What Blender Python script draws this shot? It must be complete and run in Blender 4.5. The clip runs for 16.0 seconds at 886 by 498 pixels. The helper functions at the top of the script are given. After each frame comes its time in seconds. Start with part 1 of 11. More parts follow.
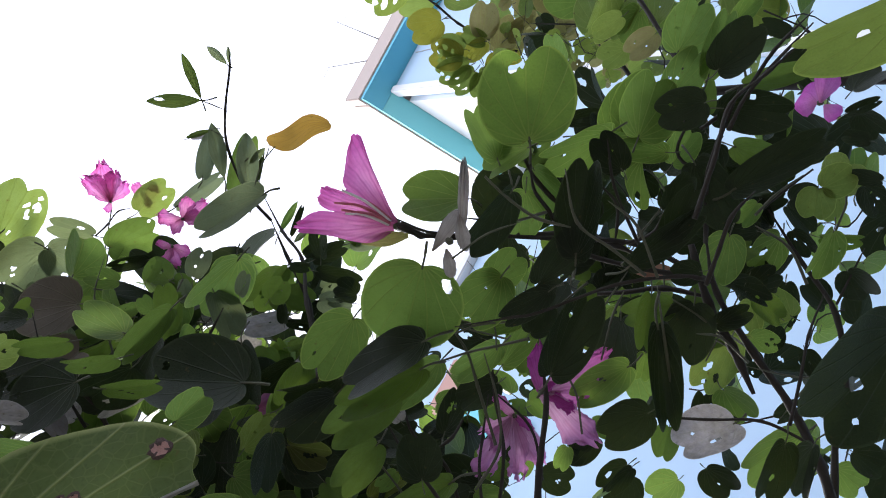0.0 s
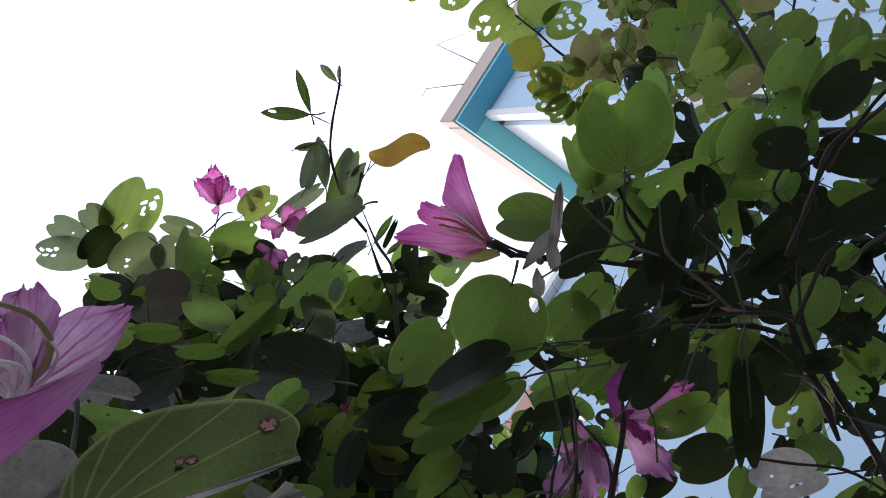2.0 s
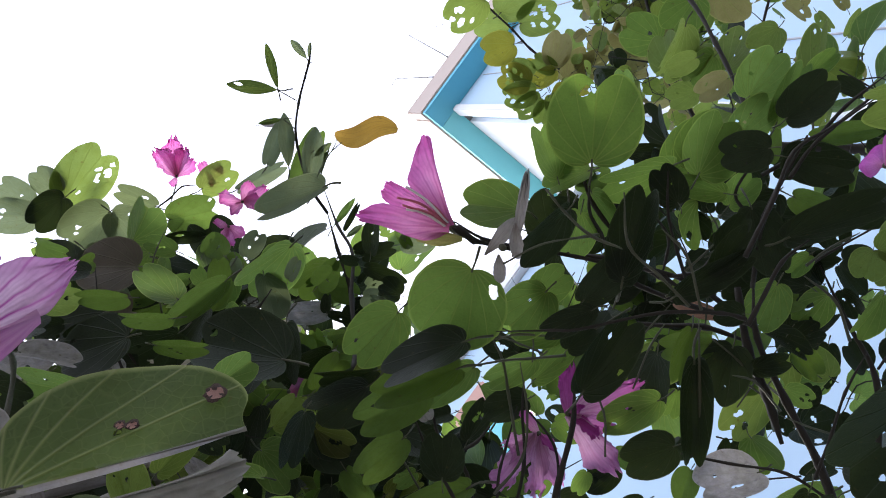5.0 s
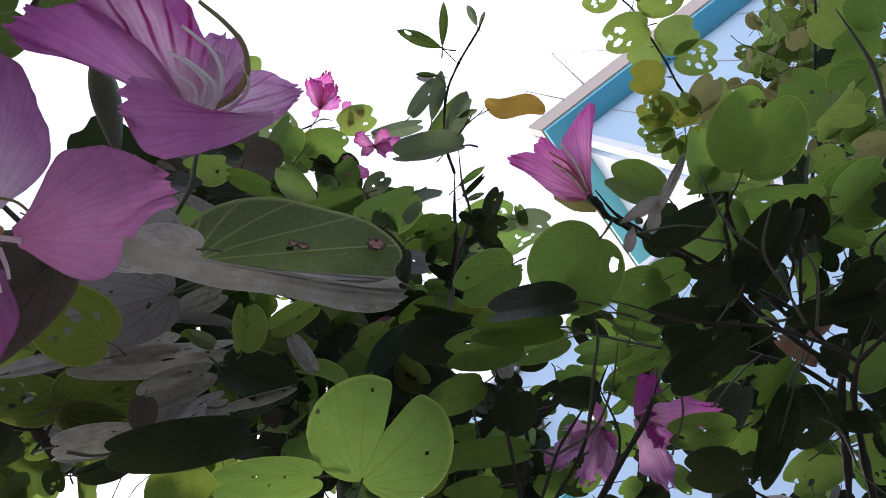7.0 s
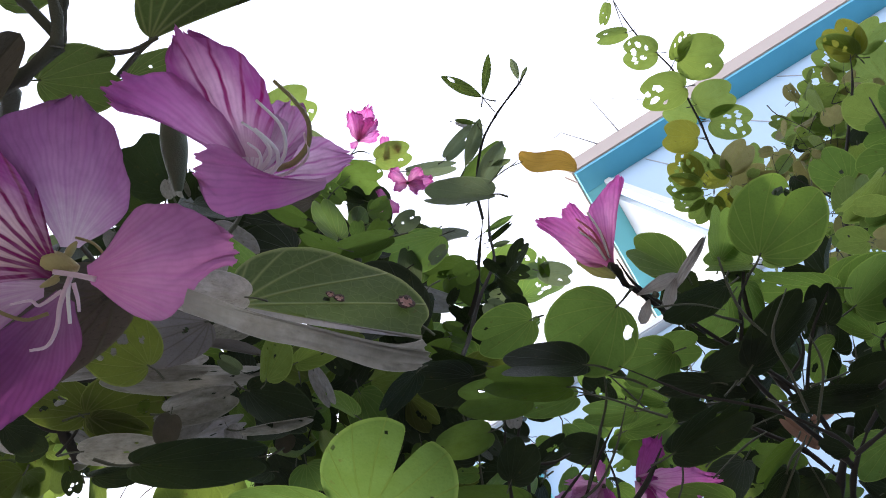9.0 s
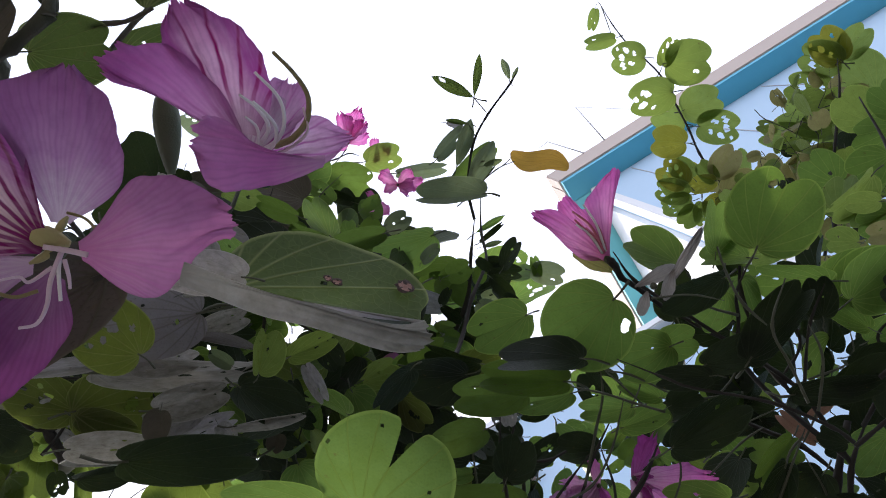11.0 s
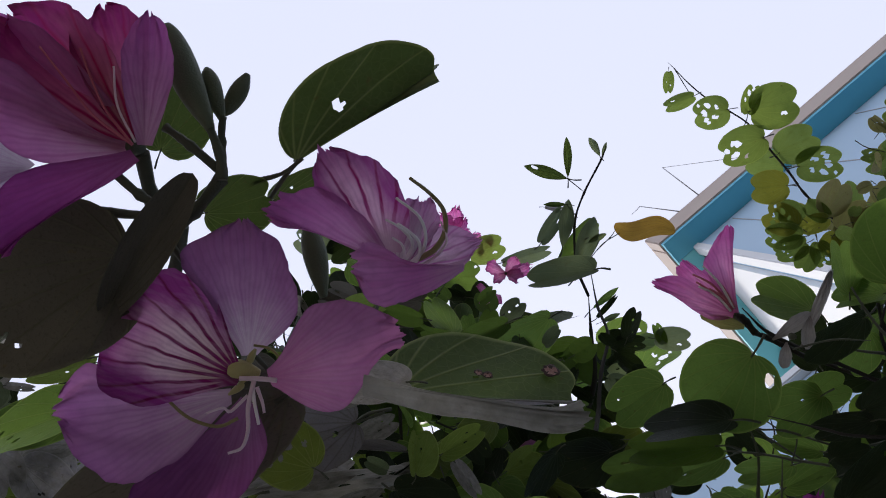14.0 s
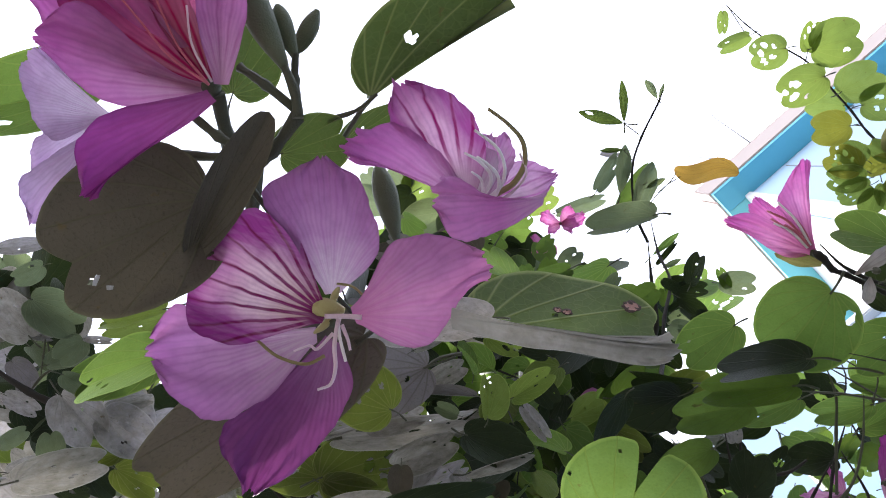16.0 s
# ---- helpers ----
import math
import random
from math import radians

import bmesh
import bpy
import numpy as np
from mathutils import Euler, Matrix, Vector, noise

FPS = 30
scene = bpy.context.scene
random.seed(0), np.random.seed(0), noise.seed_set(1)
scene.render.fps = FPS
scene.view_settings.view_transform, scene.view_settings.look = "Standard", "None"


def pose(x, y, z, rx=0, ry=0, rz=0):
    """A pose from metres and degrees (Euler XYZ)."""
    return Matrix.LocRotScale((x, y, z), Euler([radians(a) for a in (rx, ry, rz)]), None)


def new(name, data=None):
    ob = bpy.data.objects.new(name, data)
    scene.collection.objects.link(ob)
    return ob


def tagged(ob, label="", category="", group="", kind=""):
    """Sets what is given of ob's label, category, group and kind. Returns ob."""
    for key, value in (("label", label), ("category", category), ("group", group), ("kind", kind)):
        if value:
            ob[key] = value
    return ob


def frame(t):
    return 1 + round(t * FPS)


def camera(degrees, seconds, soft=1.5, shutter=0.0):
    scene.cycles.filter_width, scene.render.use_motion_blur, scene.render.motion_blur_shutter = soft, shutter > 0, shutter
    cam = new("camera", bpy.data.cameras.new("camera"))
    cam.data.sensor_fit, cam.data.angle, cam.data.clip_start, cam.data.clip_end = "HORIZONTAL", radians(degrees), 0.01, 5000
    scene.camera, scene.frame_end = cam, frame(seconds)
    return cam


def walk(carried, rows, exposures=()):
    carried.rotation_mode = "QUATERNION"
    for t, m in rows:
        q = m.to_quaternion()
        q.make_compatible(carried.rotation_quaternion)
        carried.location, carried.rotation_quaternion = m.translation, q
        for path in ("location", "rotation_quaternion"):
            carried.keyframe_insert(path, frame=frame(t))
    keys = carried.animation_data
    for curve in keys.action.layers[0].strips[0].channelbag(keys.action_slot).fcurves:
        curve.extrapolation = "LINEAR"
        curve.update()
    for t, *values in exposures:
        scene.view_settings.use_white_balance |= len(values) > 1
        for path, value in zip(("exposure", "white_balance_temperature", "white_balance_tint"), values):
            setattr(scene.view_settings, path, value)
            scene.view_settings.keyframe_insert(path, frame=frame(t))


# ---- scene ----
cam = camera(61.51, 16.0, soft=1.0)
ROWS = [
    (0, pose(0, 0, 1.6, 170.13, 21.99, 65.08)),
    (0.5, pose(-0.0084, -0.0076, 1.592, 171.26, 20.12, 64.47)),
    (1, pose(-0.0095, -0.0086, 1.588, 171.55, 18.14, 64.27)),
    (1.5, pose(-0.0103, -0.0102, 1.5832, 171.34, 16.63, 62.74)),
    (2, pose(-0.0081, -0.015, 1.5742, 170.86, 15.01, 61.78)),
    (2.5, pose(-0.003, -0.0196, 1.5675, 169.35, 14.28, 62.54)),
    (3, pose(-0.0023, -0.022, 1.5665, 167.92, 14.53, 63.31)),
    (3.2, pose(-0.0019, -0.0228, 1.5702, 167.71, 14.36, 63.35)),
    (5.3, pose(-0.027, -0.0091, 1.5811, 168.85, 17.35, 54.14)),
    (5.5, pose(-0.0509, -0.0118, 1.5797, 169.36, 15.7, 50.88)),
    (6, pose(-0.0896, -0.0168, 1.5503, 169.59, 10.45, 45.74)),
    (6.5, pose(-0.1021, -0.0182, 1.5453, 168.35, 8.53, 42.79)),
    (7, pose(-0.0923, -0.018, 1.546, 166.72, 8, 42.54)),
    (7.5, pose(-0.0795, -0.0257, 1.5421, 164.22, 3.45, 42.19)),
    (8, pose(-0.067, -0.035, 1.5279, 166.67, 4.57, 40.29)),
    (8.5, pose(-0.0665, -0.0422, 1.5172, 167.9, 4.66, 38.46)),
    (8.7, pose(-0.0719, -0.0447, 1.5189, 168.06, 4.85, 37.45)),
    (10.8, pose(-0.095, -0.0337, 1.5228, 169.46, 5.84, 37.13)),
    (11, pose(-0.0968, -0.0347, 1.5266, 169.09, 6.23, 37.18)),
    (11.5, pose(-0.1017, -0.0376, 1.5317, 168.74, 6.7, 39.01)),
    (12, pose(-0.1009, -0.0393, 1.5291, 170.56, 5.8, 41.99)),
    (12.5, pose(-0.1047, -0.0434, 1.5237, 172.29, 4.14, 42.97)),
    (13, pose(-0.1055, -0.0463, 1.5111, 175.07, 2.58, 44.83)),
    (13.5, pose(-0.105, -0.0489, 1.5037, 176.56, 1.38, 46.51)),
    (14, pose(-0.1094, -0.0555, 1.4974, 176.36, -0.31, 46.74)),
    (14.5, pose(-0.1217, -0.0573, 1.4935, 174.88, -1.56, 46.9)),
    (15, pose(-0.134, -0.0563, 1.4939, 173.71, -1.93, 47.01)),
    (15.5, pose(-0.1365, -0.0567, 1.4987, 173.17, -2.73, 47.9)),
    (16, pose(-0.1326, -0.0608, 1.5029, 173.14, -3.53, 48.69)),
]
EXPOSURES = [(0.0, 0.75), (1.5, 0.40), (3.0, -0.10), (3.2, -0.05), (5.3, 0.78), (6.0, 0.35), (6.5, 0.25), (7.3, 0.65), (8.0, 1.35), (8.5, 1.05), (11.0, 0.35), (12.0, 0.82), (13.0, 0.30), (13.5, -0.30), (14.5, -0.48), (15.0, 0.10), (16.0, 1.16)]
walk(cam, ROWS, EXPOSURES)

# ---- daylight: bright hazy sky, weak veiled sun ----
SUN_TURN, SUN_HEIGHT = 318.0, 48.0
world = bpy.data.worlds.new("sky")
world.use_nodes = True
scene.world = world
wn, wl = world.node_tree.nodes, world.node_tree.links
sky = wn.new("ShaderNodeTexSky")
sky.sky_type, sky.sun_disc = "NISHITA", False
sky.sun_elevation, sky.sun_rotation = radians(SUN_HEIGHT), radians(SUN_TURN)
sky.air_density, sky.dust_density, sky.ozone_density = 1.0, 5.0, 1.0
haze = wn.new("ShaderNodeMix")
haze.data_type = "RGBA"
haze.inputs[0].default_value = 0.72
haze.inputs[7].default_value = (12.0, 12.5, 15.2, 1.0)
wl.new(sky.outputs[0], haze.inputs[6])
wl.new(haze.outputs[2], wn["Background"].inputs["Color"])
wn["Background"].inputs["Strength"].default_value = 0.12

sun_data = bpy.data.lights.new("sun", "SUN")
sun_data.energy, sun_data.angle, sun_data.color = 3.2, radians(9.0), (1.0, 0.95, 0.88)
sun = new("sun", sun_data)
sun.matrix_world = pose(0, 0, 20, 90 - SUN_HEIGHT, 0, 180 - SUN_TURN)


# ---- materials ----
def node_set(name):
    m = bpy.data.materials.new(name)
    m.use_nodes = True
    nt = m.node_tree
    nt.nodes.clear()

    def add(kind, **values):
        n = nt.nodes.new("ShaderNode" + kind)
        for key, value in values.items():
            if key == "op":
                n.operation = value
            elif key == "clamp":
                n.use_clamp = value
            elif key == "blend":
                n.data_type, n.blend_type = "RGBA", value
            elif key == "feature":
                n.feature = value
            else:
                n.inputs[int(key[1:])].default_value = value
        return n

    def join(a, b):
        nt.links.new(a, b)

    return m, add, join


def arithmetic(add, join, op, a, b=None, clamp=False):
    n = add("Math", op=op, clamp=clamp)
    for i, v in enumerate((a, b)):
        if v is None:
            continue
        if isinstance(v, (int, float)):
            n.inputs[i].default_value = v
        else:
            join(v, n.inputs[i])
    return n.outputs[0]


def blend(add, join, factor, a, b, mode="MIX"):
    n = add("Mix", blend=mode)
    for i, v in ((0, factor), (6, a), (7, b)):
        if isinstance(v, (int, float)):
            n.inputs[i].default_value = v
        elif isinstance(v, tuple):
            n.inputs[i].default_value = (*v, 1.0)
        else:
            join(v, n.inputs[i])
    return n.outputs[2]


def fan(add, join, pitch, thin, bend, stray=0.0):
    """Mask of veins that fan out from the foot of a leaf or petal, and the across and along coordinates."""
    uv = add("UVMap")
    uv.uv_map = "UVMap"
    sep = add("SeparateXYZ")
    join(uv.outputs[0], sep.inputs[0])
    u, v = sep.outputs[0], sep.outputs[1]
    angle = arithmetic(add, join, "ARCTAN2", u, arithmetic(add, join, "ADD", v, 0.02))
    rr = arithmetic(add, join, "SQRT", arithmetic(add, join, "ADD", arithmetic(add, join, "MULTIPLY", u, u), arithmetic(add, join, "MULTIPLY", v, v)))
    straight = arithmetic(add, join, "SUBTRACT", 1.0, arithmetic(add, join, "MULTIPLY", rr, bend))
    a0 = arithmetic(add, join, "DIVIDE", angle, straight)
    turns = arithmetic(add, join, "ADD", arithmetic(add, join, "DIVIDE", a0, pitch), 0.5)
    if stray:
        wander = add("TexNoise", _2=3.5, _3=2.0)
        join(uv.outputs[0], wander.inputs[0])
        turns = arithmetic(add, join, "ADD", turns, arithmetic(add, join, "MULTIPLY", wander.outputs[0], stray))
    off = arithmetic(add, join, "ABSOLUTE", arithmetic(add, join, "SUBTRACT", arithmetic(add, join, "FRACT", turns), 0.5))
    away = arithmetic(add, join, "MULTIPLY", arithmetic(add, join, "MULTIPLY", off, pitch), rr)
    mask = arithmetic(add, join, "SUBTRACT", 1.0, arithmetic(add, join, "DIVIDE", away, thin), clamp=True)
    return mask, uv.outputs[0], u, v, rr


def leaf_material(name, deep, fresh, through_colour, see_through, gloss=0.42, dust=0.0, vein=(0.30, 0.36, 0.10), sheen=0.22):
    m, add, join = node_set(name)
    out = add("OutputMaterial")
    mask, uv, u, v, rr = fan(add, join, 0.34, 0.013, 0.22)
    info = add("ObjectInfo")
    piece = add("NewGeometry")
    chance = arithmetic(add, join, "FRACT", arithmetic(add, join, "ADD", info.outputs["Random"], piece.outputs["Random Per Island"]))
    shift = add("VectorMath", op="ADD")
    join(uv, shift.inputs[0])
    comb = add("CombineXYZ")
    join(arithmetic(add, join, "MULTIPLY", chance, 37.0), comb.inputs[0])
    join(comb.outputs[0], shift.inputs[1])
    broad = add("TexNoise", _2=3.0, _3=3.0)
    join(shift.outputs[0], broad.inputs[0])
    fine = add("TexNoise", _2=42.0, _3=3.0)
    join(shift.outputs[0], fine.inputs[0])
    net = add("TexVoronoi", feature="DISTANCE_TO_EDGE", _2=15.0)
    join(shift.outputs[0], net.inputs[0])
    net_mask = arithmetic(add, join, "SUBTRACT", 1.0, arithmetic(add, join, "MULTIPLY", net.outputs["Distance"], 14.0), clamp=True)
    tone = arithmetic(add, join, "ADD", arithmetic(add, join, "MULTIPLY", broad.outputs[0], 0.7), arithmetic(add, join, "SUBTRACT", arithmetic(add, join, "MULTIPLY", chance, 0.6), 0.2), clamp=True)
    colour = blend(add, join, tone, deep, fresh)
    speck = arithmetic(add, join, "MULTIPLY", arithmetic(add, join, "SUBTRACT", fine.outputs[0], 0.55, clamp=True), 4.0, clamp=True)
    colour = blend(add, join, speck, colour, tuple(0.55 * c for c in deep))
    if dust:
        powder = add("TexNoise", _2=5.0, _3=6.0, _4=0.65)
        join(shift.outputs[0], powder.inputs[0])
        cover = arithmetic(add, join, "MULTIPLY", arithmetic(add, join, "MULTIPLY", arithmetic(add, join, "SUBTRACT", powder.outputs[0], 0.30, clamp=True), 3.2), dust, clamp=True)
        colour = blend(add, join, cover, colour, (0.42, 0.40, 0.36))
        smear = add("TexNoise", _2=3.2, _3=4.0, _4=0.6)
        pull = add("Mapping")
        join(shift.outputs[0], pull.inputs[0])
        pull.inputs["Scale"].default_value = (2.6, 1.2, 1.0)
        join(pull.outputs[0], smear.inputs[0])
        bare = arithmetic(add, join, "MULTIPLY", arithmetic(add, join, "SUBTRACT", smear.outputs[0], 0.59, clamp=True), 12.0, clamp=True)
        colour = blend(add, join, arithmetic(add, join, "MULTIPLY", bare, 0.7), colour, (0.06, 0.055, 0.04))
    lines = arithmetic(add, join, "MAXIMUM", arithmetic(add, join, "MULTIPLY", mask, 0.85), arithmetic(add, join, "MULTIPLY", net_mask, 0.14))
    colour = blend(add, join, lines, colour, vein)
    edge_uv = add("UVMap")
    edge_uv.uv_map = "Rim"
    edge_sep = add("SeparateXYZ")
    join(edge_uv.outputs[0], edge_sep.inputs[0])
    margin = arithmetic(add, join, "MULTIPLY", arithmetic(add, join, "SUBTRACT", edge_sep.outputs[0], 0.94, clamp=True), 16.0, clamp=True)
    colour = blend(add, join, margin, colour, tuple(min(0.8, 1.3 * c) for c in vein))
    blot = add("TexNoise", _2=9.0, _3=4.0, _4=0.6)
    join(shift.outputs[0], blot.inputs[0])
    sick = arithmetic(add, join, "MULTIPLY", arithmetic(add, join, "SUBTRACT", blot.outputs[0], 0.64, clamp=True), 9.0, clamp=True)
    colour = blend(add, join, arithmetic(add, join, "MULTIPLY", sick, 0.6), colour, (0.10, 0.075, 0.025))
    grime = add("TexNoise", _2=2.2, _3=5.0, _4=0.65)
    join(shift.outputs[0], grime.inputs[0])
    dull = arithmetic(add, join, "MULTIPLY", arithmetic(add, join, "SUBTRACT", grime.outputs[0], 0.40, clamp=True), 3.2, clamp=True)
    colour = blend(add, join, arithmetic(add, join, "MULTIPLY", dull, 0.35), colour, tuple(0.5 * c for c in deep))
    skin = add("BsdfPrincipled")
    join(colour, skin.inputs["Base Color"])
    skin.inputs["Roughness"].default_value = gloss
    skin.inputs["Specular IOR Level"].default_value = sheen
    bump = add("Bump", _0=0.6, _1=0.0012)
    join(arithmetic(add, join, "ADD", lines, arithmetic(add, join, "MULTIPLY", fine.outputs[0], 0.25)), bump.inputs["Height"])
    join(bump.outputs[0], skin.inputs["Normal"])
    glow = add("BsdfTranslucent")
    lit = blend(add, join, tone, tuple(0.75 * c for c in through_colour), through_colour)
    lit = blend(add, join, arithmetic(add, join, "MULTIPLY", chance, 0.55), lit, (0.62 * through_colour[0], 0.66 * through_colour[1], 1.5 * through_colour[2]))
    mottle = add("TexNoise", _2=6.0, _3=4.0, _4=0.6)
    join(shift.outputs[0], mottle.inputs[0])
    lit = blend(add, join, arithmetic(add, join, "MULTIPLY", arithmetic(add, join, "SUBTRACT", mottle.outputs[0], 0.42, clamp=True), 2.6, clamp=True), lit, tuple(0.55 * c for c in through_colour))
    lit = blend(add, join, arithmetic(add, join, "MULTIPLY", fine.outputs[0], 0.55), lit, tuple(0.45 * c for c in through_colour))
    lit = blend(add, join, arithmetic(add, join, "MULTIPLY", dull, 0.42), lit, tuple(0.5 * c for c in through_colour))
    lit = blend(add, join, sick, lit, (0.12, 0.08, 0.02))
    join(blend(add, join, lines, lit, tuple(0.42 * c for c in through_colour)), glow.inputs[0])
    mix = add("MixShader", _0=see_through)
    join(skin.outputs[0], mix.inputs[1])
    join(glow.outputs[0], mix.inputs[2])
    join(mix.outputs[0], out.inputs[0])
    return m


def petal_material(name, rim, middle, foot, stripe, stripe_strength, see_through=0.45, rim_from=0.45, side=0.25, clean_foot=0.0):
    m, add, join = node_set(name)
    out = add("OutputMaterial")
    mask, uv, u, v, rr = fan(add, join, 0.19, 0.015, 0.05, 0.55)
    hair, _, _, _, _ = fan(add, join, 0.06, 0.012, 0.05, 2.0)
    cloud = add("TexNoise", _2=4.0, _3=4.0)
    join(uv, cloud.inputs[0])
    grow = arithmetic(add, join, "ADD", rr, arithmetic(add, join, "MULTIPLY", arithmetic(add, join, "SUBTRACT", cloud.outputs[0], 0.5), 0.3))
    lower = arithmetic(add, join, "MULTIPLY", grow, 2.2, clamp=True)
    upper = arithmetic(add, join, "MULTIPLY", arithmetic(add, join, "SUBTRACT", grow, rim_from), 2.4, clamp=True)
    colour = blend(add, join, upper, blend(add, join, lower, foot, middle), rim)
    edge_uv = add("UVMap")
    edge_uv.uv_map = "Rim"
    edge_sep = add("SeparateXYZ")
    join(edge_uv.outputs[0], edge_sep.inputs[0])
    across = arithmetic(add, join, "ADD", edge_sep.outputs[0], arithmetic(add, join, "MULTIPLY", arithmetic(add, join, "SUBTRACT", cloud.outputs[0], 0.5), 0.5))
    flank = arithmetic(add, join, "MULTIPLY", arithmetic(add, join, "SUBTRACT", across, 0.34), 2.6, clamp=True)
    flank = arithmetic(add, join, "MULTIPLY", arithmetic(add, join, "MULTIPLY", flank, arithmetic(add, join, "MULTIPLY", rr, 2.0, clamp=True)), side)
    colour = blend(add, join, flank, colour, tuple(0.8 * c for c in rim))
    fade = arithmetic(add, join, "SUBTRACT", 1.25, rr, clamp=True)
    stripes = arithmetic(add, join, "MULTIPLY", arithmetic(add, join, "MULTIPLY", mask, fade), stripe_strength, clamp=True)
    if clean_foot:
        stripes = arithmetic(add, join, "MULTIPLY", stripes, arithmetic(add, join, "MULTIPLY", arithmetic(add, join, "SUBTRACT", rr, clean_foot), 4.0, clamp=True))
    colour = blend(add, join, stripes, colour, stripe)
    streak = add("TexNoise", _2=3.0, _3=2.0)
    stretch = add("Mapping")
    join(uv, stretch.inputs[0])
    stretch.inputs["Scale"].default_value = (9.0, 1.2, 1.0)
    join(stretch.outputs[0], streak.inputs[0])
    colour = blend(add, join, arithmetic(add, join, "MULTIPLY", arithmetic(add, join, "MULTIPLY", hair, streak.outputs[0]), 0.42), colour, tuple(0.55 * c for c in rim))
    colour = blend(add, join, arithmetic(add, join, "MULTIPLY", arithmetic(add, join, "SUBTRACT", streak.outputs[0], 0.42, clamp=True), 0.5), colour, tuple(min(0.8, 1.25 * c + 0.03) for c in middle))
    bruise = add("TexNoise", _2=5.5, _3=6.0, _4=0.62)
    join(uv, bruise.inputs[0])
    worn = arithmetic(add, join, "MULTIPLY", arithmetic(add, join, "SUBTRACT", bruise.outputs[0], 0.46, clamp=True), 3.0, clamp=True)
    colour = blend(add, join, arithmetic(add, join, "MULTIPLY", worn, 0.45), colour, tuple(0.5 * c for c in rim))
    lip = arithmetic(add, join, "MULTIPLY", arithmetic(add, join, "SUBTRACT", edge_sep.outputs[0], 0.93, clamp=True), 12.0, clamp=True)
    colour = blend(add, join, arithmetic(add, join, "MULTIPLY", lip, 0.5), colour, tuple(0.5 * c for c in rim))
    skin = add("BsdfPrincipled")
    join(colour, skin.inputs["Base Color"])
    skin.inputs["Roughness"].default_value = 0.55
    skin.inputs["Specular IOR Level"].default_value = 0.3
    bump = add("Bump", _0=0.4, _1=0.0008)
    join(arithmetic(add, join, "ADD", hair, cloud.outputs[0]), bump.inputs["Height"])
    join(bump.outputs[0], skin.inputs["Normal"])
    glow = add("BsdfTranslucent")
    join(colour, glow.inputs[0])
    mix = add("MixShader", _0=see_through)
    join(skin.outputs[0], mix.inputs[1])
    join(glow.outputs[0], mix.inputs[2])
    join(mix.outputs[0], out.inputs[0])
    return m


def solid_material(name, a, b, scale, rough, bump_depth=0.002, detail=5.0):
    m, add, join = node_set(name)
    out = add("OutputMaterial")
    where = add("TexCoord")
    broad = add("TexNoise", _2=scale, _3=detail)
    join(where.outputs["Object"], broad.inputs[0])
    grain = add("TexNoise", _2=scale * 12, _3=3.0)
    join(where.outputs["Object"], grain.inputs[0])
    tone = arithmetic(add, join, "ADD", arithmetic(add, join, "MULTIPLY", broad.outputs[0], 0.75), arithmetic(add, join, "MULTIPLY", grain.outputs[0], 0.3), clamp=True)
    skin = add("BsdfPrincipled")
    join(blend(add, join, tone, a, b), skin.inputs["Base Color"])
    skin.inputs["Roughness"].default_value = rough
    bump = add("Bump", _0=0.4, _1=bump_depth)
    join(grain.outputs[0], bump.inputs["Height"])
    join(bump.outputs[0], skin.inputs["Normal"])
    join(skin.outputs[0], out.inputs[0])
    return m


GREEN = leaf_material("leaf_green", (0.035, 0.07, 0.012), (0.065, 0.11, 0.020), (0.26, 0.42, 0.07), 0.54)
# Leathery leaf; shade inside the crown is put into its near-black colour.
SHADE_DARK = leaf_material("leaf_shade_dark", (0.010, 0.016, 0.009), (0.026, 0.038, 0.020), (0.07, 0.11, 0.022), 0.14, 0.5, vein=(0.034, 0.045, 0.026), sheen=0.16)
YELLOWGREEN = leaf_material("leaf_yellowgreen", (0.065, 0.10, 0.018), (0.12, 0.155, 0.022), (0.32, 0.44, 0.075), 0.54)
YELLOW = leaf_material("leaf_yellow", (0.14, 0.16, 0.02), (0.24, 0.22, 0.03), (0.55, 0.55, 0.06), 0.42)
DUSTY = leaf_material("leaf_dusty", (0.090, 0.088, 0.062), (0.16, 0.148, 0.112), (0.46, 0.43, 0.35), 0.44, 0.6, dust=1.0, vein=(0.42, 0.41, 0.38))
UNDERSIDE = leaf_material("leaf_underside", (0.028, 0.047, 0.013), (0.050, 0.072, 0.020), (0.17, 0.25, 0.045), 0.40, 0.55, vein=(0.34, 0.37, 0.16))
BROWNISH = leaf_material("leaf_brownish", (0.14, 0.13, 0.05), (0.22, 0.19, 0.08), (0.46, 0.42, 0.13), 0.5)
ORANGE = leaf_material("leaf_withered", (0.34, 0.18, 0.03), (0.46, 0.26, 0.05), (0.75, 0.45, 0.07), 0.45, vein=(0.2, 0.1, 0.03))
UMBER = leaf_material("leaf_umber", (0.088, 0.074, 0.056), (0.135, 0.115, 0.088), (0.09, 0.08, 0.045), 0.2, 0.55, vein=(0.12, 0.115, 0.07))
TAUPE = leaf_material("leaf_taupe", (0.12, 0.11, 0.09), (0.18, 0.165, 0.14), (0.36, 0.33, 0.28), 0.35, 0.6, vein=(0.12, 0.10, 0.08))
GREYGREEN = leaf_material("leaf_greygreen", (0.062, 0.082, 0.050), (0.115, 0.140, 0.088), (0.27, 0.34, 0.14), 0.44, 0.5, vein=(0.20, 0.23, 0.15))
FRESH = leaf_material("leaf_fresh", (0.045, 0.085, 0.022), (0.075, 0.120, 0.030), (0.37, 0.50, 0.09), 0.56)
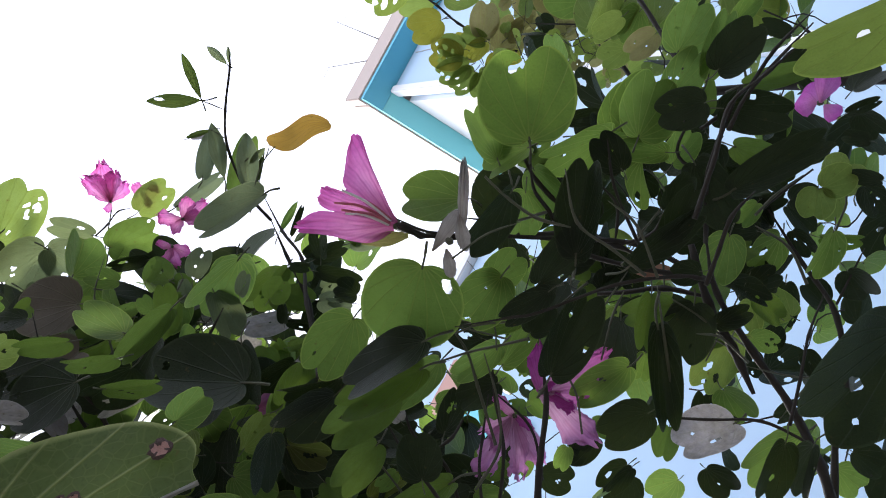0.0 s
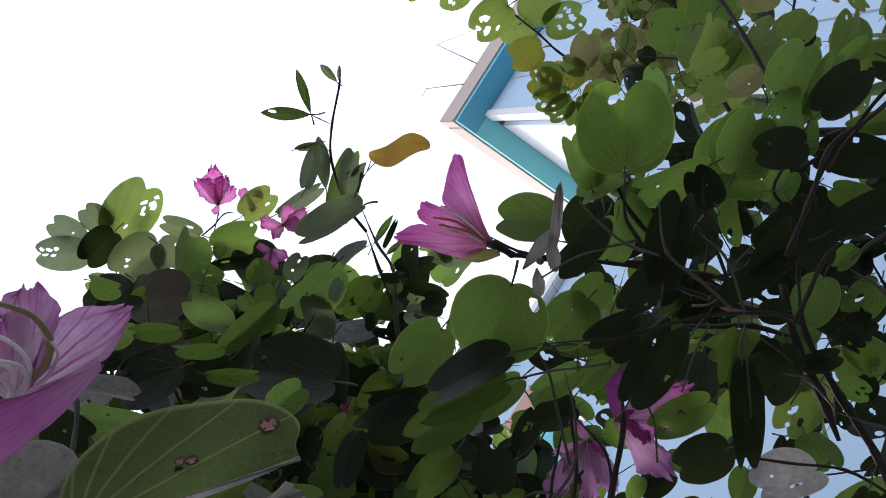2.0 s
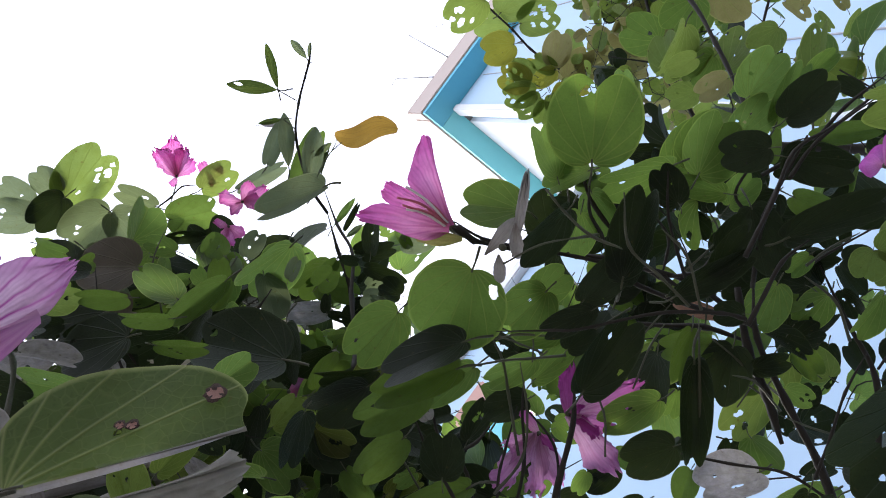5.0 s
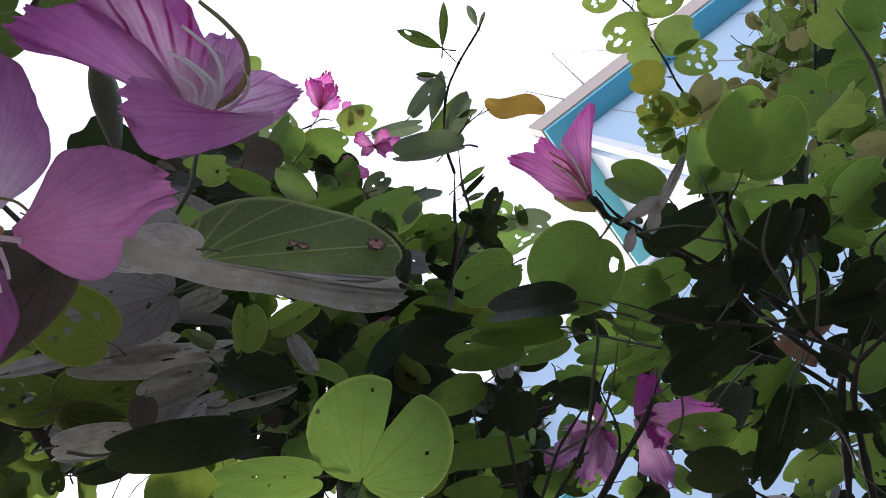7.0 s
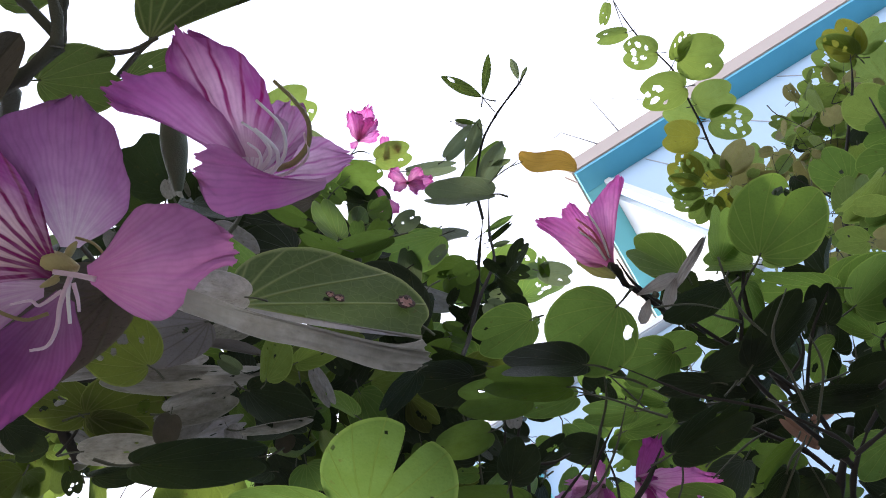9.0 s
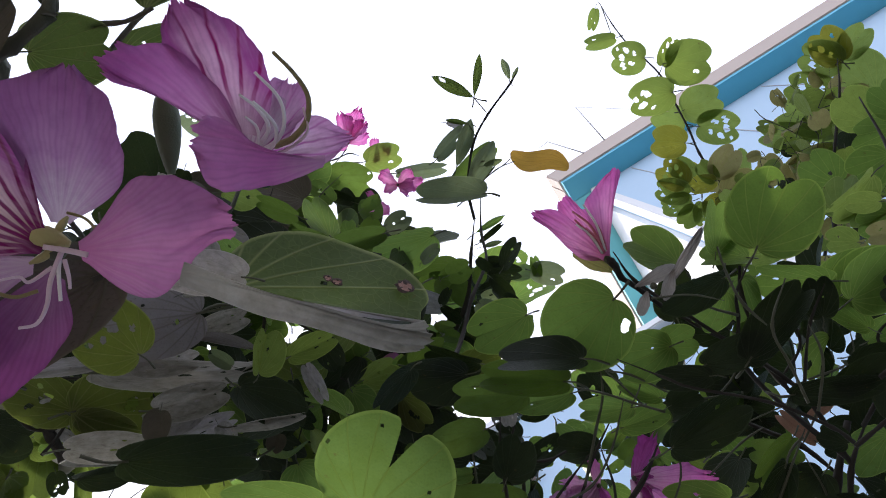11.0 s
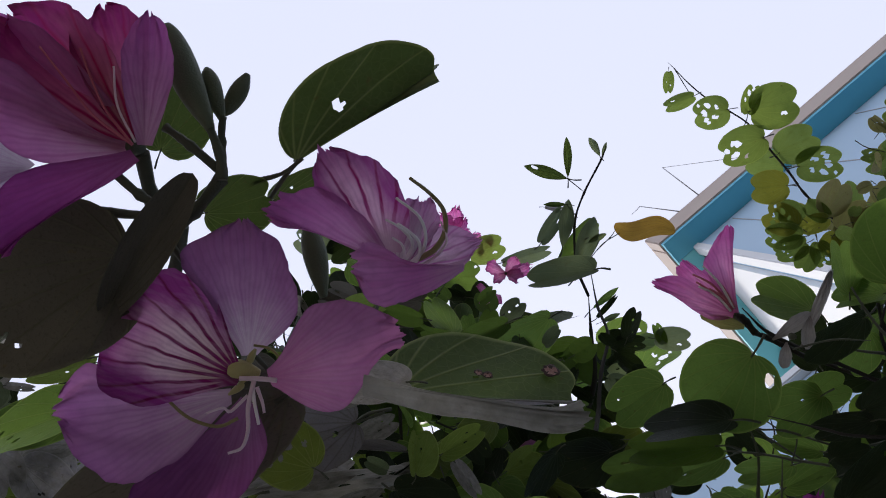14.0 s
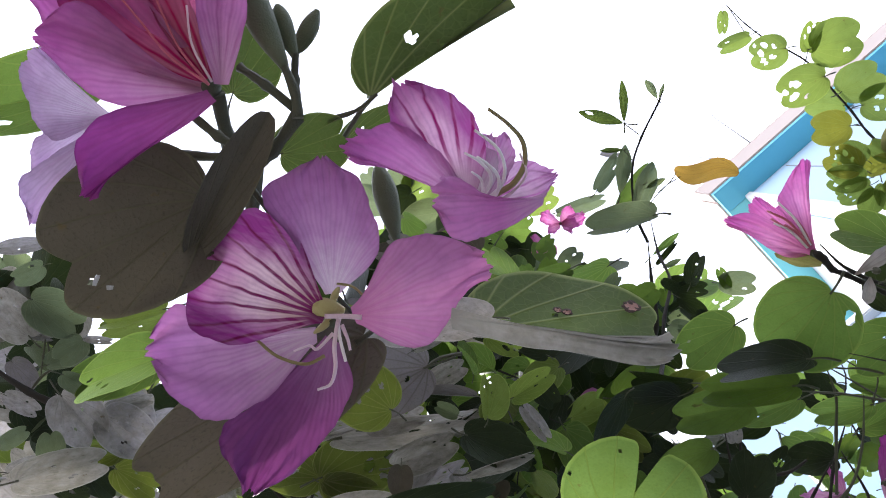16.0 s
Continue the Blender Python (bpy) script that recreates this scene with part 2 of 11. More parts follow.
OCHRE = leaf_material("leaf_ochre", (0.045, 0.06, 0.014), (0.085, 0.09, 0.028), (0.24, 0.30, 0.04), 0.46, vein=(0.24, 0.25, 0.10))
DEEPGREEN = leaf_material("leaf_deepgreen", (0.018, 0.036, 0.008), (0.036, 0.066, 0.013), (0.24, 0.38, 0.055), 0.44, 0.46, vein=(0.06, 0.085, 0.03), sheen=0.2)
DRYPINK = leaf_material("leaf_drypink", (0.30, 0.17, 0.12), (0.42, 0.24, 0.17), (0.50, 0.28, 0.18), 0.3, 0.6, vein=(0.22, 0.10, 0.07))
LEAF_OF = {"deepgreen": DEEPGREEN, "drypink": DRYPINK, "fresh": FRESH, "ochre": OCHRE, "greygreen": GREYGREEN, "umber": UMBER, "taupe": TAUPE, "green": GREEN, "dark": SHADE_DARK, "yellowgreen": YELLOWGREEN, "yellow": YELLOW, "dusty": DUSTY, "underside": UNDERSIDE, "brownish": BROWNISH, "orange": ORANGE}
PETAL = petal_material("petal_purple", (0.42, 0.15, 0.335), (0.42, 0.175, 0.335), (0.48, 0.18, 0.30), (0.34, 0.04, 0.26), 0.30, 0.5)
STRIPED = petal_material("petal_striped", (0.37, 0.05, 0.30), (0.70, 0.48, 0.56), (0.34, 0.28, 0.10), (0.15, 0.003, 0.06), 2.3, 0.45, rim_from=0.5, side=1.0)
PALE = petal_material("petal_pale", (0.55, 0.36, 0.60), (0.62, 0.48, 0.66), (0.66, 0.60, 0.66), (0.45, 0.2, 0.45), 0.3)
DRIED = petal_material("petal_dried", (0.42, 0.41, 0.40), (0.50, 0.48, 0.47), (0.25, 0.21, 0.19), (0.2, 0.17, 0.15), 0.4, 0.1)
MAGENTA = petal_material("petal_magenta", (0.66, 0.15, 0.56), (0.70, 0.24, 0.60), (0.62, 0.28, 0.42), (0.42, 0.03, 0.22), 0.3, 0.6)
LILAC = petal_material("petal_lilac", (0.60, 0.26, 0.56), (0.66, 0.38, 0.60), (0.62, 0.42, 0.52), (0.40, 0.06, 0.24), 0.4)
MAGENTA_STRIPED = petal_material("petal_magenta_striped", (0.40, 0.04, 0.22), (0.55, 0.16, 0.28), (0.65, 0.36, 0.36), (0.40, 0.0, 0.08), 1.4)
VIOLET = petal_material("petal_violet", (0.44, 0.16, 0.41), (0.48, 0.25, 0.43), (0.64, 0.54, 0.52), (0.40, 0.10, 0.36), 0.35, 0.5, rim_from=0.5)
# Purple petal copy, darkened: the bottom petal's shade is put into the colour.
SHADE_DEEP = petal_material("petal_shade_deep", (0.26, 0.055, 0.24), (0.27, 0.07, 0.25), (0.40, 0.20, 0.34), (0.20, 0.03, 0.15), 0.3, 0.22)
STRIPED_MAGENTA = petal_material("petal_striped_magenta", (0.52, 0.11, 0.40), (0.74, 0.42, 0.60), (0.80, 0.68, 0.70), (0.26, 0.0, 0.10), 2.4, 0.5, rim_from=0.62, side=1.0, clean_foot=0.22)
MAGENTA_PURPLE = petal_material("petal_magenta_purple", (0.54, 0.14, 0.45), (0.60, 0.25, 0.51), (0.66, 0.44, 0.55), (0.36, 0.03, 0.22), 0.4, 0.5)
DEEP_MAGENTA = petal_material("petal_deep_magenta", (0.40, 0.06, 0.33), (0.42, 0.08, 0.33), (0.44, 0.14, 0.33), (0.28, 0.02, 0.16), 0.4, 0.45)
WHITE_CENTRE = petal_material("petal_white_centre", (0.36, 0.125, 0.33), (0.44, 0.23, 0.41), (0.74, 0.66, 0.68), (0.36, 0.10, 0.34), 0.3, 0.5, rim_from=0.42, side=0.5)
THROAT = petal_material("petal_throat", (0.66, 0.42, 0.60), (0.80, 0.72, 0.76), (0.84, 0.82, 0.78), (0.50, 0.14, 0.38), 0.5, 0.5, rim_from=0.6, side=0.4)
MAUVE_LIP = petal_material("petal_mauve_lip", (0.64, 0.26, 0.54), (0.55, 0.16, 0.43), (0.66, 0.40, 0.52), (0.40, 0.08, 0.34), 0.4, 0.4, rim_from=0.55, side=0.2)
VEINED = petal_material("petal_veined", (0.56, 0.24, 0.49), (0.70, 0.46, 0.62), (0.82, 0.76, 0.76), (0.42, 0.06, 0.32), 1.3, 0.5, rim_from=0.5, side=0.3)
MAGENTA_SOFT = petal_material("petal_magenta_soft", (0.70, 0.15, 0.50), (0.76, 0.30, 0.58), (0.58, 0.22, 0.30), (0.42, 0.05, 0.24), 0.6, 0.5, rim_from=0.5, side=0.4)
PETAL_OF = {"magenta_soft": MAGENTA_SOFT, "mauve_lip": MAUVE_LIP, "veined": VEINED, "throat": THROAT, "white_centre": WHITE_CENTRE, "violet": VIOLET, "deep": SHADE_DEEP, "striped_magenta": STRIPED_MAGENTA, "magenta_purple": MAGENTA_PURPLE, "deep_magenta": DEEP_MAGENTA, "lilac": LILAC, "magenta": MAGENTA, "magenta_striped": MAGENTA_STRIPED, "petal": PETAL, "striped": STRIPED, "pale": PALE, "dried": DRIED}
BARK = solid_material("bark", (0.010, 0.008, 0.006), (0.034, 0.027, 0.020), 60.0, 0.8)
STEM = solid_material("green_stem", (0.040, 0.042, 0.025), (0.085, 0.088, 0.05), 90.0, 0.6)
BUD = solid_material("bud_skin", (0.07, 0.09, 0.045), (0.13, 0.14, 0.08), 80.0, 0.6)
PINK = solid_material("filament_pink", (0.70, 0.48, 0.58), (0.80, 0.64, 0.70), 80.0, 0.5)
OLIVE = solid_material("style_olive", (0.20, 0.16, 0.06), (0.30, 0.24, 0.10), 80.0, 0.5)
RED = solid_material("filament_red", (0.42, 0.06, 0.14), (0.60, 0.16, 0.20), 80.0, 0.5)
CREAM = solid_material("ovary_yellow", (0.36, 0.31, 0.12), (0.48, 0.42, 0.19), 60.0, 0.5)
WHITISH = solid_material("filament_white", (0.80, 0.72, 0.74), (0.86, 0.82, 0.80), 80.0, 0.5)
FILAMENT_OF = {"white": WHITISH, "pink": PINK, "olive": OLIVE, "red": RED, "yellow": CREAM}
CONCRETE = solid_material("ground_concrete", (0.15, 0.145, 0.135), (0.23, 0.22, 0.205), 0.6, 0.9, 0.01)
SOIL = solid_material("soil", (0.03, 0.025, 0.018), (0.08, 0.065, 0.045), 4.0, 0.95, 0.02)
WHITE_PAINT = solid_material("parapet_paint", (0.50, 0.41, 0.36), (0.57, 0.48, 0.42), 1.2, 0.75)
BLUE_PAINT = solid_material("soffit_blue_paint", (0.09, 0.44, 0.62), (0.13, 0.52, 0.70), 0.7, 0.6)
TEAL_PAINT = solid_material("soffit_teal_paint", (0.16, 0.58, 0.66), (0.22, 0.66, 0.72), 0.7, 0.6)
WALL_PAINT = solid_material("wall_pale_blue_paint", (0.43, 0.61, 0.78), (0.51, 0.67, 0.82), 0.8, 0.7)
WALL_WHITE = solid_material("wall_white_paint", (0.78, 0.80, 0.82), (0.84, 0.85, 0.86), 0.8, 0.7)
MASONRY = solid_material("sky_block_render", (0.12, 0.115, 0.105), (0.20, 0.195, 0.18), 1.5, 0.9, 0.004)
SALMON = solid_material("lintel_paint", (0.50, 0.28, 0.22), (0.60, 0.36, 0.30), 2.0, 0.7)
METAL = solid_material("galvanised_rod", (0.35, 0.35, 0.36), (0.45, 0.45, 0.46), 20.0, 0.5)


# ---- builders ----
def mesh_object(name, bm, material, parent=None, label=""):
    me = bpy.data.meshes.new(name)
    bm.normal_update()
    bm.to_mesh(me)
    bm.free()
    for mat in material if isinstance(material, (list, tuple)) else (material,):
        me.materials.append(mat)
    ob = new(name, me)
    if parent is not None:
        ob.parent = parent
        ob.matrix_parent_inverse = parent.matrix_world.inverted()
    if label:
        tagged(ob, label)
    return ob


def box(bm, x0, y0, z0, x1, y1, z1, bevel=0.0):
    made = bmesh.ops.create_cube(bm, size=1.0, matrix=Matrix.LocRotScale(((x0 + x1) / 2, (y0 + y1) / 2, (z0 + z1) / 2), None, (abs(x1 - x0), abs(y1 - y0), abs(z1 - z0))))
    if bevel:
        edges = list({e for v in made["verts"] for e in v.link_edges})
        bmesh.ops.bevel(bm, geom=edges, offset=bevel, segments=2, affect="EDGES")


def spline(points, steps):
    """Catmull-Rom curve through the points."""
    p = [Vector(q) for q in points]
    p = [2 * p[0] - p[1]] + p + [2 * p[-1] - p[-2]]
    line = []
    for i in range(1, len(p) - 2):
        a, b, c, d = p[i - 1], p[i], p[i + 1], p[i + 2]
        for k in range(steps):
            s = k / steps
            line.append(0.5 * ((2 * b) + (c - a) * s + (2 * a - 5 * b + 4 * c - d) * s * s + (3 * b - a - 3 * c + d) * s ** 3))
    line.append(p[-2])
    return line


def sweep(bm, line, radii, sides=8, slot=0):
    rings, last = [], None
    for i, q in enumerate(line):
        along = (line[min(i + 1, len(line) - 1)] - line[max(i - 1, 0)]).normalized()
        side = along.orthogonal().normalized() if last is None else (last - along * last.dot(along)).normalized()
        last = side
        other = along.cross(side)
        rings.append([bm.verts.new(q + radii[i] * (math.cos(a) * side + math.sin(a) * other)) for a in (2 * math.pi * k / sides for k in range(sides))])
    for ra, rb in zip(rings, rings[1:]):
        for k in range(sides):
            fc = bm.faces.new((ra[k], ra[(k + 1) % sides], rb[(k + 1) % sides], rb[k]))
            fc.smooth, fc.material_index = True, slot
    for ring in (rings[0][::-1], rings[-1]):
        bm.faces.new(ring).material_index = slot


def twig(parent, points, r0, r1, name="twig", material=None, steps=5):
    rnd = random.Random(round(points[0][0] * 9973 + points[0][1] * 7919))
    kink = 1.1 * (r0 + r1) / 2
    points = [points[0]] + [Vector(q) + kink * Vector((rnd.uniform(-1, 1), rnd.uniform(-1, 1), rnd.uniform(-1, 1))) for q in points[1:-1]] + [points[-1]]
    line = spline(points, steps)
    n = len(line) - 1
    fine_end = 0.35 if name == "twig" else 1.0
    radii = [(r0 + (r1 - r0) * i / n) * (0.9 + 0.25 * rnd.random()) * min(1.0, fine_end + 3.0 * i / n) for i in range(n + 1)]
    for i in range(0, n, steps):
        radii[i] *= 1.2
    bm = bmesh.new()
    sweep(bm, line, radii, 8)
    return mesh_object(name, bm, material or (BARK if max(r0, r1) > 0.0016 else STEM), parent)


def bud(parent, points, r0, r1):
    """A closed slender flower bud with ridges, widest past its middle."""
    line = spline(points, 6)
    n = len(line) - 1
    big, radii = max(r0, r1), []
    for i in range(n + 1):
        s = i / n if r1 > r0 else 1 - i / n
        radii.append(big * max(0.12, math.sin(math.pi * min(0.96, 0.06 + 0.86 * s ** 0.8)) ** 0.9) * 1.0)
    bm = bmesh.new()
    sweep(bm, line, radii, 10)
    return mesh_object("flower_bud", bm, BUD, parent, "closed grey-green pointed flower bud")


def filament(parent, points, r0, r1, kind):
    line = spline(points, 6)
    n = len(line) - 1
    bm = bmesh.new()
    if kind == "yellow":
        radii = [max(0.25, math.sin(math.pi * (0.1 + 0.8 * i / n))) * r0 for i in range(n + 1)]
    else:
        radii = [r0 + (r1 - r0) * i / n for i in range(n + 1)]
    sweep(bm, line, radii, 8)
    return mesh_object({"pink": "stamen", "white": "stamen", "olive": "style", "red": "stamen", "yellow": "ovary"}[kind], bm, FILAMENT_OF[kind], parent)


HALF = ((0.0, 0.0), (0.10, -0.055), (0.26, -0.05), (0.42, 0.06), (0.52, 0.25), (0.545, 0.45), (0.52, 0.64), (0.44, 0.82), (0.32, 0.955), (0.20, 1.0), (0.09, 0.955))


def outline(s, notch):
    """A point of the rim of one half leaf, from its foot (0) to the notch between the two lobes (1)."""
    pts = HALF + ((0.0, notch),)
    q = s * (len(pts) - 1)
    i = min(int(q), len(pts) - 2)
    k = q - i
    a, b, c, d = pts[max(i - 1, 0)], pts[i], pts[i + 1], pts[min(i + 2, len(pts) - 1)]
    return [0.5 * (2 * b[j] + (c[j] - a[j]) * k + (2 * a[j] - 5 * b[j] + 4 * c[j] - d[j]) * k * k + (3 * b[j] - a[j] - 3 * c[j] + d[j]) * k ** 3) for j in (0, 1)]


def leaf_mesh(size, seed, notch=0.88, fold=8.0, sides=None, cup=0.06, wide=1.0, holes=(), fine=False, spots=False, stalk=True, droop=0.06, lance=False, lobes=(0.0, 0.0), tips=(0.0, 0.0), right_share=1.0):
    """A two-lobed leaf: foot at the origin, midrib along y, upper face to +z, with its stalk behind the foot."""
    rnd = random.Random(seed)
    rows, cols = (44, 20) if fine else (26, 12) if holes else (16, 6)
    left, right = sides if sides else (fold, fold)
    bm = bmesh.new()
    layer = bm.loops.layers.uv.new("UVMap")
    rim_layer = bm.loops.layers.uv.new("Rim")
    near_rim = {}
    wave, wave2, lean = rnd.uniform(0, 6), rnd.uniform(0, 6), rnd.uniform(-0.05, 0.05)
    ragged = [rnd.uniform(-0.022, 0.022) * min(1.0, 12 / rows) for _ in range(rows + 1)]
    flat = {}

    sway = 0.07 if lance and notch > 0.975 else 0.0

    def lift(u, v, angle, sgn):
        a = radians(angle)
        across = abs(u)
        x, z = across * math.cos(a), across * math.sin(a)
        bow = cup * across * across * 1.6 - droop * v * v + (0.05 if spots and sgn > 0 else 0.018) * math.sin(5.5 * v + wave + 2 * u) * across * 2 + 0.012 * math.sin(11 * v + wave2 + 9 * u) * across
        return Vector(((sgn * (x - bow * math.sin(a)) + lean * v * v) * size * wide + sway * math.sin(6.3 * v) * size, v * size, (z + bow * math.cos(a)) * size))

    mid = None
    for sgn, angle in ((-1, left), (1, right)):
        grid = []
        for i in range(rows + 1):
            s = i / rows
            ox, oy = (0.545 * math.sin(math.pi * s) ** (0.8 if notch < 0.965 else 0.42) if 0 < s < 1 else 0.0, s) if lance else outline(s, notch)
            my = s if lance else notch * s
            lobe = lobes[0] if sgn < 0 else lobes[1]
            if lobe and s < 0.45:
                oy -= lobe * math.sin(math.pi * s / 0.45)
            cut = tips[0] if sgn < 0 else tips[1]
            if cut and s > 0.5:
                oy -= cut * math.sin(math.pi * (s - 0.5)) * (1 - max(0.0, s - 0.85) / 0.15)
            line = []
            for j in range(cols + 1):
                k = j / cols
                if j == 0 and mid is not None:
                    line.append(mid[i])
                    continue
                uu = sgn * ox * k * (right_share if sgn > 0 else 1.0) * (1 + (ragged[i] if j == cols else 0))
                vv = my + (oy - my) * k
                for hu, hv, hr in holes:
                    du, dv = uu - hu, vv - hv
                    dd = math.hypot(du, dv) + 1e-6
                    edge = hr * (1 + 0.24 * math.sin(2 * math.atan2(dv, du) + hu * 50) + 0.14 * math.sin(5 * math.atan2(dv, du) + hv * 40))
                    if edge * 0.45 < dd < edge * 1.02:
                        uu, vv = hu + du / dd * edge, hv + dv / dd * edge
                w = bm.verts.new(lift(uu, vv, angle, sgn))
                flat[w] = (uu, vv)
                near_rim[w] = (max(k, 2 * abs(s - 0.5) if k > 0.9 else 0), s)
                line.append(w)
            grid.append(line)
        if mid is None:
            mid = [line[0] for line in grid]
        for i in range(rows):
            for j in range(cols):
                q = (grid[i][j], grid[i][j + 1], grid[i + 1][j + 1], grid[i + 1][j])
                q = list(dict.fromkeys(q if sgn > 0 else q[::-1]))
                if len(q) < 3:
                    continue
                cu, cv = sum(flat[w][0] for w in q) / len(q), sum(flat[w][1] for w in q) / len(q)
                if any(math.hypot(cu - hu, cv - hv) < hr * (1 + 0.24 * math.sin(2 * math.atan2(cv - hv, cu - hu) + hu * 50) + 0.14 * math.sin(5 * math.atan2(cv - hv, cu - hu) + hv * 40)) * 0.92 for hu, hv, hr in holes):
                    continue
                fc = bm.faces.new(q)
                fc.smooth, fc.material_index = True, 0 if sgn < 0 else 1
                for lo in fc.loops:
                    lo[layer].uv = flat[lo.vert]
                    lo[rim_layer].uv = near_rim[lo.vert]
    bmesh.ops.remove_doubles(bm, verts=bm.verts, dist=size * 0.0008)
    loose = [w for w in bm.verts if not w.link_faces]
    bmesh.ops.delete(bm, geom=loose, context="VERTS")
    if stalk:
        reach = size * rnd.uniform(0.22, 0.34)
        drop = rnd.uniform(-0.5, 0.2)
        line = spline(((0, 0.03 * size, 0.004 * size), (0.02 * reach, -0.45 * reach, 0.15 * drop * reach), (rnd.uniform(-0.2, 0.2) * reach, -reach, drop * reach)), 3)
        sweep(bm, line, [size * 0.012] * 4 + [size * 0.016] * (len(line) - 4), 6, 2)
    return bm


KIND_NOTE = {"orange": "withered orange-brown hanging leaf", "two_tone": "large folded leaf with brown-rimmed insect spots", "brownish": "brownish ageing leaf", "drypink": "dry pinkish-brown leaf"}


def leaf(parent, x, y, z, rx, ry, rz, size, kind, notch=0.88, fold=8, sides=None, cup=0.06, wide=1.0, holes=(), fine=False, spots=False, lance=False, lobes=(0.0, 0.0), tips=(0.0, 0.0), stalk=True, right=1.0):
    bite = random.Random(round(x * 7e4) + round(z * 5e4))
    if not holes and not lance and not fine and kind not in ("two_tone", "orange", "taupe", "umber") and bite.random() < (0.8 if kind == "dusty" else 0.4):
        holes = tuple((bite.uniform(-0.42, 0.42), bite.uniform(0.25, 0.9), bite.uniform(0.02, 0.05)) for _ in range(bite.choice((1, 1, 2, 3))))
    if sides is None and not fine:
        cup, droop = cup + bite.uniform(-0.12, 0.2), bite.uniform(-0.1, 0.18)
    else:
        droop = 0.04
    bm = leaf_mesh(size, round(x * 1e4) + round(y * 1e4) * 3, notch, fold, sides, cup, wide, holes, fine, spots, stalk, lance=lance, droop=droop, lobes=lobes, tips=tips, right_share=right)
    mats = [UNDERSIDE, DUSTY] if kind == "two_tone" else [LEAF_OF[kind]] * 2
    ob = mesh_object("leaf", bm, mats + [STEM], None, KIND_NOTE.get(kind, ""))
    ob.parent = parent
    ob.matrix_parent_inverse = parent.matrix_world.inverted()
    ob.matrix_basis = pose(x, y, z, rx, ry, rz)
    if spots:
        for su, sv, sr in ((-0.27, 0.86, 0.055), (-0.215, 0.44, 0.026), (-0.20, 0.49, 0.03)):
            spot(ob, su, sv, sr, size, sides[0])
    return ob


def spot(parent, u, v, r, size, angle):
    """A brown dead patch with a dark crinkled rim on a leaf."""
    bm = bmesh.new()
    a = radians(angle)
    rnd = random.Random(round(u * 999 + v * 99))
    rings = []
    for share, rise in ((1.0, 0.020), (0.72, 0.027), (0.34, 0.022)):
        ring = []
        for k in range(16):
            q = 2 * math.pi * k / 16
            rr = r * share * rnd.uniform(0.82, 1.15)
            uu, vv = abs(u) + rr * math.cos(q), v + rr * math.sin(q)
            ring.append(bm.verts.new((-uu * math.cos(a) * size, vv * size, (uu * math.sin(a) + rise) * size)))
        rings.append(ring)
    for n, (ra, rb) in enumerate(zip(rings, rings[1:])):
        for k in range(16):
            bm.faces.new((ra[k], ra[(k + 1) % 16], rb[(k + 1) % 16], rb[k])).material_index = 1 if n == 0 or k % 5 == 0 else 0
    bm.faces.new(rings[-1]).material_index = 0
    ob = mesh_object("dead_spot", bm, (SPOT, SPOT_RIM), None, "dry pinkish-brown dead patch with dark rim")
    ob.parent = parent
    return ob


SPOT_RIM = solid_material("dead_leaf_rim", (0.02, 0.008, 0.006), (0.06, 0.025, 0.018), 200.0, 0.8)
SPOT = solid_material("dead_leaf_patch", (0.14, 0.045, 0.035), (0.48, 0.28, 0.23), 230.0, 0.8, detail=2.0)


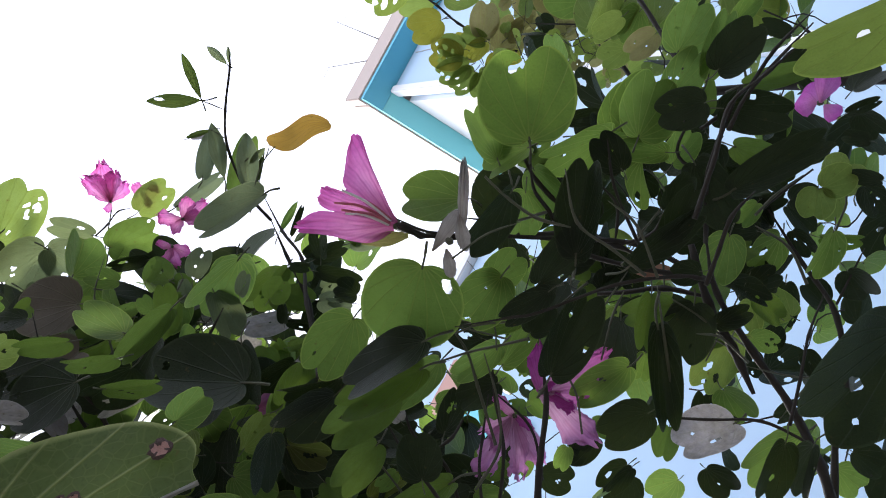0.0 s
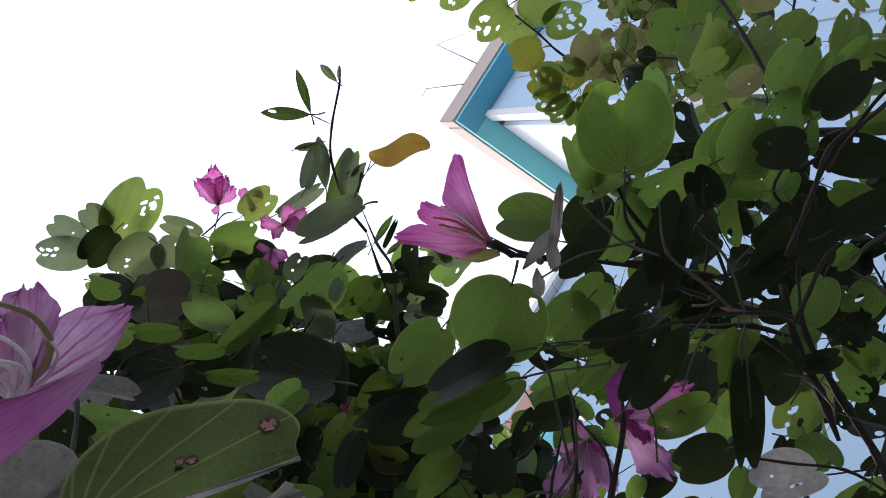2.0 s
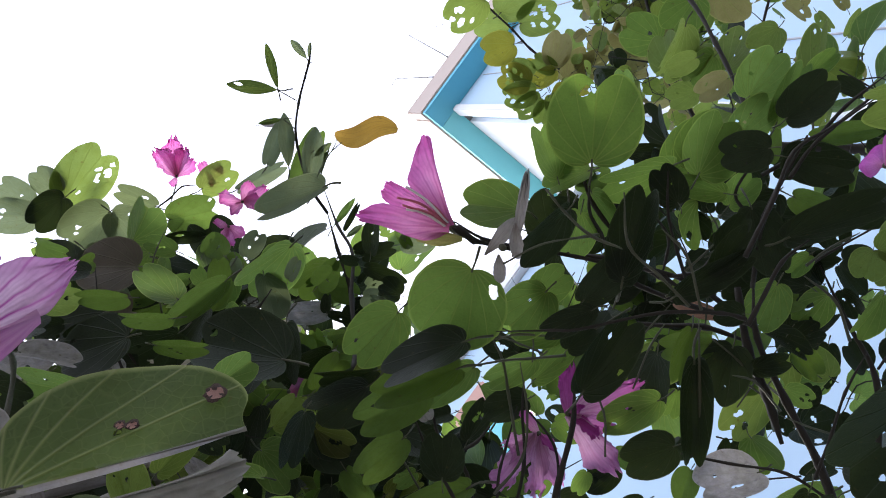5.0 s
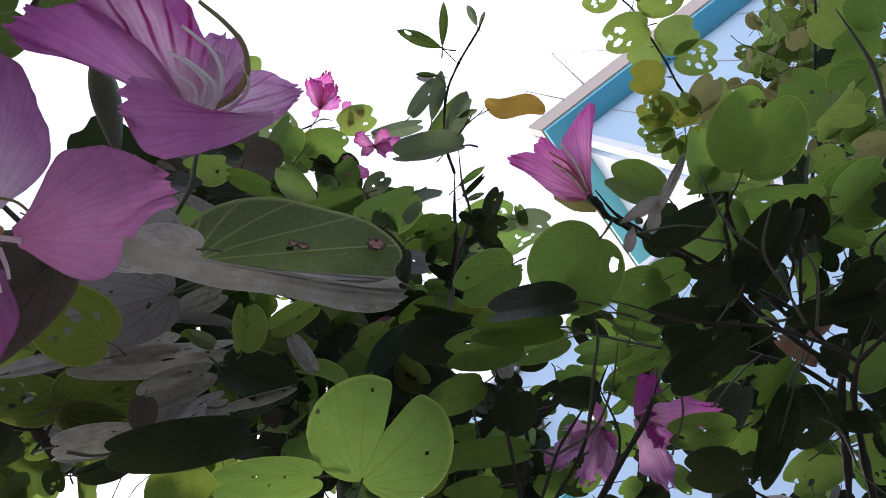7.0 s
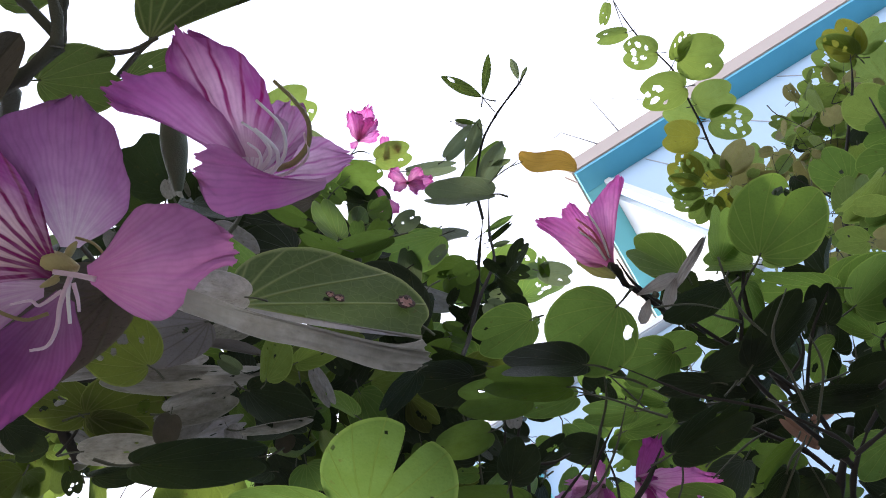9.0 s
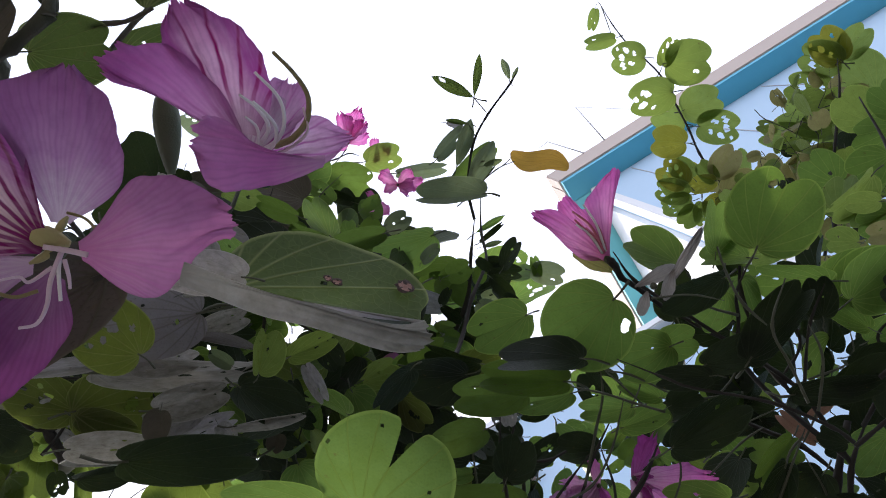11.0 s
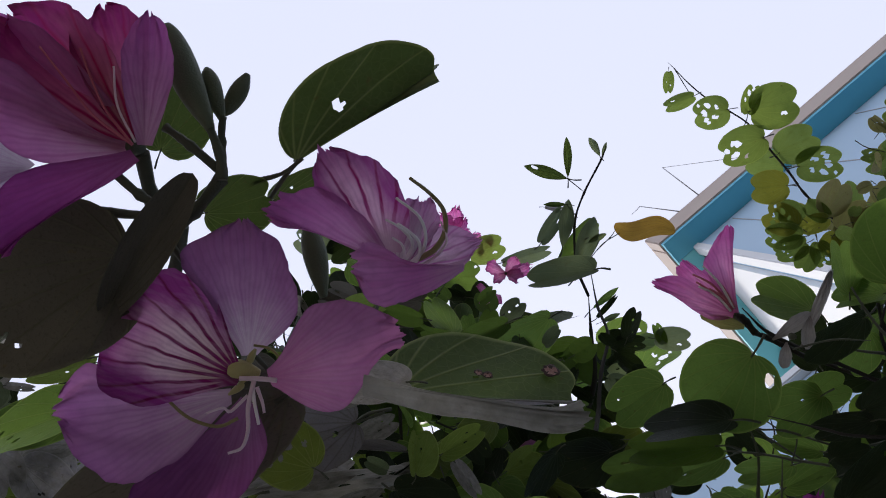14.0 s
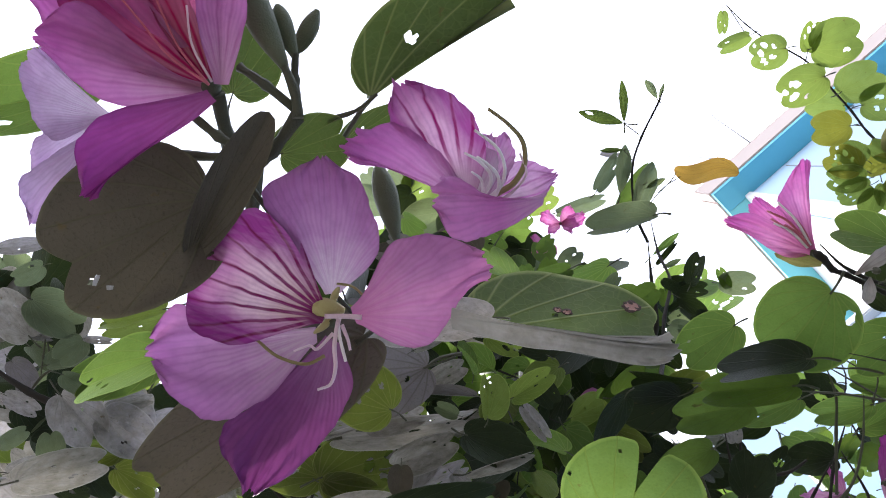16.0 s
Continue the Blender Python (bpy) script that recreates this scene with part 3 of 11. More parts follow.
def petal(parent, x, y, z, rx, ry, rz, length, width, kind, curl=0.0, cup=0.15, peak=0.62, claw=0.12, ruffle=1.0, point=0.0, blunt=2.0, slant=0.0, bend=0.0):
    """A clawed, ruffled petal: claw at the origin, blade along y, widest at peak."""
    rnd = random.Random(round(x * 1e4) * 3 + round(y * 1e4) * 7 + round(length * 1e5))
    rows, cols = (34, 28) if length > 0.05 else (16, 12)
    bm = bmesh.new()
    layer = bm.loops.layers.uv.new("UVMap")
    p1, p2, p3, p4 = (rnd.uniform(0, 6.28) for _ in range(4))
    ratio = width / length
    lean = rnd.uniform(-0.06, 0.06)
    rim_layer = bm.loops.layers.uv.new("Rim")
    grid, flat, side = [], {}, {}
    for i in range(rows + 1):
        s = 1 - (1 - i / rows) ** 1.7
        if s > peak:
            q = (s - peak) / (1.004 - peak)
            half = 0.5 * ((1 - point) * max(0.0, 1 - q ** blunt) ** (1 / blunt) + point * (1 - q))
        else:
            q = s / peak
            half = 0.5 * (claw + (1 - claw) * math.sin(0.5 * math.pi * q) ** 1.15)
        line = []
        for j in range(cols + 1):
            k = 2 * j / cols - 1
            rim, tip = abs(k) ** 3, s ** 4
            wobble = 1 + rim * ruffle * s * (0.065 * math.sin(13 * s + p3 + k) + 0.035 * math.sin(29 * s + p1 * k) + 0.02 * math.sin(61 * s + p2))
            u = k * half * ratio * wobble
            v = s + slant * k * s * s + ruffle * tip * (0.018 * math.sin(7 * k + p1) + 0.014 * math.sin(15 * k + p2) + 0.008 * math.sin(37 * k + p4))
            frill = ruffle * (rim * s * (0.060 * math.sin(8 * s + p1 + 2 * k) + 0.03 * math.sin(17 * s + p2) + 0.014 * math.sin(43 * s + p3)) + tip * (0.03 * math.sin(8 * k + p3) + 0.014 * math.sin(19 * k + p1)))
            folds = s * (0.022 * math.sin(6 * k + p2 + 2 * s) + 0.010 * math.sin(14 * k + p3 - 3 * s) + 0.004 * math.sin(31 * k + p1)) + 0.02 * math.sin(5 * s + p4) * (1 - k * k)
            zz = curl * s * s + cup * ratio * k * k * half * 2 + frill + folds - 0.02 * math.exp(-30 * k * k) * s
            w = bm.verts.new(((u + lean * s * s + bend * s * (1 - s) * 4) * length, v * length, zz * length))
            flat[w], side[w] = (u, v), (abs(k), s)
            line.append(w)
        grid.append(line)
    for i in range(rows):
        for j in range(cols):
            fc = bm.faces.new((grid[i][j], grid[i][j + 1], grid[i + 1][j + 1], grid[i + 1][j]))
            fc.smooth = True
            for lo in fc.loops:
                lo[layer].uv = flat[lo.vert]
                lo[rim_layer].uv = side[lo.vert]
    ob = mesh_object("petal", bm, PETAL_OF[kind], None, {"striped": "upper petal with dark red stripes", "striped_magenta": "upper petal with dark red stripes"}.get(kind, ""))
    ob.parent = parent
    ob.matrix_parent_inverse = parent.matrix_world.inverted()
    ob.matrix_basis = pose(x, y, z, rx, ry, rz)
    return ob


def bloom_petal(parent, x, y, z, rx, ry, rz, length, kind, sides, curl=0.0, cup=0.15, ruffle=1.0, name="petal"):
    """A petal of uneven shape: sides holds (share of its length, half width to the left, half width to the right)."""
    rnd = random.Random(round(x * 1e4) * 5 + round(y * 1e4) * 11 + round(length * 1e5))
    rows, cols = (44, 32) if length > 0.045 else (20, 14)
    bm = bmesh.new()
    layer = bm.loops.layers.uv.new("UVMap")
    rim_layer = bm.loops.layers.uv.new("Rim")
    p1, p2, p3, p4, p5 = (rnd.uniform(0, 6.28) for _ in range(5))
    at_s = np.array([q[0] for q in sides])
    grid, flat, side = [], {}, {}

    def half(s, column):
        w = [q[column] for q in sides]
        near = [float(np.interp(min(1.0, max(0.0, s + d)), at_s, w)) for d in (-0.06, -0.03, 0.0, 0.03, 0.06)]
        return sum(near) / 5 if s < 0.97 else near[2]

    for i in range(rows + 1):
        s = 1 - (1 - i / rows) ** 1.5
        left, right = half(s, 1), half(s, 2)
        line = []
        for j in range(cols + 1):
            k = 2 * j / cols - 1
            rim, tip = abs(k) ** 3, s ** 5
            w = right if k > 0 else left
            nick = 1 + rim * ruffle * s * (0.05 * math.sin(15 * s + p3 + k) + 0.03 * math.sin(31 * s + p1 * k) + 0.018 * math.sin(67 * s + p2))
            u = k * w * nick
            v = s - 0.05 * s ** 8 * k * k + ruffle * tip * (0.022 * math.sin(6 * k + p1) + 0.016 * math.sin(13 * k + p2) + 0.010 * math.sin(33 * k + p4))
            frill = ruffle * (rim * s * (0.045 * math.sin(9 * s + p1 + 2 * k) + 0.026 * math.sin(19 * s + p2) + 0.012 * math.sin(47 * s + p3)) + tip * (0.026 * math.sin(7 * k + p3) + 0.014 * math.sin(21 * k + p1)))
            folds = s * (0.020 * math.sin(5 * k + p2 + 2 * s) + 0.010 * math.sin(13 * k + p3 - 3 * s) + 0.0045 * math.sin(29 * k + p1 + 4 * s) + 0.002 * math.sin(57 * k + p5)) + 0.014 * math.sin(6 * s + p4) * (1 - k * k)
            zz = curl * s * (1 - s) * 4 + cup * w * k * k + frill + folds - 0.015 * math.exp(-40 * k * k) * s
            vert = bm.verts.new((u * length, v * length, zz * length))
            flat[vert], side[vert] = (u, v), (abs(k), s)
            line.append(vert)
        grid.append(line)
    for i in range(rows):
        for j in range(cols):
            fc = bm.faces.new((grid[i][j], grid[i][j + 1], grid[i + 1][j + 1], grid[i + 1][j]))
            fc.smooth = True
            for lo in fc.loops:
                lo[layer].uv = flat[lo.vert]
                lo[rim_layer].uv = side[lo.vert]
    ob = mesh_object(name, bm, PETAL_OF.get(kind) or LEAF_OF[kind], None, {"striped": "upper petal with dark red stripes", "striped_magenta": "upper petal with dark red stripes"}.get(kind, ""))
    ob.parent = parent
    ob.matrix_parent_inverse = parent.matrix_world.inverted()
    ob.matrix_basis = pose(x, y, z, rx, ry, rz)
    return ob


def flower(parent, x, y, z, r, label, name="flower"):
    """The green cup that carries the petals and filaments."""
    bm = bmesh.new()
    bmesh.ops.create_icosphere(bm, subdivisions=2, radius=r, matrix=Matrix.Diagonal((0.8, 0.8, 1.2, 1.0)))
    for fc in bm.faces:
        fc.smooth = True
    ob = mesh_object(name, bm, STEM, None, label)
    ob.location = (x, y, z)
    bpy.context.view_layer.update()
    ob.parent = parent
    ob.matrix_parent_inverse = parent.matrix_world.inverted()
    bpy.context.view_layer.update()
    return ob


STOCK = {}


def stock_leaf(kind, n):
    """A few leaf meshes that the inner foliage shares."""
    if (kind, n) not in STOCK:
        rnd = random.Random(n * 31 + len(kind))
        bm = leaf_mesh(1.0, n * 17 + 3, rnd.uniform(0.78, 0.95), rnd.choice((5, 12, 25, 38)), cup=rnd.uniform(-0.1, 0.15), holes=((0.15, 0.55, 0.07), (-0.2, 0.4, 0.05)) if n == 2 else ((-0.3, 0.7, 0.09), (0.1, 0.8, 0.05), (0.2, 0.35, 0.06)) if n == 5 else (), droop=rnd.uniform(-0.1, 0.2))
        me = bpy.data.meshes.new("inner_leaf")
        bm.to_mesh(me)
        bm.free()
        for mat in [LEAF_OF[kind]] * 2 + [STEM]:
            me.materials.append(mat)
        STOCK[(kind, n)] = me
    return STOCK[(kind, n)]


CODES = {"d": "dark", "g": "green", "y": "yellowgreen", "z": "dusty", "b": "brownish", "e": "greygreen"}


def clump(parent, centre, axis, radius, depth, n, kinds, size):
    """Inner foliage: leaves strewn through a lens-shaped part of the crown."""
    rnd = random.Random(round(centre[0] * 1000) + round(centre[2] * 1000))
    c, ax = Vector(centre), Vector(axis)
    s1 = ax.orthogonal().normalized()
    s2 = ax.cross(s1)
    for i in range(n // 3):
        a = rnd.uniform(0, 2 * math.pi)
        p = c + radius * 0.7 * math.sqrt(rnd.random()) * (math.cos(a) * s1 + math.sin(a) * s2) + ax * rnd.uniform(-depth, depth) * 0.8
        way = Vector((rnd.gauss(0, 1), rnd.gauss(0, 1), rnd.gauss(0, 0.6))).normalized()
        bend = Vector((rnd.gauss(0, 1), rnd.gauss(0, 1), rnd.gauss(0, 1))) * 0.012
        reach = rnd.uniform(0.05, 0.11)
        twig(parent, [p - way * reach, p - way * reach * 0.3 + bend, p + way * reach * 0.4 - bend, p + way * reach], 0.0006, rnd.uniform(0.0008, 0.0015), "twig", BARK, 3)
    heap = HEAPS.setdefault(parent.name, bmesh.new())
    for i in range(n):
        a, q = rnd.uniform(0, 2 * math.pi), math.sqrt(rnd.random())
        p = c + radius * q * (math.cos(a) * s1 + math.sin(a) * s2) + ax * rnd.uniform(-depth, depth)
        kind = CODES[rnd.choice(kinds)]
        me = stock_leaf(kind, rnd.randrange(7)).copy()
        k = size * rnd.uniform(0.7, 1.25)
        turn = Euler((rnd.gauss(0, 0.75), rnd.gauss(0, 0.75), rnd.uniform(0, 6.283))).to_matrix().to_4x4()
        me.transform(Matrix.Translation(p) @ turn @ Matrix.Scale(k, 4))
        slot = list(CODES.values()).index(kind)
        me.polygons.foreach_set("material_index", [len(CODES) if f.material_index == 2 else slot for f in me.polygons])
        heap.from_mesh(me)
        bpy.data.meshes.remove(me)


HEAPS = {}


def settle(parent, label):
    """Join the inner foliage of a tree into one part."""
    ob = mesh_object("inner_foliage", HEAPS[parent.name], [LEAF_OF[k] for k in CODES.values()] + [STEM], parent)
    tagged(ob, label, kind="stuff")


def empty_at(name, x, y, z, yaw=0.0):
    ob = new(name)
    ob.matrix_world = pose(x, y, z, 0, 0, yaw)
    bpy.context.view_layer.update()
    return ob


# ---- ground ----
bm = bmesh.new()
bmesh.ops.create_grid(bm, x_segments=40, y_segments=40, size=600.0)
tagged(mesh_object("ground", bm, CONCRETE), "plain weathered grey concrete yard", "ground", kind="structure")

# Unseen soil bed, added to dim light bounced up to the leaves.
bm = bmesh.new()
rim = [bm.verts.new((0.1 + 1.9 * math.cos(a) * (1 + 0.08 * math.sin(3 * a)), 1.6 + 1.5 * math.sin(a) * (1 + 0.06 * math.cos(5 * a)), 0.03 + 0.01 * math.sin(9 * a))) for a in (2 * math.pi * k / 48 for k in range(48))]
hub = bm.verts.new((0.1, 1.6, 0.12))
for k in range(48):
    bm.faces.new((rim[k], rim[(k + 1) % 48], hub))
tagged(mesh_object("planting_bed", bm, SOIL), "unseen dark soil bed added to cut light bounced up to the trees", "soil", kind="structure")

# ---- unseen plain wall, added round the place to block low sky light ----
bm = bmesh.new()
for x0, y0, x1, y1 in ((-6.2, -5.2, -6.0, 12.0), (-6.2, -5.4, 6.2, -5.2), (6.0, -5.2, 6.2, 0.6)):
    box(bm, x0, y0, 0.0, x1, y1, 4.2)
    box(bm, x0 - 0.05, y0 - 0.05, 4.204, x1 + 0.05, y1 + 0.05, 4.28)
tagged(mesh_object("yard_wall", bm, MASONRY), "unseen plain grey wall added to block low sky light", "wall", kind="structure")

# ---- house with a flat roof, deep eaves and parapet ----
HX, HY, HZ, HYAW, HS = 1.228, 2.092, 10.237, 5.6, 1
house = tagged(empty_at("house", HX, HY, 0.0, HYAW), "pale blue painted house with white parapet and blue eaves", "house")
LONG1, LONG2, EAVE = 14.0, 11.0, 0.29


def house_part(name, material, label, *boxes, bevel=0.0):
    bm = bmesh.new()
    for x0, y0, z0, x1, y1, z1 in boxes:
        box(bm, x0, HS * y0, z0, x1, HS * y1, z1, bevel)
    bmesh.ops.recalc_face_normals(bm, faces=bm.faces)
    ob = mesh_object(name, bm, material, None, label)
    ob.parent = house
    return ob


house_part("parapet", WHITE_PAINT, "cream white roof parapet", (0, 0, HZ + 0.004, LONG1, 0.14, HZ + 0.6), (0, 0.144, HZ + 0.004, 0.14, LONG2, HZ + 0.6), bevel=0.012)
house_part("parapet_cap", WHITE_PAINT, "", (0.004, 0.004, HZ + 0.604, LONG1, 0.136, HZ + 0.66), (0.004, 0.14, HZ + 0.604, 0.136, LONG2, HZ + 0.66), bevel=0.01)
house_part("eave_slab", BLUE_PAINT, "blue painted eave underside", (0.02, 0.02, HZ - 0.10, LONG1, EAVE, HZ))
house_part("eave_slab", TEAL_PAINT, "teal painted eave underside", (0.02, EAVE + 0.004, HZ - 0.10, EAVE, LONG2, HZ))
house_part("roof_slab", CONCRETE, "", (EAVE + 0.004, EAVE + 0.004, HZ - 0.09, LONG1, LONG2, HZ - 0.004))
house_part("wall", WALL_PAINT, "pale blue rendered wall", (EAVE + 0.06, EAVE, 0.0, LONG1, EAVE + 0.23, HZ - 0.104))
house_part("wall", WALL_WHITE, "white rendered wall", (EAVE, EAVE + 0.234, 0.0, EAVE + 0.23, LONG2, HZ - 0.104))
house_part("corner_trim", WALL_WHITE, "white corner pilaster", (EAVE - 0.03, EAVE - 0.03, 0.0, EAVE + 0.056, EAVE + 0.10, HZ - 0.104), bevel=0.01)
house_part("annex_wall", WALL_PAINT, "pale blue rendered wall of the lower wing", (-2.6, EAVE + 0.02, 0.0, EAVE - 0.034, EAVE + 0.25, HZ - 4.1))
house_part("annex_coping", WALL_WHITE, "white coping of the lower wing", (-2.66, EAVE - 0.04, HZ - 4.096, EAVE - 0.034, EAVE + 0.31, HZ - 4.0), bevel=0.01)
house_part("shutter", TEAL_PAINT, "teal painted window shutter", (-2.06, EAVE - 0.03, HZ - 5.55, -1.84, EAVE + 0.016, HZ - 4.87), bevel=0.01)
house_part("lintel", SALMON, "salmon painted window lintel", (-2.16, EAVE - 0.06, HZ - 4.862, -1.80, EAVE + 0.016, HZ - 4.61), bevel=0.01)
for k in range(3):
    house_part("wall_cable", METAL, "thin grey cable", (EAVE + 0.5 + 0.9 * k, EAVE - 0.010, 0.4, EAVE + 0.508 + 0.9 * k, EAVE - 0.001, HZ - 0.2))
for base, top, end in (((0.88, 0.0, 0.60), (0.98, -0.42, 1.5), (1.6, 0.0, 0.62)), ((0.57, 0.0, 0.62), (0.34, -0.28, 1.15), (0.20, -0.26, 1.2))):
    bm = bmesh.new()
    sweep(bm, [Vector(base) + Vector((0, 0, HZ)), Vector(top) + Vector((0, 0, HZ))], [0.009, 0.007], 6)
    sweep(bm, [Vector(top) + Vector((0, 0, HZ)), (Vector(top) + Vector(end)) / 2 + Vector((0, 0, HZ - 0.03)), Vector(end) + Vector((0, 0, HZ))], [0.004, 0.004, 0.004], 6)
    ob = mesh_object("roof_rod", bm, METAL, None, "thin leaning metal rod with wire on the parapet")
    ob.parent = house

# ---- trees ----
tree = tagged(empty_at("bauhinia_tree", -0.78, 0.78, 0.0), "leafy orchid tree with purple flowers and insect-eaten leaves", "tree")
far_tree = tagged(empty_at("bauhinia_tree", 1.0, 1.9, 0.0), "second orchid tree with yellow-green holed leaves", "tree")

# ---- trunks and limbs ----
FORK = (-0.62, 0.70, 1.72)
twig(tree, [(-0.78, 0.78, 0.02), (-0.75, 0.77, 0.5), (-0.68, 0.74, 1.1), FORK], 0.062, 0.040, "trunk", BARK, 8)
twig(tree, [FORK, (-0.42, 0.74, 1.90), (-0.09, 0.71, 2.09)], 0.024, 0.007, "limb", BARK, 8)
twig(tree, [FORK, (-0.60, 0.62, 2.15), (-0.45, 0.47, 2.59)], 0.024, 0.007, "limb", BARK, 8)
twig(tree, [FORK, (-0.64, 0.45, 2.1), (-0.47, 0.20, 2.61)], 0.020, 0.004, "limb", BARK, 8)
twig(tree, [(-0.60, 0.55, 1.95), (-0.45, 0.50, 2.12), (-0.26, 0.50, 2.29)], 0.012, 0.004, "limb", BARK, 8)
twig(tree, [FORK, (-0.72, 0.35, 2.0), (-0.69, -0.06, 2.34)], 0.020, 0.006, "limb", BARK, 8)
twig(tree, [(-0.69, -0.06, 2.34), (-0.58, -0.06, 2.12), (-0.42, -0.05, 1.94)], 0.008, 0.005, "limb", BARK, 8)
twig(far_tree, [(1.0, 1.9, 0.02), (1.02, 1.88, 0.8), (0.96, 1.80, 1.9), (0.86, 1.6, 2.5)], 0.055, 0.026, "trunk", BARK, 8)
twig(far_tree, [(0.86, 1.6, 2.5), (0.66, 1.25, 2.9), (0.49, 0.95, 3.11)], 0.020, 0.007, "limb", BARK, 8)

# ---- twigs, stalks and buds ----
twig(tree, [(0.113, 0.516, 2.18), (0.07, 0.542, 2.169), (0.027, 0.595, 2.145), (-0.009, 0.648, 2.122), (-0.05, 0.692, 2.102), (-0.088, 0.722, 2.089)], 0.00253, 0.00505)
twig(tree, [(0.118, 0.294, 2.181), (0.083, 0.318, 2.19), (0.069, 0.348, 2.196), (0.048, 0.388, 2.198), (0.054, 0.45, 2.19), (0.076, 0.536, 2.172)], 0.00123, 0.00281)
twig(tree, [(0.008, 0.215, 2.194), (0.01, 0.257, 2.199), (0.032, 0.316, 2.197), (0.055, 0.375, 2.195), (0.078, 0.449, 2.186), (0.074, 0.539, 2.17)], 0.00143, 0.00253)
twig(tree, [(0.031, 0.261, 2.173), (0.043, 0.302, 2.172), (0.066, 0.334, 2.174)], 0.00096, 0.0015)
twig(tree, [(0.147, 0.356, 2.164), (0.113, 0.383, 2.163), (0.074, 0.425, 2.155)], 0.001, 0.00181)
twig(tree, [(0.198, 0.68, 2.283), (0.154, 0.72, 2.243), (0.106, 0.76, 2.203), (0.027, 0.786, 2.17), (-0.024, 0.774, 2.153), (-0.095, 0.78, 2.128)], 0.00239, 0.00395)
twig(tree, [(-0.089, 0.55, 2.231), (-0.058, 0.616, 2.183), (-0.037, 0.653, 2.149), (-0.036, 0.685, 2.116)], 0.00121, 0.00171)
twig(tree, [(0.154, 0.077, 2.803), (0.127, 0.09, 2.797), (0.065, 0.106, 2.79), (0.012, 0.132, 2.778), (-0.036, 0.181, 2.757), (-0.062, 0.225, 2.737)], 0.00129, 0.00257)
twig(tree, [(-0.062, 0.225, 2.737), (-0.098, 0.263, 2.713), (-0.154, 0.319, 2.682), (-0.258, 0.369, 2.653), (-0.348, 0.406, 2.63), (-0.459, 0.473, 2.594)], 0.00172, 0.00626)
twig(tree, [(-0.184, 0.183, 2.591), (-0.243, 0.179, 2.582), (-0.311, 0.197, 2.563), (-0.418, 0.26, 2.524)], 0.00186, 0.00324)
twig(tree, [(-0.081, 0.271, 2.202), (-0.066, 0.302, 2.188), (-0.049, 0.32, 2.18), (-0.021, 0.362, 2.161), (0.023, 0.387, 2.15)], 0.00075, 0.00125)
twig(tree, [(-0.179, 0.308, 2.339), (-0.165, 0.339, 2.325), (-0.197, 0.369, 2.311), (-0.216, 0.413, 2.292), (-0.279, 0.461, 2.27)], 0.00091, 0.00243)
twig(tree, [(-0.079, 0.431, 2.338), (-0.13, 0.457, 2.327), (-0.186, 0.486, 2.314), (-0.266, 0.51, 2.303)], 0.00129, 0.00258)
twig(tree, [(0.044, 0.621, 2.254), (0.028, 0.603, 2.153)], 0.00129, 0.00142)
twig(tree, [(0.23, 0.425, 2.111), (0.163, 0.46, 2.151), (0.108, 0.518, 2.179)], 0.0017, 0.00281)
twig(tree, [(0.313, 0.473, 2.112), (0.235, 0.445, 2.119), (0.193, 0.437, 2.117)], 0.0015, 0.00197)
twig(tree, [(-0.304, 0.061, 3.105), (-0.288, 0.046, 3.112), (-0.176, 0.019, 3.124)], 0.00106, 0.00106)
twig(tree, [(-0.318, 0.022, 2.685), (-0.358, 0.06, 2.668), (-0.388, 0.102, 2.649), (-0.476, 0.197, 2.607)], 0.00152, 0.00304)
twig(tree, [(-0.717, -0.349, 2.344), (-0.7, -0.255, 2.343), (-0.685, -0.186, 2.343), (-0.675, -0.131, 2.342), (-0.7, -0.072, 2.337)], 0.00307, 0.00444)
twig(tree, [(-0.2, -0.189, 1.887), (-0.216, -0.173, 1.907), (-0.229, -0.161, 1.929), (-0.267, -0.142, 1.946), (-0.339, -0.112, 1.959), (-0.44, -0.058, 1.967)], 0.0038, 0.00493, "stalk", STEM)
twig(tree, [(-0.182, -0.151, 1.893), (-0.203, -0.15, 1.89), (-0.22, -0.152, 1.888)], 0.00326, 0.00355, "stalk", STEM)
twig(tree, [(-0.166, -0.174, 1.891), (-0.175, -0.16, 1.889), (-0.182, -0.149, 1.888)], 0.00234, 0.00321, "stalk", STEM)
twig(tree, [(-0.159, -0.175, 1.902), (-0.171, -0.164, 1.9), (-0.183, -0.151, 1.898)], 0.00195, 0.0027, "stalk", STEM)
twig(tree, [(-0.183, -0.191, 1.894), (-0.182, -0.174, 1.894), (-0.18, -0.155, 1.893)], 0.00222, 0.00237, "stalk", STEM)
twig(tree, [(-0.217, -0.192, 1.885), (-0.216, -0.176, 1.884), (-0.213, -0.159, 1.884)], 0.00219, 0.00263, "stalk", STEM)
twig(tree, [(-0.249, -0.201, 1.888), (-0.233, -0.181, 1.889), (-0.218, -0.159, 1.891)], 0.00223, 0.00268, "stalk", STEM)
twig(tree, [(-0.248, -0.059, 1.912), (-0.241, -0.092, 1.903), (-0.228, -0.148, 1.897)], 0.00128, 0.00182, "stalk", STEM)
twig(tree, [(-0.163, -0.047, 1.983), (-0.198, -0.04, 2.059), (-0.234, -0.032, 2.134), (-0.298, -0.02, 2.206), (-0.376, -0.011, 2.277)], 0.00109, 0.00243, "stalk", STEM)
twig(tree, [(-0.149, -0.13, 1.907), (-0.162, -0.131, 1.918), (-0.18, -0.131, 1.928)], 0.00106, 0.00145, "stalk", STEM)
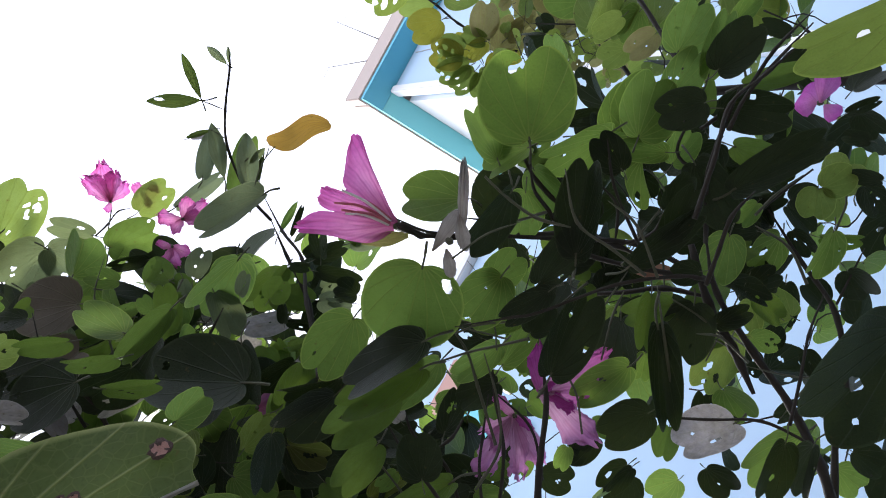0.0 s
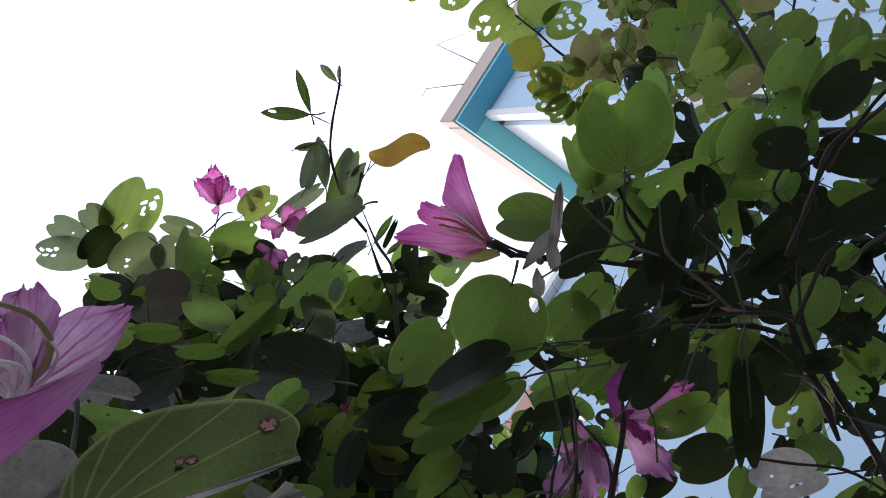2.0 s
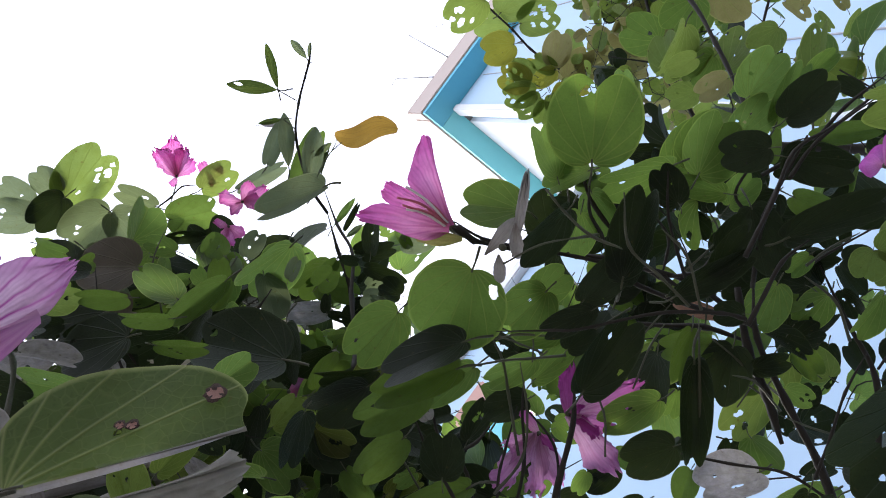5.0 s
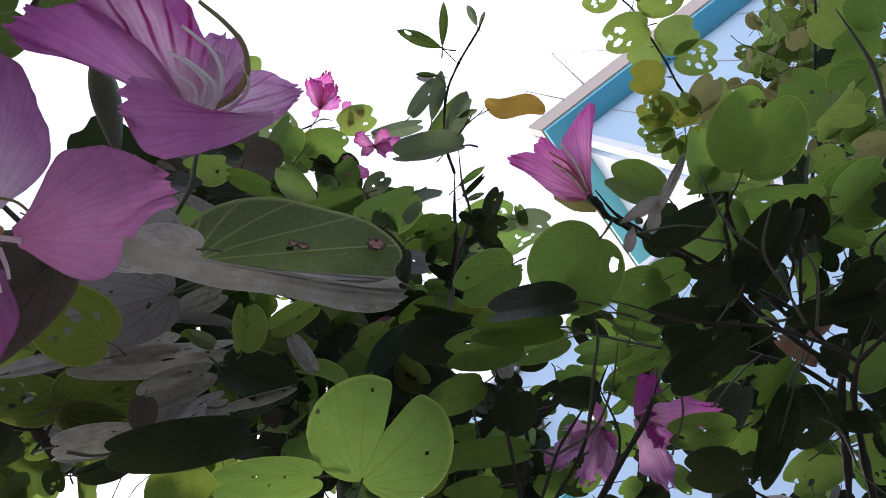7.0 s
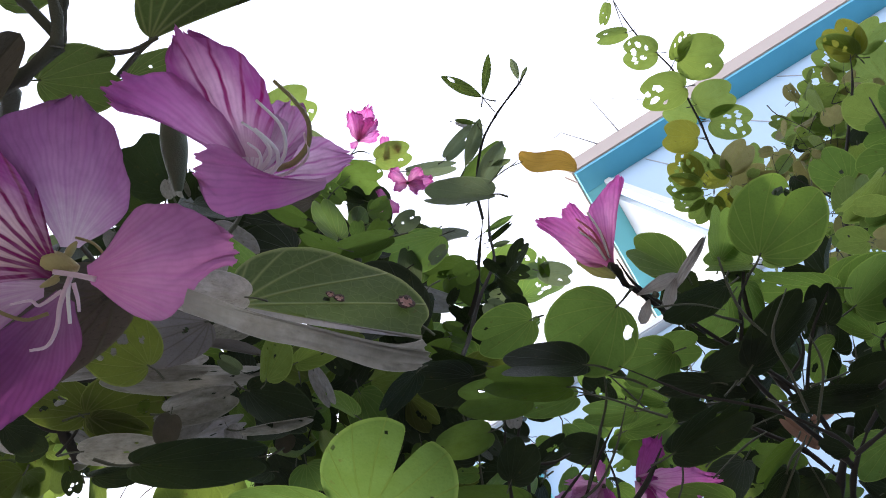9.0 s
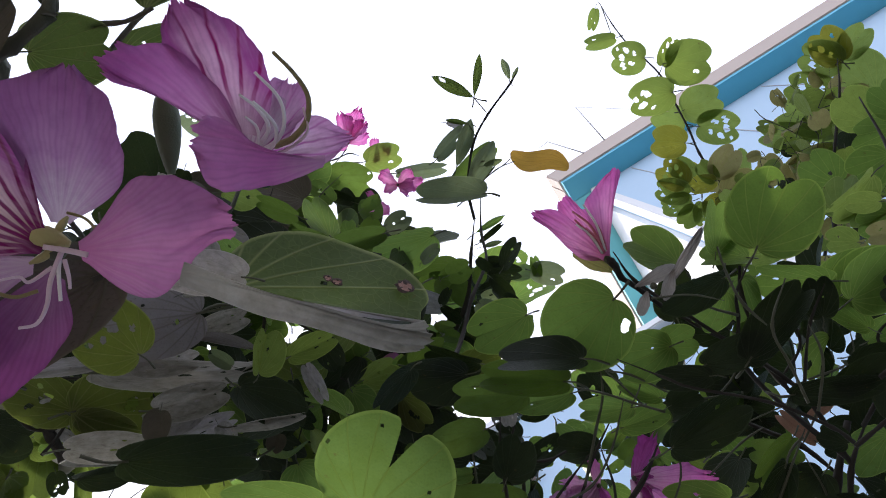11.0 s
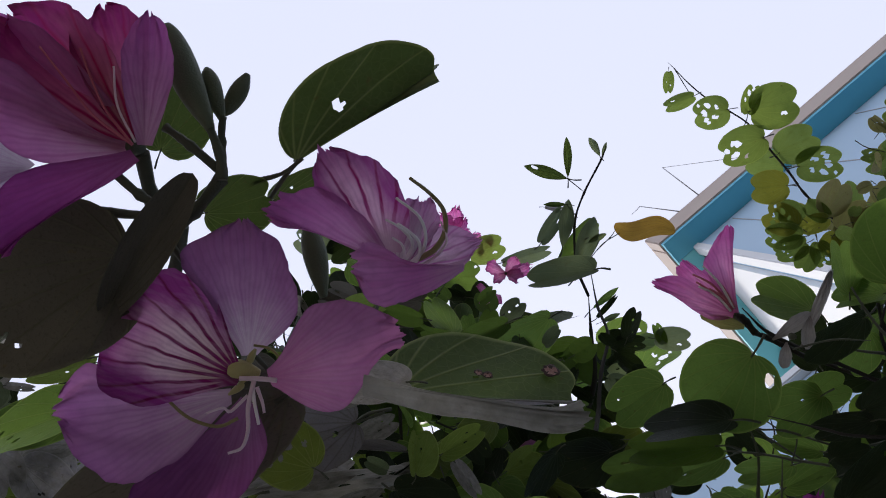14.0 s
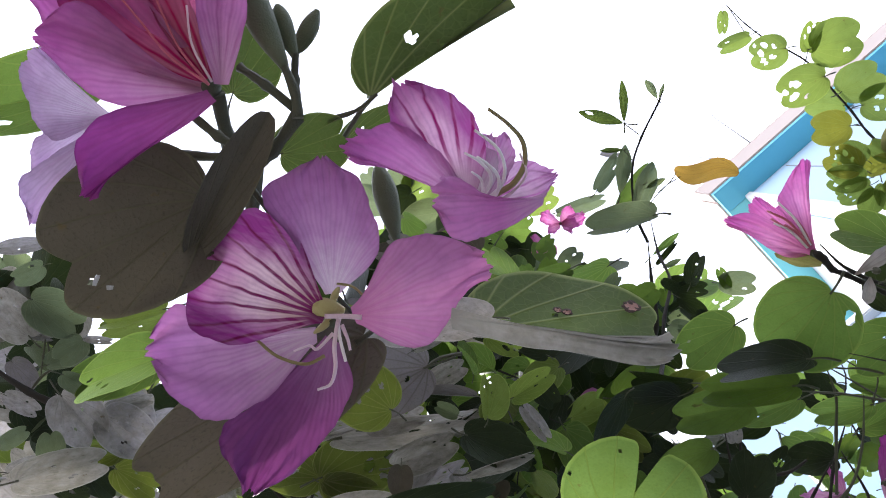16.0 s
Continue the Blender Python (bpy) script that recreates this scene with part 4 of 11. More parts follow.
twig(tree, [(-0.209, -0.001, 1.915), (-0.239, 0, 2.007), (-0.283, -0.004, 2.097), (-0.352, 0.002, 2.183), (-0.438, 0.028, 2.267)], 0.0008, 0.00152, "stalk", STEM)
twig(tree, [(0.004, 0.226, 2.218), (0.003, 0.247, 2.217), (0.008, 0.265, 2.217), (0.02, 0.302, 2.217)], 0.00239, 0.00266)
bud(tree, [(-0.1425, -0.227, 1.8956), (-0.1513, -0.2106, 1.8939), (-0.1596, -0.1915, 1.8922), (-0.1667, -0.1719, 1.8906)], 0.00146, 0.00847)
bud(tree, [(-0.1459, -0.1997, 1.9044), (-0.1527, -0.1884, 1.9031), (-0.1607, -0.1732, 1.9016)], 0.0012, 0.0054)
bud(tree, [(-0.1339, -0.1861, 1.9206), (-0.1444, -0.183, 1.9192), (-0.1595, -0.1791, 1.917)], 0.00529, 0.00156)
bud(tree, [(-0.1848, -0.1147, 2.0024), (-0.1982, -0.0941, 2), (-0.2137, -0.0717, 1.9972)], 0.00152, 0.00835)
bud(tree, [(0.0083, 0.2079, 2.2309), (0.0053, 0.2191, 2.2251), (0.0013, 0.236, 2.2214)], 0.002, 0.0062)
twig(tree, [(0.004, 0.225, 2.218), (0.002, 0.236, 2.217), (0.003, 0.251, 2.217)], 0.00478, 0.00319)
twig(tree, [(-0.116, 0.413, 2.27), (-0.138, 0.462, 2.248), (-0.182, 0.491, 2.235)], 0.00118, 0.00178)
twig(tree, [(-0.066, 0.435, 2.238), (-0.107, 0.454, 2.23), (-0.168, 0.472, 2.222), (-0.222, 0.49, 2.214)], 0.00231, 0.00404)
twig(tree, [(0.049, 0.438, 2.171), (-0.001, 0.431, 2.175), (-0.044, 0.437, 2.172)], 0.0008, 0.00106)
twig(tree, [(0.111, 0.442, 2.148), (0.079, 0.433, 2.151), (0.05, 0.419, 2.158)], 0.00103, 0.00155)
twig(tree, [(0.028, 0.301, 2.178), (0.069, 0.297, 2.179), (0.086, 0.288, 2.183)], 0.00074, 0.00099)
twig(tree, [(0.094, 0.342, 2.17), (0.064, 0.358, 2.163), (0.056, 0.364, 2.16)], 0.001, 0.001)
twig(tree, [(0.024, 0.574, 2.155), (0.036, 0.541, 2.169), (0.043, 0.511, 2.183)], 0.00112, 0.00084)
twig(tree, [(0.114, 0.651, 2.241), (0.057, 0.648, 2.242), (-0.001, 0.644, 2.244)], 0.00097, 0.00097)
twig(tree, [(-0.026, 0.695, 2.166), (0.044, 0.716, 2.157), (0.074, 0.752, 2.141)], 0.00121, 0.00091)
twig(tree, [(-0.04, 0.31, 2.206), (-0.044, 0.338, 2.194), (-0.066, 0.351, 2.188)], 0.00077, 0.00077)
twig(tree, [(-0.056, 0.292, 2.203), (-0.05, 0.325, 2.189)], 0.00076, 0.00076)
twig(tree, [(0.137, 0.397, 2.146), (0.119, 0.419, 2.136), (0.077, 0.41, 2.14)], 0.00075, 0.00125)
twig(tree, [(0.254, 0.68, 2.228), (0.235, 0.713, 2.213), (0.187, 0.716, 2.212)], 0.00097, 0.00129)
twig(tree, [(0.189, 0.75, 2.196), (0.117, 0.746, 2.198)], 0.00097, 0.00161)
twig(tree, [(0.029, 0.571, 2.222), (0.022, 0.628, 2.196)], 0.00091, 0.00121)
twig(tree, [(-0.253, -0.023, 2.551), (-0.298, 0.007, 2.54), (-0.326, 0.043, 2.527), (-0.354, 0.077, 2.515)], 0.00102, 0.00205)
twig(tree, [(-0.18, 0.027, 2.639), (-0.234, 0.034, 2.637), (-0.27, 0.065, 2.626), (-0.319, 0.102, 2.612)], 0.00076, 0.00152)
twig(tree, [(0.501, 0.403, 2.587), (0.459, 0.463, 2.514), (0.405, 0.498, 2.451), (0.343, 0.536, 2.387), (0.287, 0.549, 2.331)], 0.0025, 0.00307)
twig(tree, [(0.668, 0.626, 2.612), (0.603, 0.631, 2.612), (0.538, 0.651, 2.607)], 0.00182, 0.00228)
twig(tree, [(-0.054, 0.274, 2.134), (-0.031, 0.312, 2.121), (-0.017, 0.33, 2.114), (0.029, 0.377, 2.097), (0.054, 0.419, 2.082), (0.061, 0.438, 2.075)], 0.00093, 0.00185)
twig(tree, [(0.02, 0.518, 2.142), (0.025, 0.54, 2.133), (0.014, 0.572, 2.122)], 0.00106, 0.00133)
twig(tree, [(0.01, 0.571, 2.122), (0.017, 0.612, 2.107), (0.03, 0.648, 2.094)], 0.0008, 0.00106)
twig(tree, [(-0.069, 0.323, 2.159), (-0.104, 0.351, 2.149), (-0.141, 0.364, 2.144), (-0.181, 0.361, 2.146)], 0.00099, 0.00148)
twig(tree, [(0.132, 0.513, 2.122), (0.126, 0.548, 2.109), (0.102, 0.576, 2.099)], 0.00129, 0.00155)
twig(tree, [(0.09, 0.279, 2.079), (0.058, 0.301, 2.071), (0.049, 0.331, 2.06), (0.041, 0.361, 2.049)], 0.00106, 0.00128)
twig(tree, [(0.081, 0.316, 2.066), (0.073, 0.341, 2.057), (0.043, 0.37, 2.046)], 0.00085, 0.00128)
twig(tree, [(0.139, 0.433, 2.055), (0.114, 0.425, 2.058), (0.08, 0.426, 2.058), (0.055, 0.427, 2.058)], 0.00134, 0.00202)
twig(tree, [(0.247, 0.388, 2.018), (0.207, 0.37, 2.025), (0.178, 0.357, 2.03), (0.139, 0.36, 2.028), (0.091, 0.364, 2.027)], 0.00102, 0.00184)
twig(tree, [(0.193, 0.535, 2.114), (0.168, 0.519, 2.12), (0.141, 0.509, 2.123)], 0.00103, 0.00129)
twig(tree, [(0.101, 0.585, 2.085), (0.058, 0.588, 2.084), (0.017, 0.596, 2.081), (-0.025, 0.603, 2.079)], 0.00102, 0.00178)
twig(tree, [(-0.048, 0.387, 2.168), (-0.07, 0.423, 2.155), (-0.106, 0.444, 2.147)], 0.00077, 0.00103)
twig(tree, [(0.044, 0.433, 2.119), (-0.007, 0.463, 2.109), (-0.053, 0.49, 2.099)], 0.00099, 0.00148)
twig(tree, [(0.041, 0.265, 2.084), (0.022, 0.246, 2.091), (-0.004, 0.231, 2.097)], 0.00064, 0.00085)
twig(tree, [(0.05, 0.288, 2.055), (0.046, 0.265, 2.063), (0.052, 0.241, 2.072), (0.059, 0.221, 2.079)], 0.00143, 0.00082)
twig(tree, [(0.065, 0.106, 2.79), (0.065, 0.086, 2.799), (0.064, 0.07, 2.806)], 0.00086, 0.00086)
twig(tree, [(0.127, 0.09, 2.797), (0.13, 0.084, 2.8)], 0.00086, 0.00086)
twig(tree, [(0.024, 0.128, 2.78), (0.027, 0.11, 2.788), (0.029, 0.099, 2.793)], 0.00086, 0.00086)
twig(tree, [(-0.036, 0.181, 2.757), (-0.009, 0.158, 2.767), (0.012, 0.162, 2.765)], 0.00129, 0.00086)
twig(far_tree, [(0.79, 0.51, 3.096), (0.749, 0.567, 3.085), (0.68, 0.65, 3.07), (0.601, 0.741, 3.054), (0.507, 0.917, 3.024)], 0.00182, 0.00486)

# ---- flowers ----
bloom = flower(tree, -0.2478, -0.0673, 1.8791, 0.006, "wide open purple orchid flower with striped petal", "flower")
bloom_petal(bloom, -0.2468, -0.0708, 1.8704, -175.1, -15.7, -20.9, 0.073, "striped", ((0, 0.04, 0.04), (0.15, 0.15, 0.21), (0.3, 0.27, 0.39), (0.45, 0.39, 0.49), (0.6, 0.41, 0.52), (0.75, 0.42, 0.53), (0.88, 0.35, 0.34), (1, 0.06, 0.06)), curl=0.05, cup=0.16, ruffle=0.35)
bloom_petal(bloom, -0.2383, -0.0761, 1.8801, -178.6, -12.7, 45.3, 0.071, "white_centre", ((0, 0.04, 0.04), (0.15, 0.12, 0.25), (0.3, 0.19, 0.37), (0.45, 0.25, 0.37), (0.6, 0.36, 0.32), (0.75, 0.44, 0.3), (0.88, 0.39, 0.25), (1, 0.06, 0.06)), curl=0.08, cup=0.18, ruffle=0.6)
bloom_petal(bloom, -0.2372, -0.0606, 1.8734, -157.7, 7.5, 117.7, 0.0819, "petal", ((0, 0.04, 0.04), (0.15, 0.11, 0.22), (0.3, 0.24, 0.33), (0.45, 0.34, 0.33), (0.6, 0.31, 0.24), (0.75, 0.27, 0.14), (0.88, 0.2, 0.07), (1, 0.1, 0.09)), cup=-0.06, ruffle=0.5)
bloom_petal(bloom, -0.2587, -0.0685, 1.8771, -164.9, -11.7, -48.9, 0.0833, "violet", ((0, 0.04, 0.04), (0.15, 0.19, 0.04), (0.3, 0.34, 0.05), (0.45, 0.41, 0.08), (0.6, 0.45, 0.16), (0.75, 0.39, 0.28), (0.88, 0.28, 0.25), (1, 0.09, 0.11)), curl=0.06, cup=0.2, ruffle=0.9)
bloom_petal(bloom, -0.2573, -0.0603, 1.883, -171.8, 4, -102.4, 0.092, "deep", ((0, 0.04, 0.04), (0.15, 0.24, 0.08), (0.3, 0.25, 0.12), (0.45, 0.25, 0.18), (0.6, 0.23, 0.24), (0.75, 0.19, 0.32), (0.88, 0.14, 0.28), (1, 0.06, 0.06)), curl=-0.05, cup=0.12, ruffle=0.8)
filament(bloom, [(-0.2429, -0.065, 1.872), (-0.2535, -0.0576, 1.8666), (-0.2603, -0.0498, 1.8617), (-0.2668, -0.0462, 1.8569), (-0.2717, -0.0493, 1.8526)], 0.0013, 0.00069, "pink")
filament(bloom, [(-0.2759, -0.0908, 1.8605), (-0.2763, -0.0756, 1.8626), (-0.271, -0.0622, 1.8655), (-0.2622, -0.0575, 1.8692)], 0.00085, 0.00101, "olive")
filament(bloom, [(-0.2447, -0.0615, 1.8717), (-0.2481, -0.0545, 1.871), (-0.2515, -0.0496, 1.8704)], 0.00115, 0.00072, "pink")
filament(bloom, [(-0.2339, -0.0564, 1.8679), (-0.2391, -0.0632, 1.8674), (-0.2457, -0.0707, 1.8668)], 0.00142, 0.00128, "pink")
filament(bloom, [(-0.2515, -0.0774, 1.8713), (-0.2449, -0.0748, 1.8721), (-0.2384, -0.0652, 1.8726)], 0.0052, 0.0036, "yellow")
filament(bloom, [(-0.2427, -0.0716, 1.8743), (-0.237, -0.0739, 1.8751), (-0.2319, -0.0754, 1.8758)], 0.00203, 0.00116, "yellow")
filament(bloom, [(-0.2439, -0.0686, 1.874), (-0.251, -0.068, 1.8731), (-0.2579, -0.0693, 1.8722)], 0.00203, 0.00116, "yellow")
filament(bloom, [(-0.268, -0.0707, 1.8608), (-0.2616, -0.0667, 1.8642), (-0.2612, -0.0626, 1.8669), (-0.2508, -0.0619, 1.8709)], 0.00056, 0.00101, "pink")
filament(bloom, [(-0.2553, -0.0478, 1.8638), (-0.2497, -0.0574, 1.8679), (-0.245, -0.0639, 1.8717)], 0.00085, 0.00101, "white")
filament(bloom, [(-0.2321, -0.0775, 1.8789), (-0.2278, -0.07, 1.8792), (-0.2278, -0.0603, 1.8789)], 0.00073, 0.00073, "olive")
bloom = flower(tree, -0.1603, -0.0501, 1.9762, 0.006, "open mauve orchid flower seen from its side", "flower")
bloom_petal(bloom, -0.1597, -0.053, 1.9346, -152.6, -7.3, 15.9, 0.0838, "striped_magenta", ((0, 0.04, 0.04), (0.15, 0.02, 0.2), (0.3, 0.01, 0.3), (0.45, 0.02, 0.32), (0.6, 0.08, 0.31), (0.75, 0.16, 0.28), (0.88, 0.18, 0.19), (1, 0.08, 0.06)), curl=-0.05, cup=0.2, ruffle=0.9)
bloom_petal(bloom, -0.1593, -0.0558, 1.9356, -144.3, -6.4, -20, 0.0839, "magenta_purple", ((0, 0.04, 0.04), (0.15, 0.02, 0.13), (0.3, 0.01, 0.2), (0.45, 0.01, 0.24), (0.6, 0.01, 0.27), (0.75, 0.03, 0.27), (0.88, 0.07, 0.17), (1, 0.06, 0.14)), cup=0.12, ruffle=0.8)
bloom_petal(bloom, -0.1291, -0.0238, 1.9218, -139.1, -4.5, -44.4, 0.0757, "mauve_lip", ((0, 0.04, 0.04), (0.15, 0.11, 0.01), (0.3, 0.18, 0.01), (0.45, 0.22, 0.01), (0.6, 0.25, 0.05), (0.75, 0.29, 0.14), (0.88, 0.25, 0.18), (1, 0.06, 0.16)), curl=0.05, cup=-0.15, ruffle=0.9)
bloom_petal(bloom, -0.1591, -0.0485, 1.9297, 146.6, 2.9, 116, 0.0634, "veined", ((0, 0.04, 0.04), (0.15, 0.1, 0.1), (0.3, 0.16, 0.14), (0.45, 0.27, 0.17), (0.6, 0.27, 0.19), (0.75, 0.2, 0.16), (0.88, 0.1, 0.1), (1, 0.06, 0.06)), cup=0.25, ruffle=0.8)
bloom_petal(bloom, -0.1605, -0.0489, 1.9265, 150.8, -6, 40.4, 0.0397, "throat", ((0, 0.04, 0.04), (0.15, 0.12, 0.24), (0.3, 0.21, 0.37), (0.45, 0.32, 0.46), (0.6, 0.37, 0.49), (0.75, 0.41, 0.48), (0.88, 0.39, 0.46), (1, 0.06, 0.33)), cup=0.4, ruffle=0.8)
bloom_petal(bloom, -0.1566, -0.0467, 1.931, 151.7, -3.5, 60.2, 0.0492, "veined", ((0, 0.04, 0.04), (0.15, 0.08, 0.15), (0.3, 0.11, 0.23), (0.45, 0.14, 0.27), (0.6, 0.17, 0.31), (0.75, 0.19, 0.3), (0.88, 0.17, 0.27), (1, 0.06, 0.15)), cup=0.35, ruffle=1.2)
filament(bloom, [(-0.1581, -0.0502, 1.9217), (-0.1447, -0.051, 1.9112), (-0.1382, -0.0548, 1.9036), (-0.1368, -0.0641, 1.8964), (-0.1385, -0.0724, 1.8908)], 0.0013, 0.0007, "white")
filament(bloom, [(-0.1572, -0.0485, 1.9219), (-0.1417, -0.0463, 1.9115), (-0.1318, -0.0504, 1.9042), (-0.1255, -0.061, 1.8973), (-0.1264, -0.0764, 1.8913)], 0.0013, 0.0007, "white")
filament(bloom, [(-0.1572, -0.0476, 1.9219), (-0.1443, -0.0454, 1.9112), (-0.1364, -0.0509, 1.9039), (-0.135, -0.059, 1.8968), (-0.1357, -0.0664, 1.8914)], 0.0012, 0.0007, "white")
filament(bloom, [(-0.1574, -0.0489, 1.9198), (-0.1483, -0.0516, 1.9108), (-0.1435, -0.0571, 1.9041), (-0.1435, -0.0634, 1.8958)], 0.0011, 0.0006, "white")
filament(bloom, [(-0.1572, -0.0463, 1.9249), (-0.1418, -0.0402, 1.9164), (-0.1261, -0.0403, 1.9075), (-0.1195, -0.0508, 1.9028)], 0.0011, 0.0006, "pink")
filament(bloom, [(-0.1438, -0.045, 1.9193), (-0.1335, -0.0424, 1.9101), (-0.1222, -0.045, 1.9057), (-0.1141, -0.0537, 1.9009), (-0.1125, -0.0656, 1.8956), (-0.1138, -0.0782, 1.8897)], 0.0019, 0.0009, "olive")
bloom = flower(tree, -0.1993, -0.1924, 1.8849, 0.006, "large purple orchid flower with red throat", "flower")
bloom_petal(bloom, -0.2012, -0.1925, 1.8851, -166.5, -1.4, -24, 0.086, "magenta_purple", ((0, 0.04, 0.04), (0.15, 0.14, 0.02), (0.3, 0.2, 0.06), (0.45, 0.25, 0.13), (0.6, 0.23, 0.2), (0.75, 0.16, 0.27), (0.88, 0.09, 0.25), (1, 0.06, 0.06)), curl=0.05, cup=0.2, ruffle=0.5)
bloom_petal(bloom, -0.2009, -0.1867, 1.8764, -149.8, 16.1, -77.4, 0.0786, "deep_magenta", ((0, 0.04, 0.04), (0.15, 0.05, 0.11), (0.3, 0.04, 0.18), (0.45, 0.02, 0.26), (0.6, 0.01, 0.3), (0.75, 0.01, 0.28), (0.88, 0.01, 0.26), (1, 0.06, 0.06)), curl=-0.05, cup=0.15, ruffle=0.5)
petal(bloom, -0.2, -0.1953, 1.8901, 179.6, -10.7, 2.5, 0.0927, 0.0557, "magenta_striped", cup=0.3, peak=0.6, claw=0.3, ruffle=0.9)
petal(bloom, -0.1927, -0.1852, 1.8725, -177.9, -19.9, 50.3, 0.0642, 0.0238, "magenta_purple", cup=0.3, peak=0.6, claw=0.3, ruffle=0.8)
petal(bloom, -0.1972, -0.1981, 1.8946, 168.2, -18, 31.7, 0.0765, 0.0391, "magenta_striped", cup=0.3, peak=0.6, claw=0.3, ruffle=0.8)
petal(bloom, -0.2019, -0.1963, 1.8939, -179.6, -6.8, -9.2, 0.1078, 0.0445, "magenta_purple", cup=0.3, peak=0.6, claw=0.3, ruffle=0.8)
filament(bloom, [(-0.1968, -0.1898, 1.8721), (-0.1993, -0.2138, 1.8726), (-0.1961, -0.2355, 1.8738), (-0.1929, -0.2572, 1.8749)], 0.0007, 0.00056, "red")
filament(bloom, [(-0.1977, -0.1916, 1.8771), (-0.1944, -0.2135, 1.8783), (-0.1874, -0.2312, 1.8798), (-0.1806, -0.2449, 1.8812)], 0.00071, 0.00057, "red")
filament(bloom, [(-0.1952, -0.1904, 1.8744), (-0.1881, -0.2099, 1.876), (-0.1753, -0.2251, 1.8782)], 0.00071, 0.00056, "pink")
bloom = flower(tree, -0.273, -0.2542, 1.9467, 0.004, "fading pale lilac orchid flower", "flower")
bloom_petal(bloom, -0.265, -0.2513, 1.9458, -155.1, -17.3, 1.7, 0.0524, "pale", ((0, 0.04, 0.04), (0.15, 0.63, 0.03), (0.3, 0.61, 0.02), (0.45, 0.59, 0.02), (0.6, 0.51, 0.02), (0.75, 0.42, 0.04), (0.88, 0.34, 0.04), (1, 0.26, 0.06)), cup=0.2, ruffle=0.7)
bloom_petal(bloom, -0.2758, -0.2482, 1.9438, -152.2, 23.9, -93.2, 0.0666, "pale", ((0, 0.04, 0.04), (0.15, 0.1, 0.11), (0.3, 0.13, 0.17), (0.45, 0.12, 0.22), (0.6, 0.12, 0.28), (0.75, 0.14, 0.29), (0.88, 0.16, 0.24), (1, 0.06, 0.06)), cup=0.2, ruffle=0.9)
petal(bloom, -0.2737, -0.2564, 1.95, -165.9, 20.4, -79.5, 0.0487, 0.0309, "pale", cup=0.2, peak=0.5, claw=0.4, ruffle=1.4)
bloom = flower(tree, 0.006, 0.2229, 2.2247, 0.004, "half open magenta orchid flower", "flower")
bloom_petal(bloom, 0.0043, 0.2223, 2.2168, 179.9, 20.1, 40.6, 0.0854, "magenta_soft", ((0, 0.04, 0.04), (0.15, 0.13, 0.02), (0.3, 0.18, 0.02), (0.45, 0.27, 0.02), (0.6, 0.31, 0.02), (0.75, 0.21, 0.03), (0.88, 0.15, 0.05), (1, 0.06, 0.06)), curl=-0.05, cup=0.35, ruffle=0.5)
bloom_petal(bloom, 0.002, 0.2207, 2.2123, -173.8, 0.3, -21.3, 0.0885, "magenta_soft", ((0, 0.04, 0.04), (0.15, 0.12, 0.05), (0.3, 0.16, 0.09), (0.45, 0.14, 0.12), (0.6, 0.1, 0.14), (0.75, 0.07, 0.16), (0.88, 0.06, 0.13), (1, 0.06, 0.04)), curl=0.06, cup=0.35, ruffle=0.5)
bloom_petal(bloom, 0.0064, 0.2233, 2.2258, 176, 8.8, -0.3, 0.0704, "magenta_soft", ((0, 0.04, 0.04), (0.15, 0.1, 0.07), (0.3, 0.14, 0.09), (0.45, 0.17, 0.1), (0.6, 0.19, 0.1), (0.75, 0.2, 0.08), (0.88, 0.19, 0.07), (1, 0.18, 0.06)), cup=0.3, ruffle=0.6)
bloom_petal(bloom, 0.0072, 0.2247, 2.2284, 163.1, 12.3, 9.5, 0.05, "magenta_purple", ((0, 0.04, 0.04), (0.15, 0.07, 0.08), (0.3, 0.1, 0.12), (0.45, 0.13, 0.14), (0.6, 0.14, 0.14), (0.75, 0.16, 0.15), (0.88, 0.18, 0.16), (1, 0.21, 0.06)), cup=0.3, ruffle=0.6)
bloom_petal(bloom, -0.001, 0.2362, 2.2111, -179, -3.6, -28.8, 0.0445, "brownish", ((0, 0.04, 0.04), (0.15, 0.09, 0.09), (0.3, 0.13, 0.13), (0.45, 0.16, 0.14), (0.6, 0.15, 0.13), (0.75, 0.11, 0.09), (0.88, 0.08, 0.06), (1, 0.06, 0.06)), cup=0.4, ruffle=0.2, name="sepal")
filament(bloom, [(0.0036, 0.215, 2.2078), (0.0062, 0.1843, 2.2032), (0.0001, 0.1611, 2.2009)], 0.0016, 0.001, "red")
filament(bloom, [(0.0021, 0.2151, 2.208), (0.0002, 0.186, 2.2036), (-0.003, 0.1683, 2.1992)], 0.0016, 0.001, "red")
filament(bloom, [(0.0047, 0.2145, 2.2077), (0.0112, 0.1861, 2.2018), (0.0121, 0.1625, 2.2006)], 0.0016, 0.001, "white")
filament(bloom, [(0.0011, 0.2137, 2.2065), (0.0008, 0.1909, 2.2018), (-0.0046, 0.1726, 2.198)], 0.0016, 0.001, "white")
filament(bloom, [(0.0058, 0.2141, 2.2077), (0.0109, 0.1937, 2.2035), (0.0118, 0.1774, 2.2013)], 0.0016, 0.001, "red")
filament(bloom, [(0.0026, 0.2136, 2.2063), (0.0038, 0.1969, 2.2014), (0.0006, 0.1806, 2.1968)], 0.0016, 0.001, "red")
bloom = flower(tree, -0.1674, 0.0127, 3.1788, 0.004, "small crumpled magenta orchid flower", "flower")
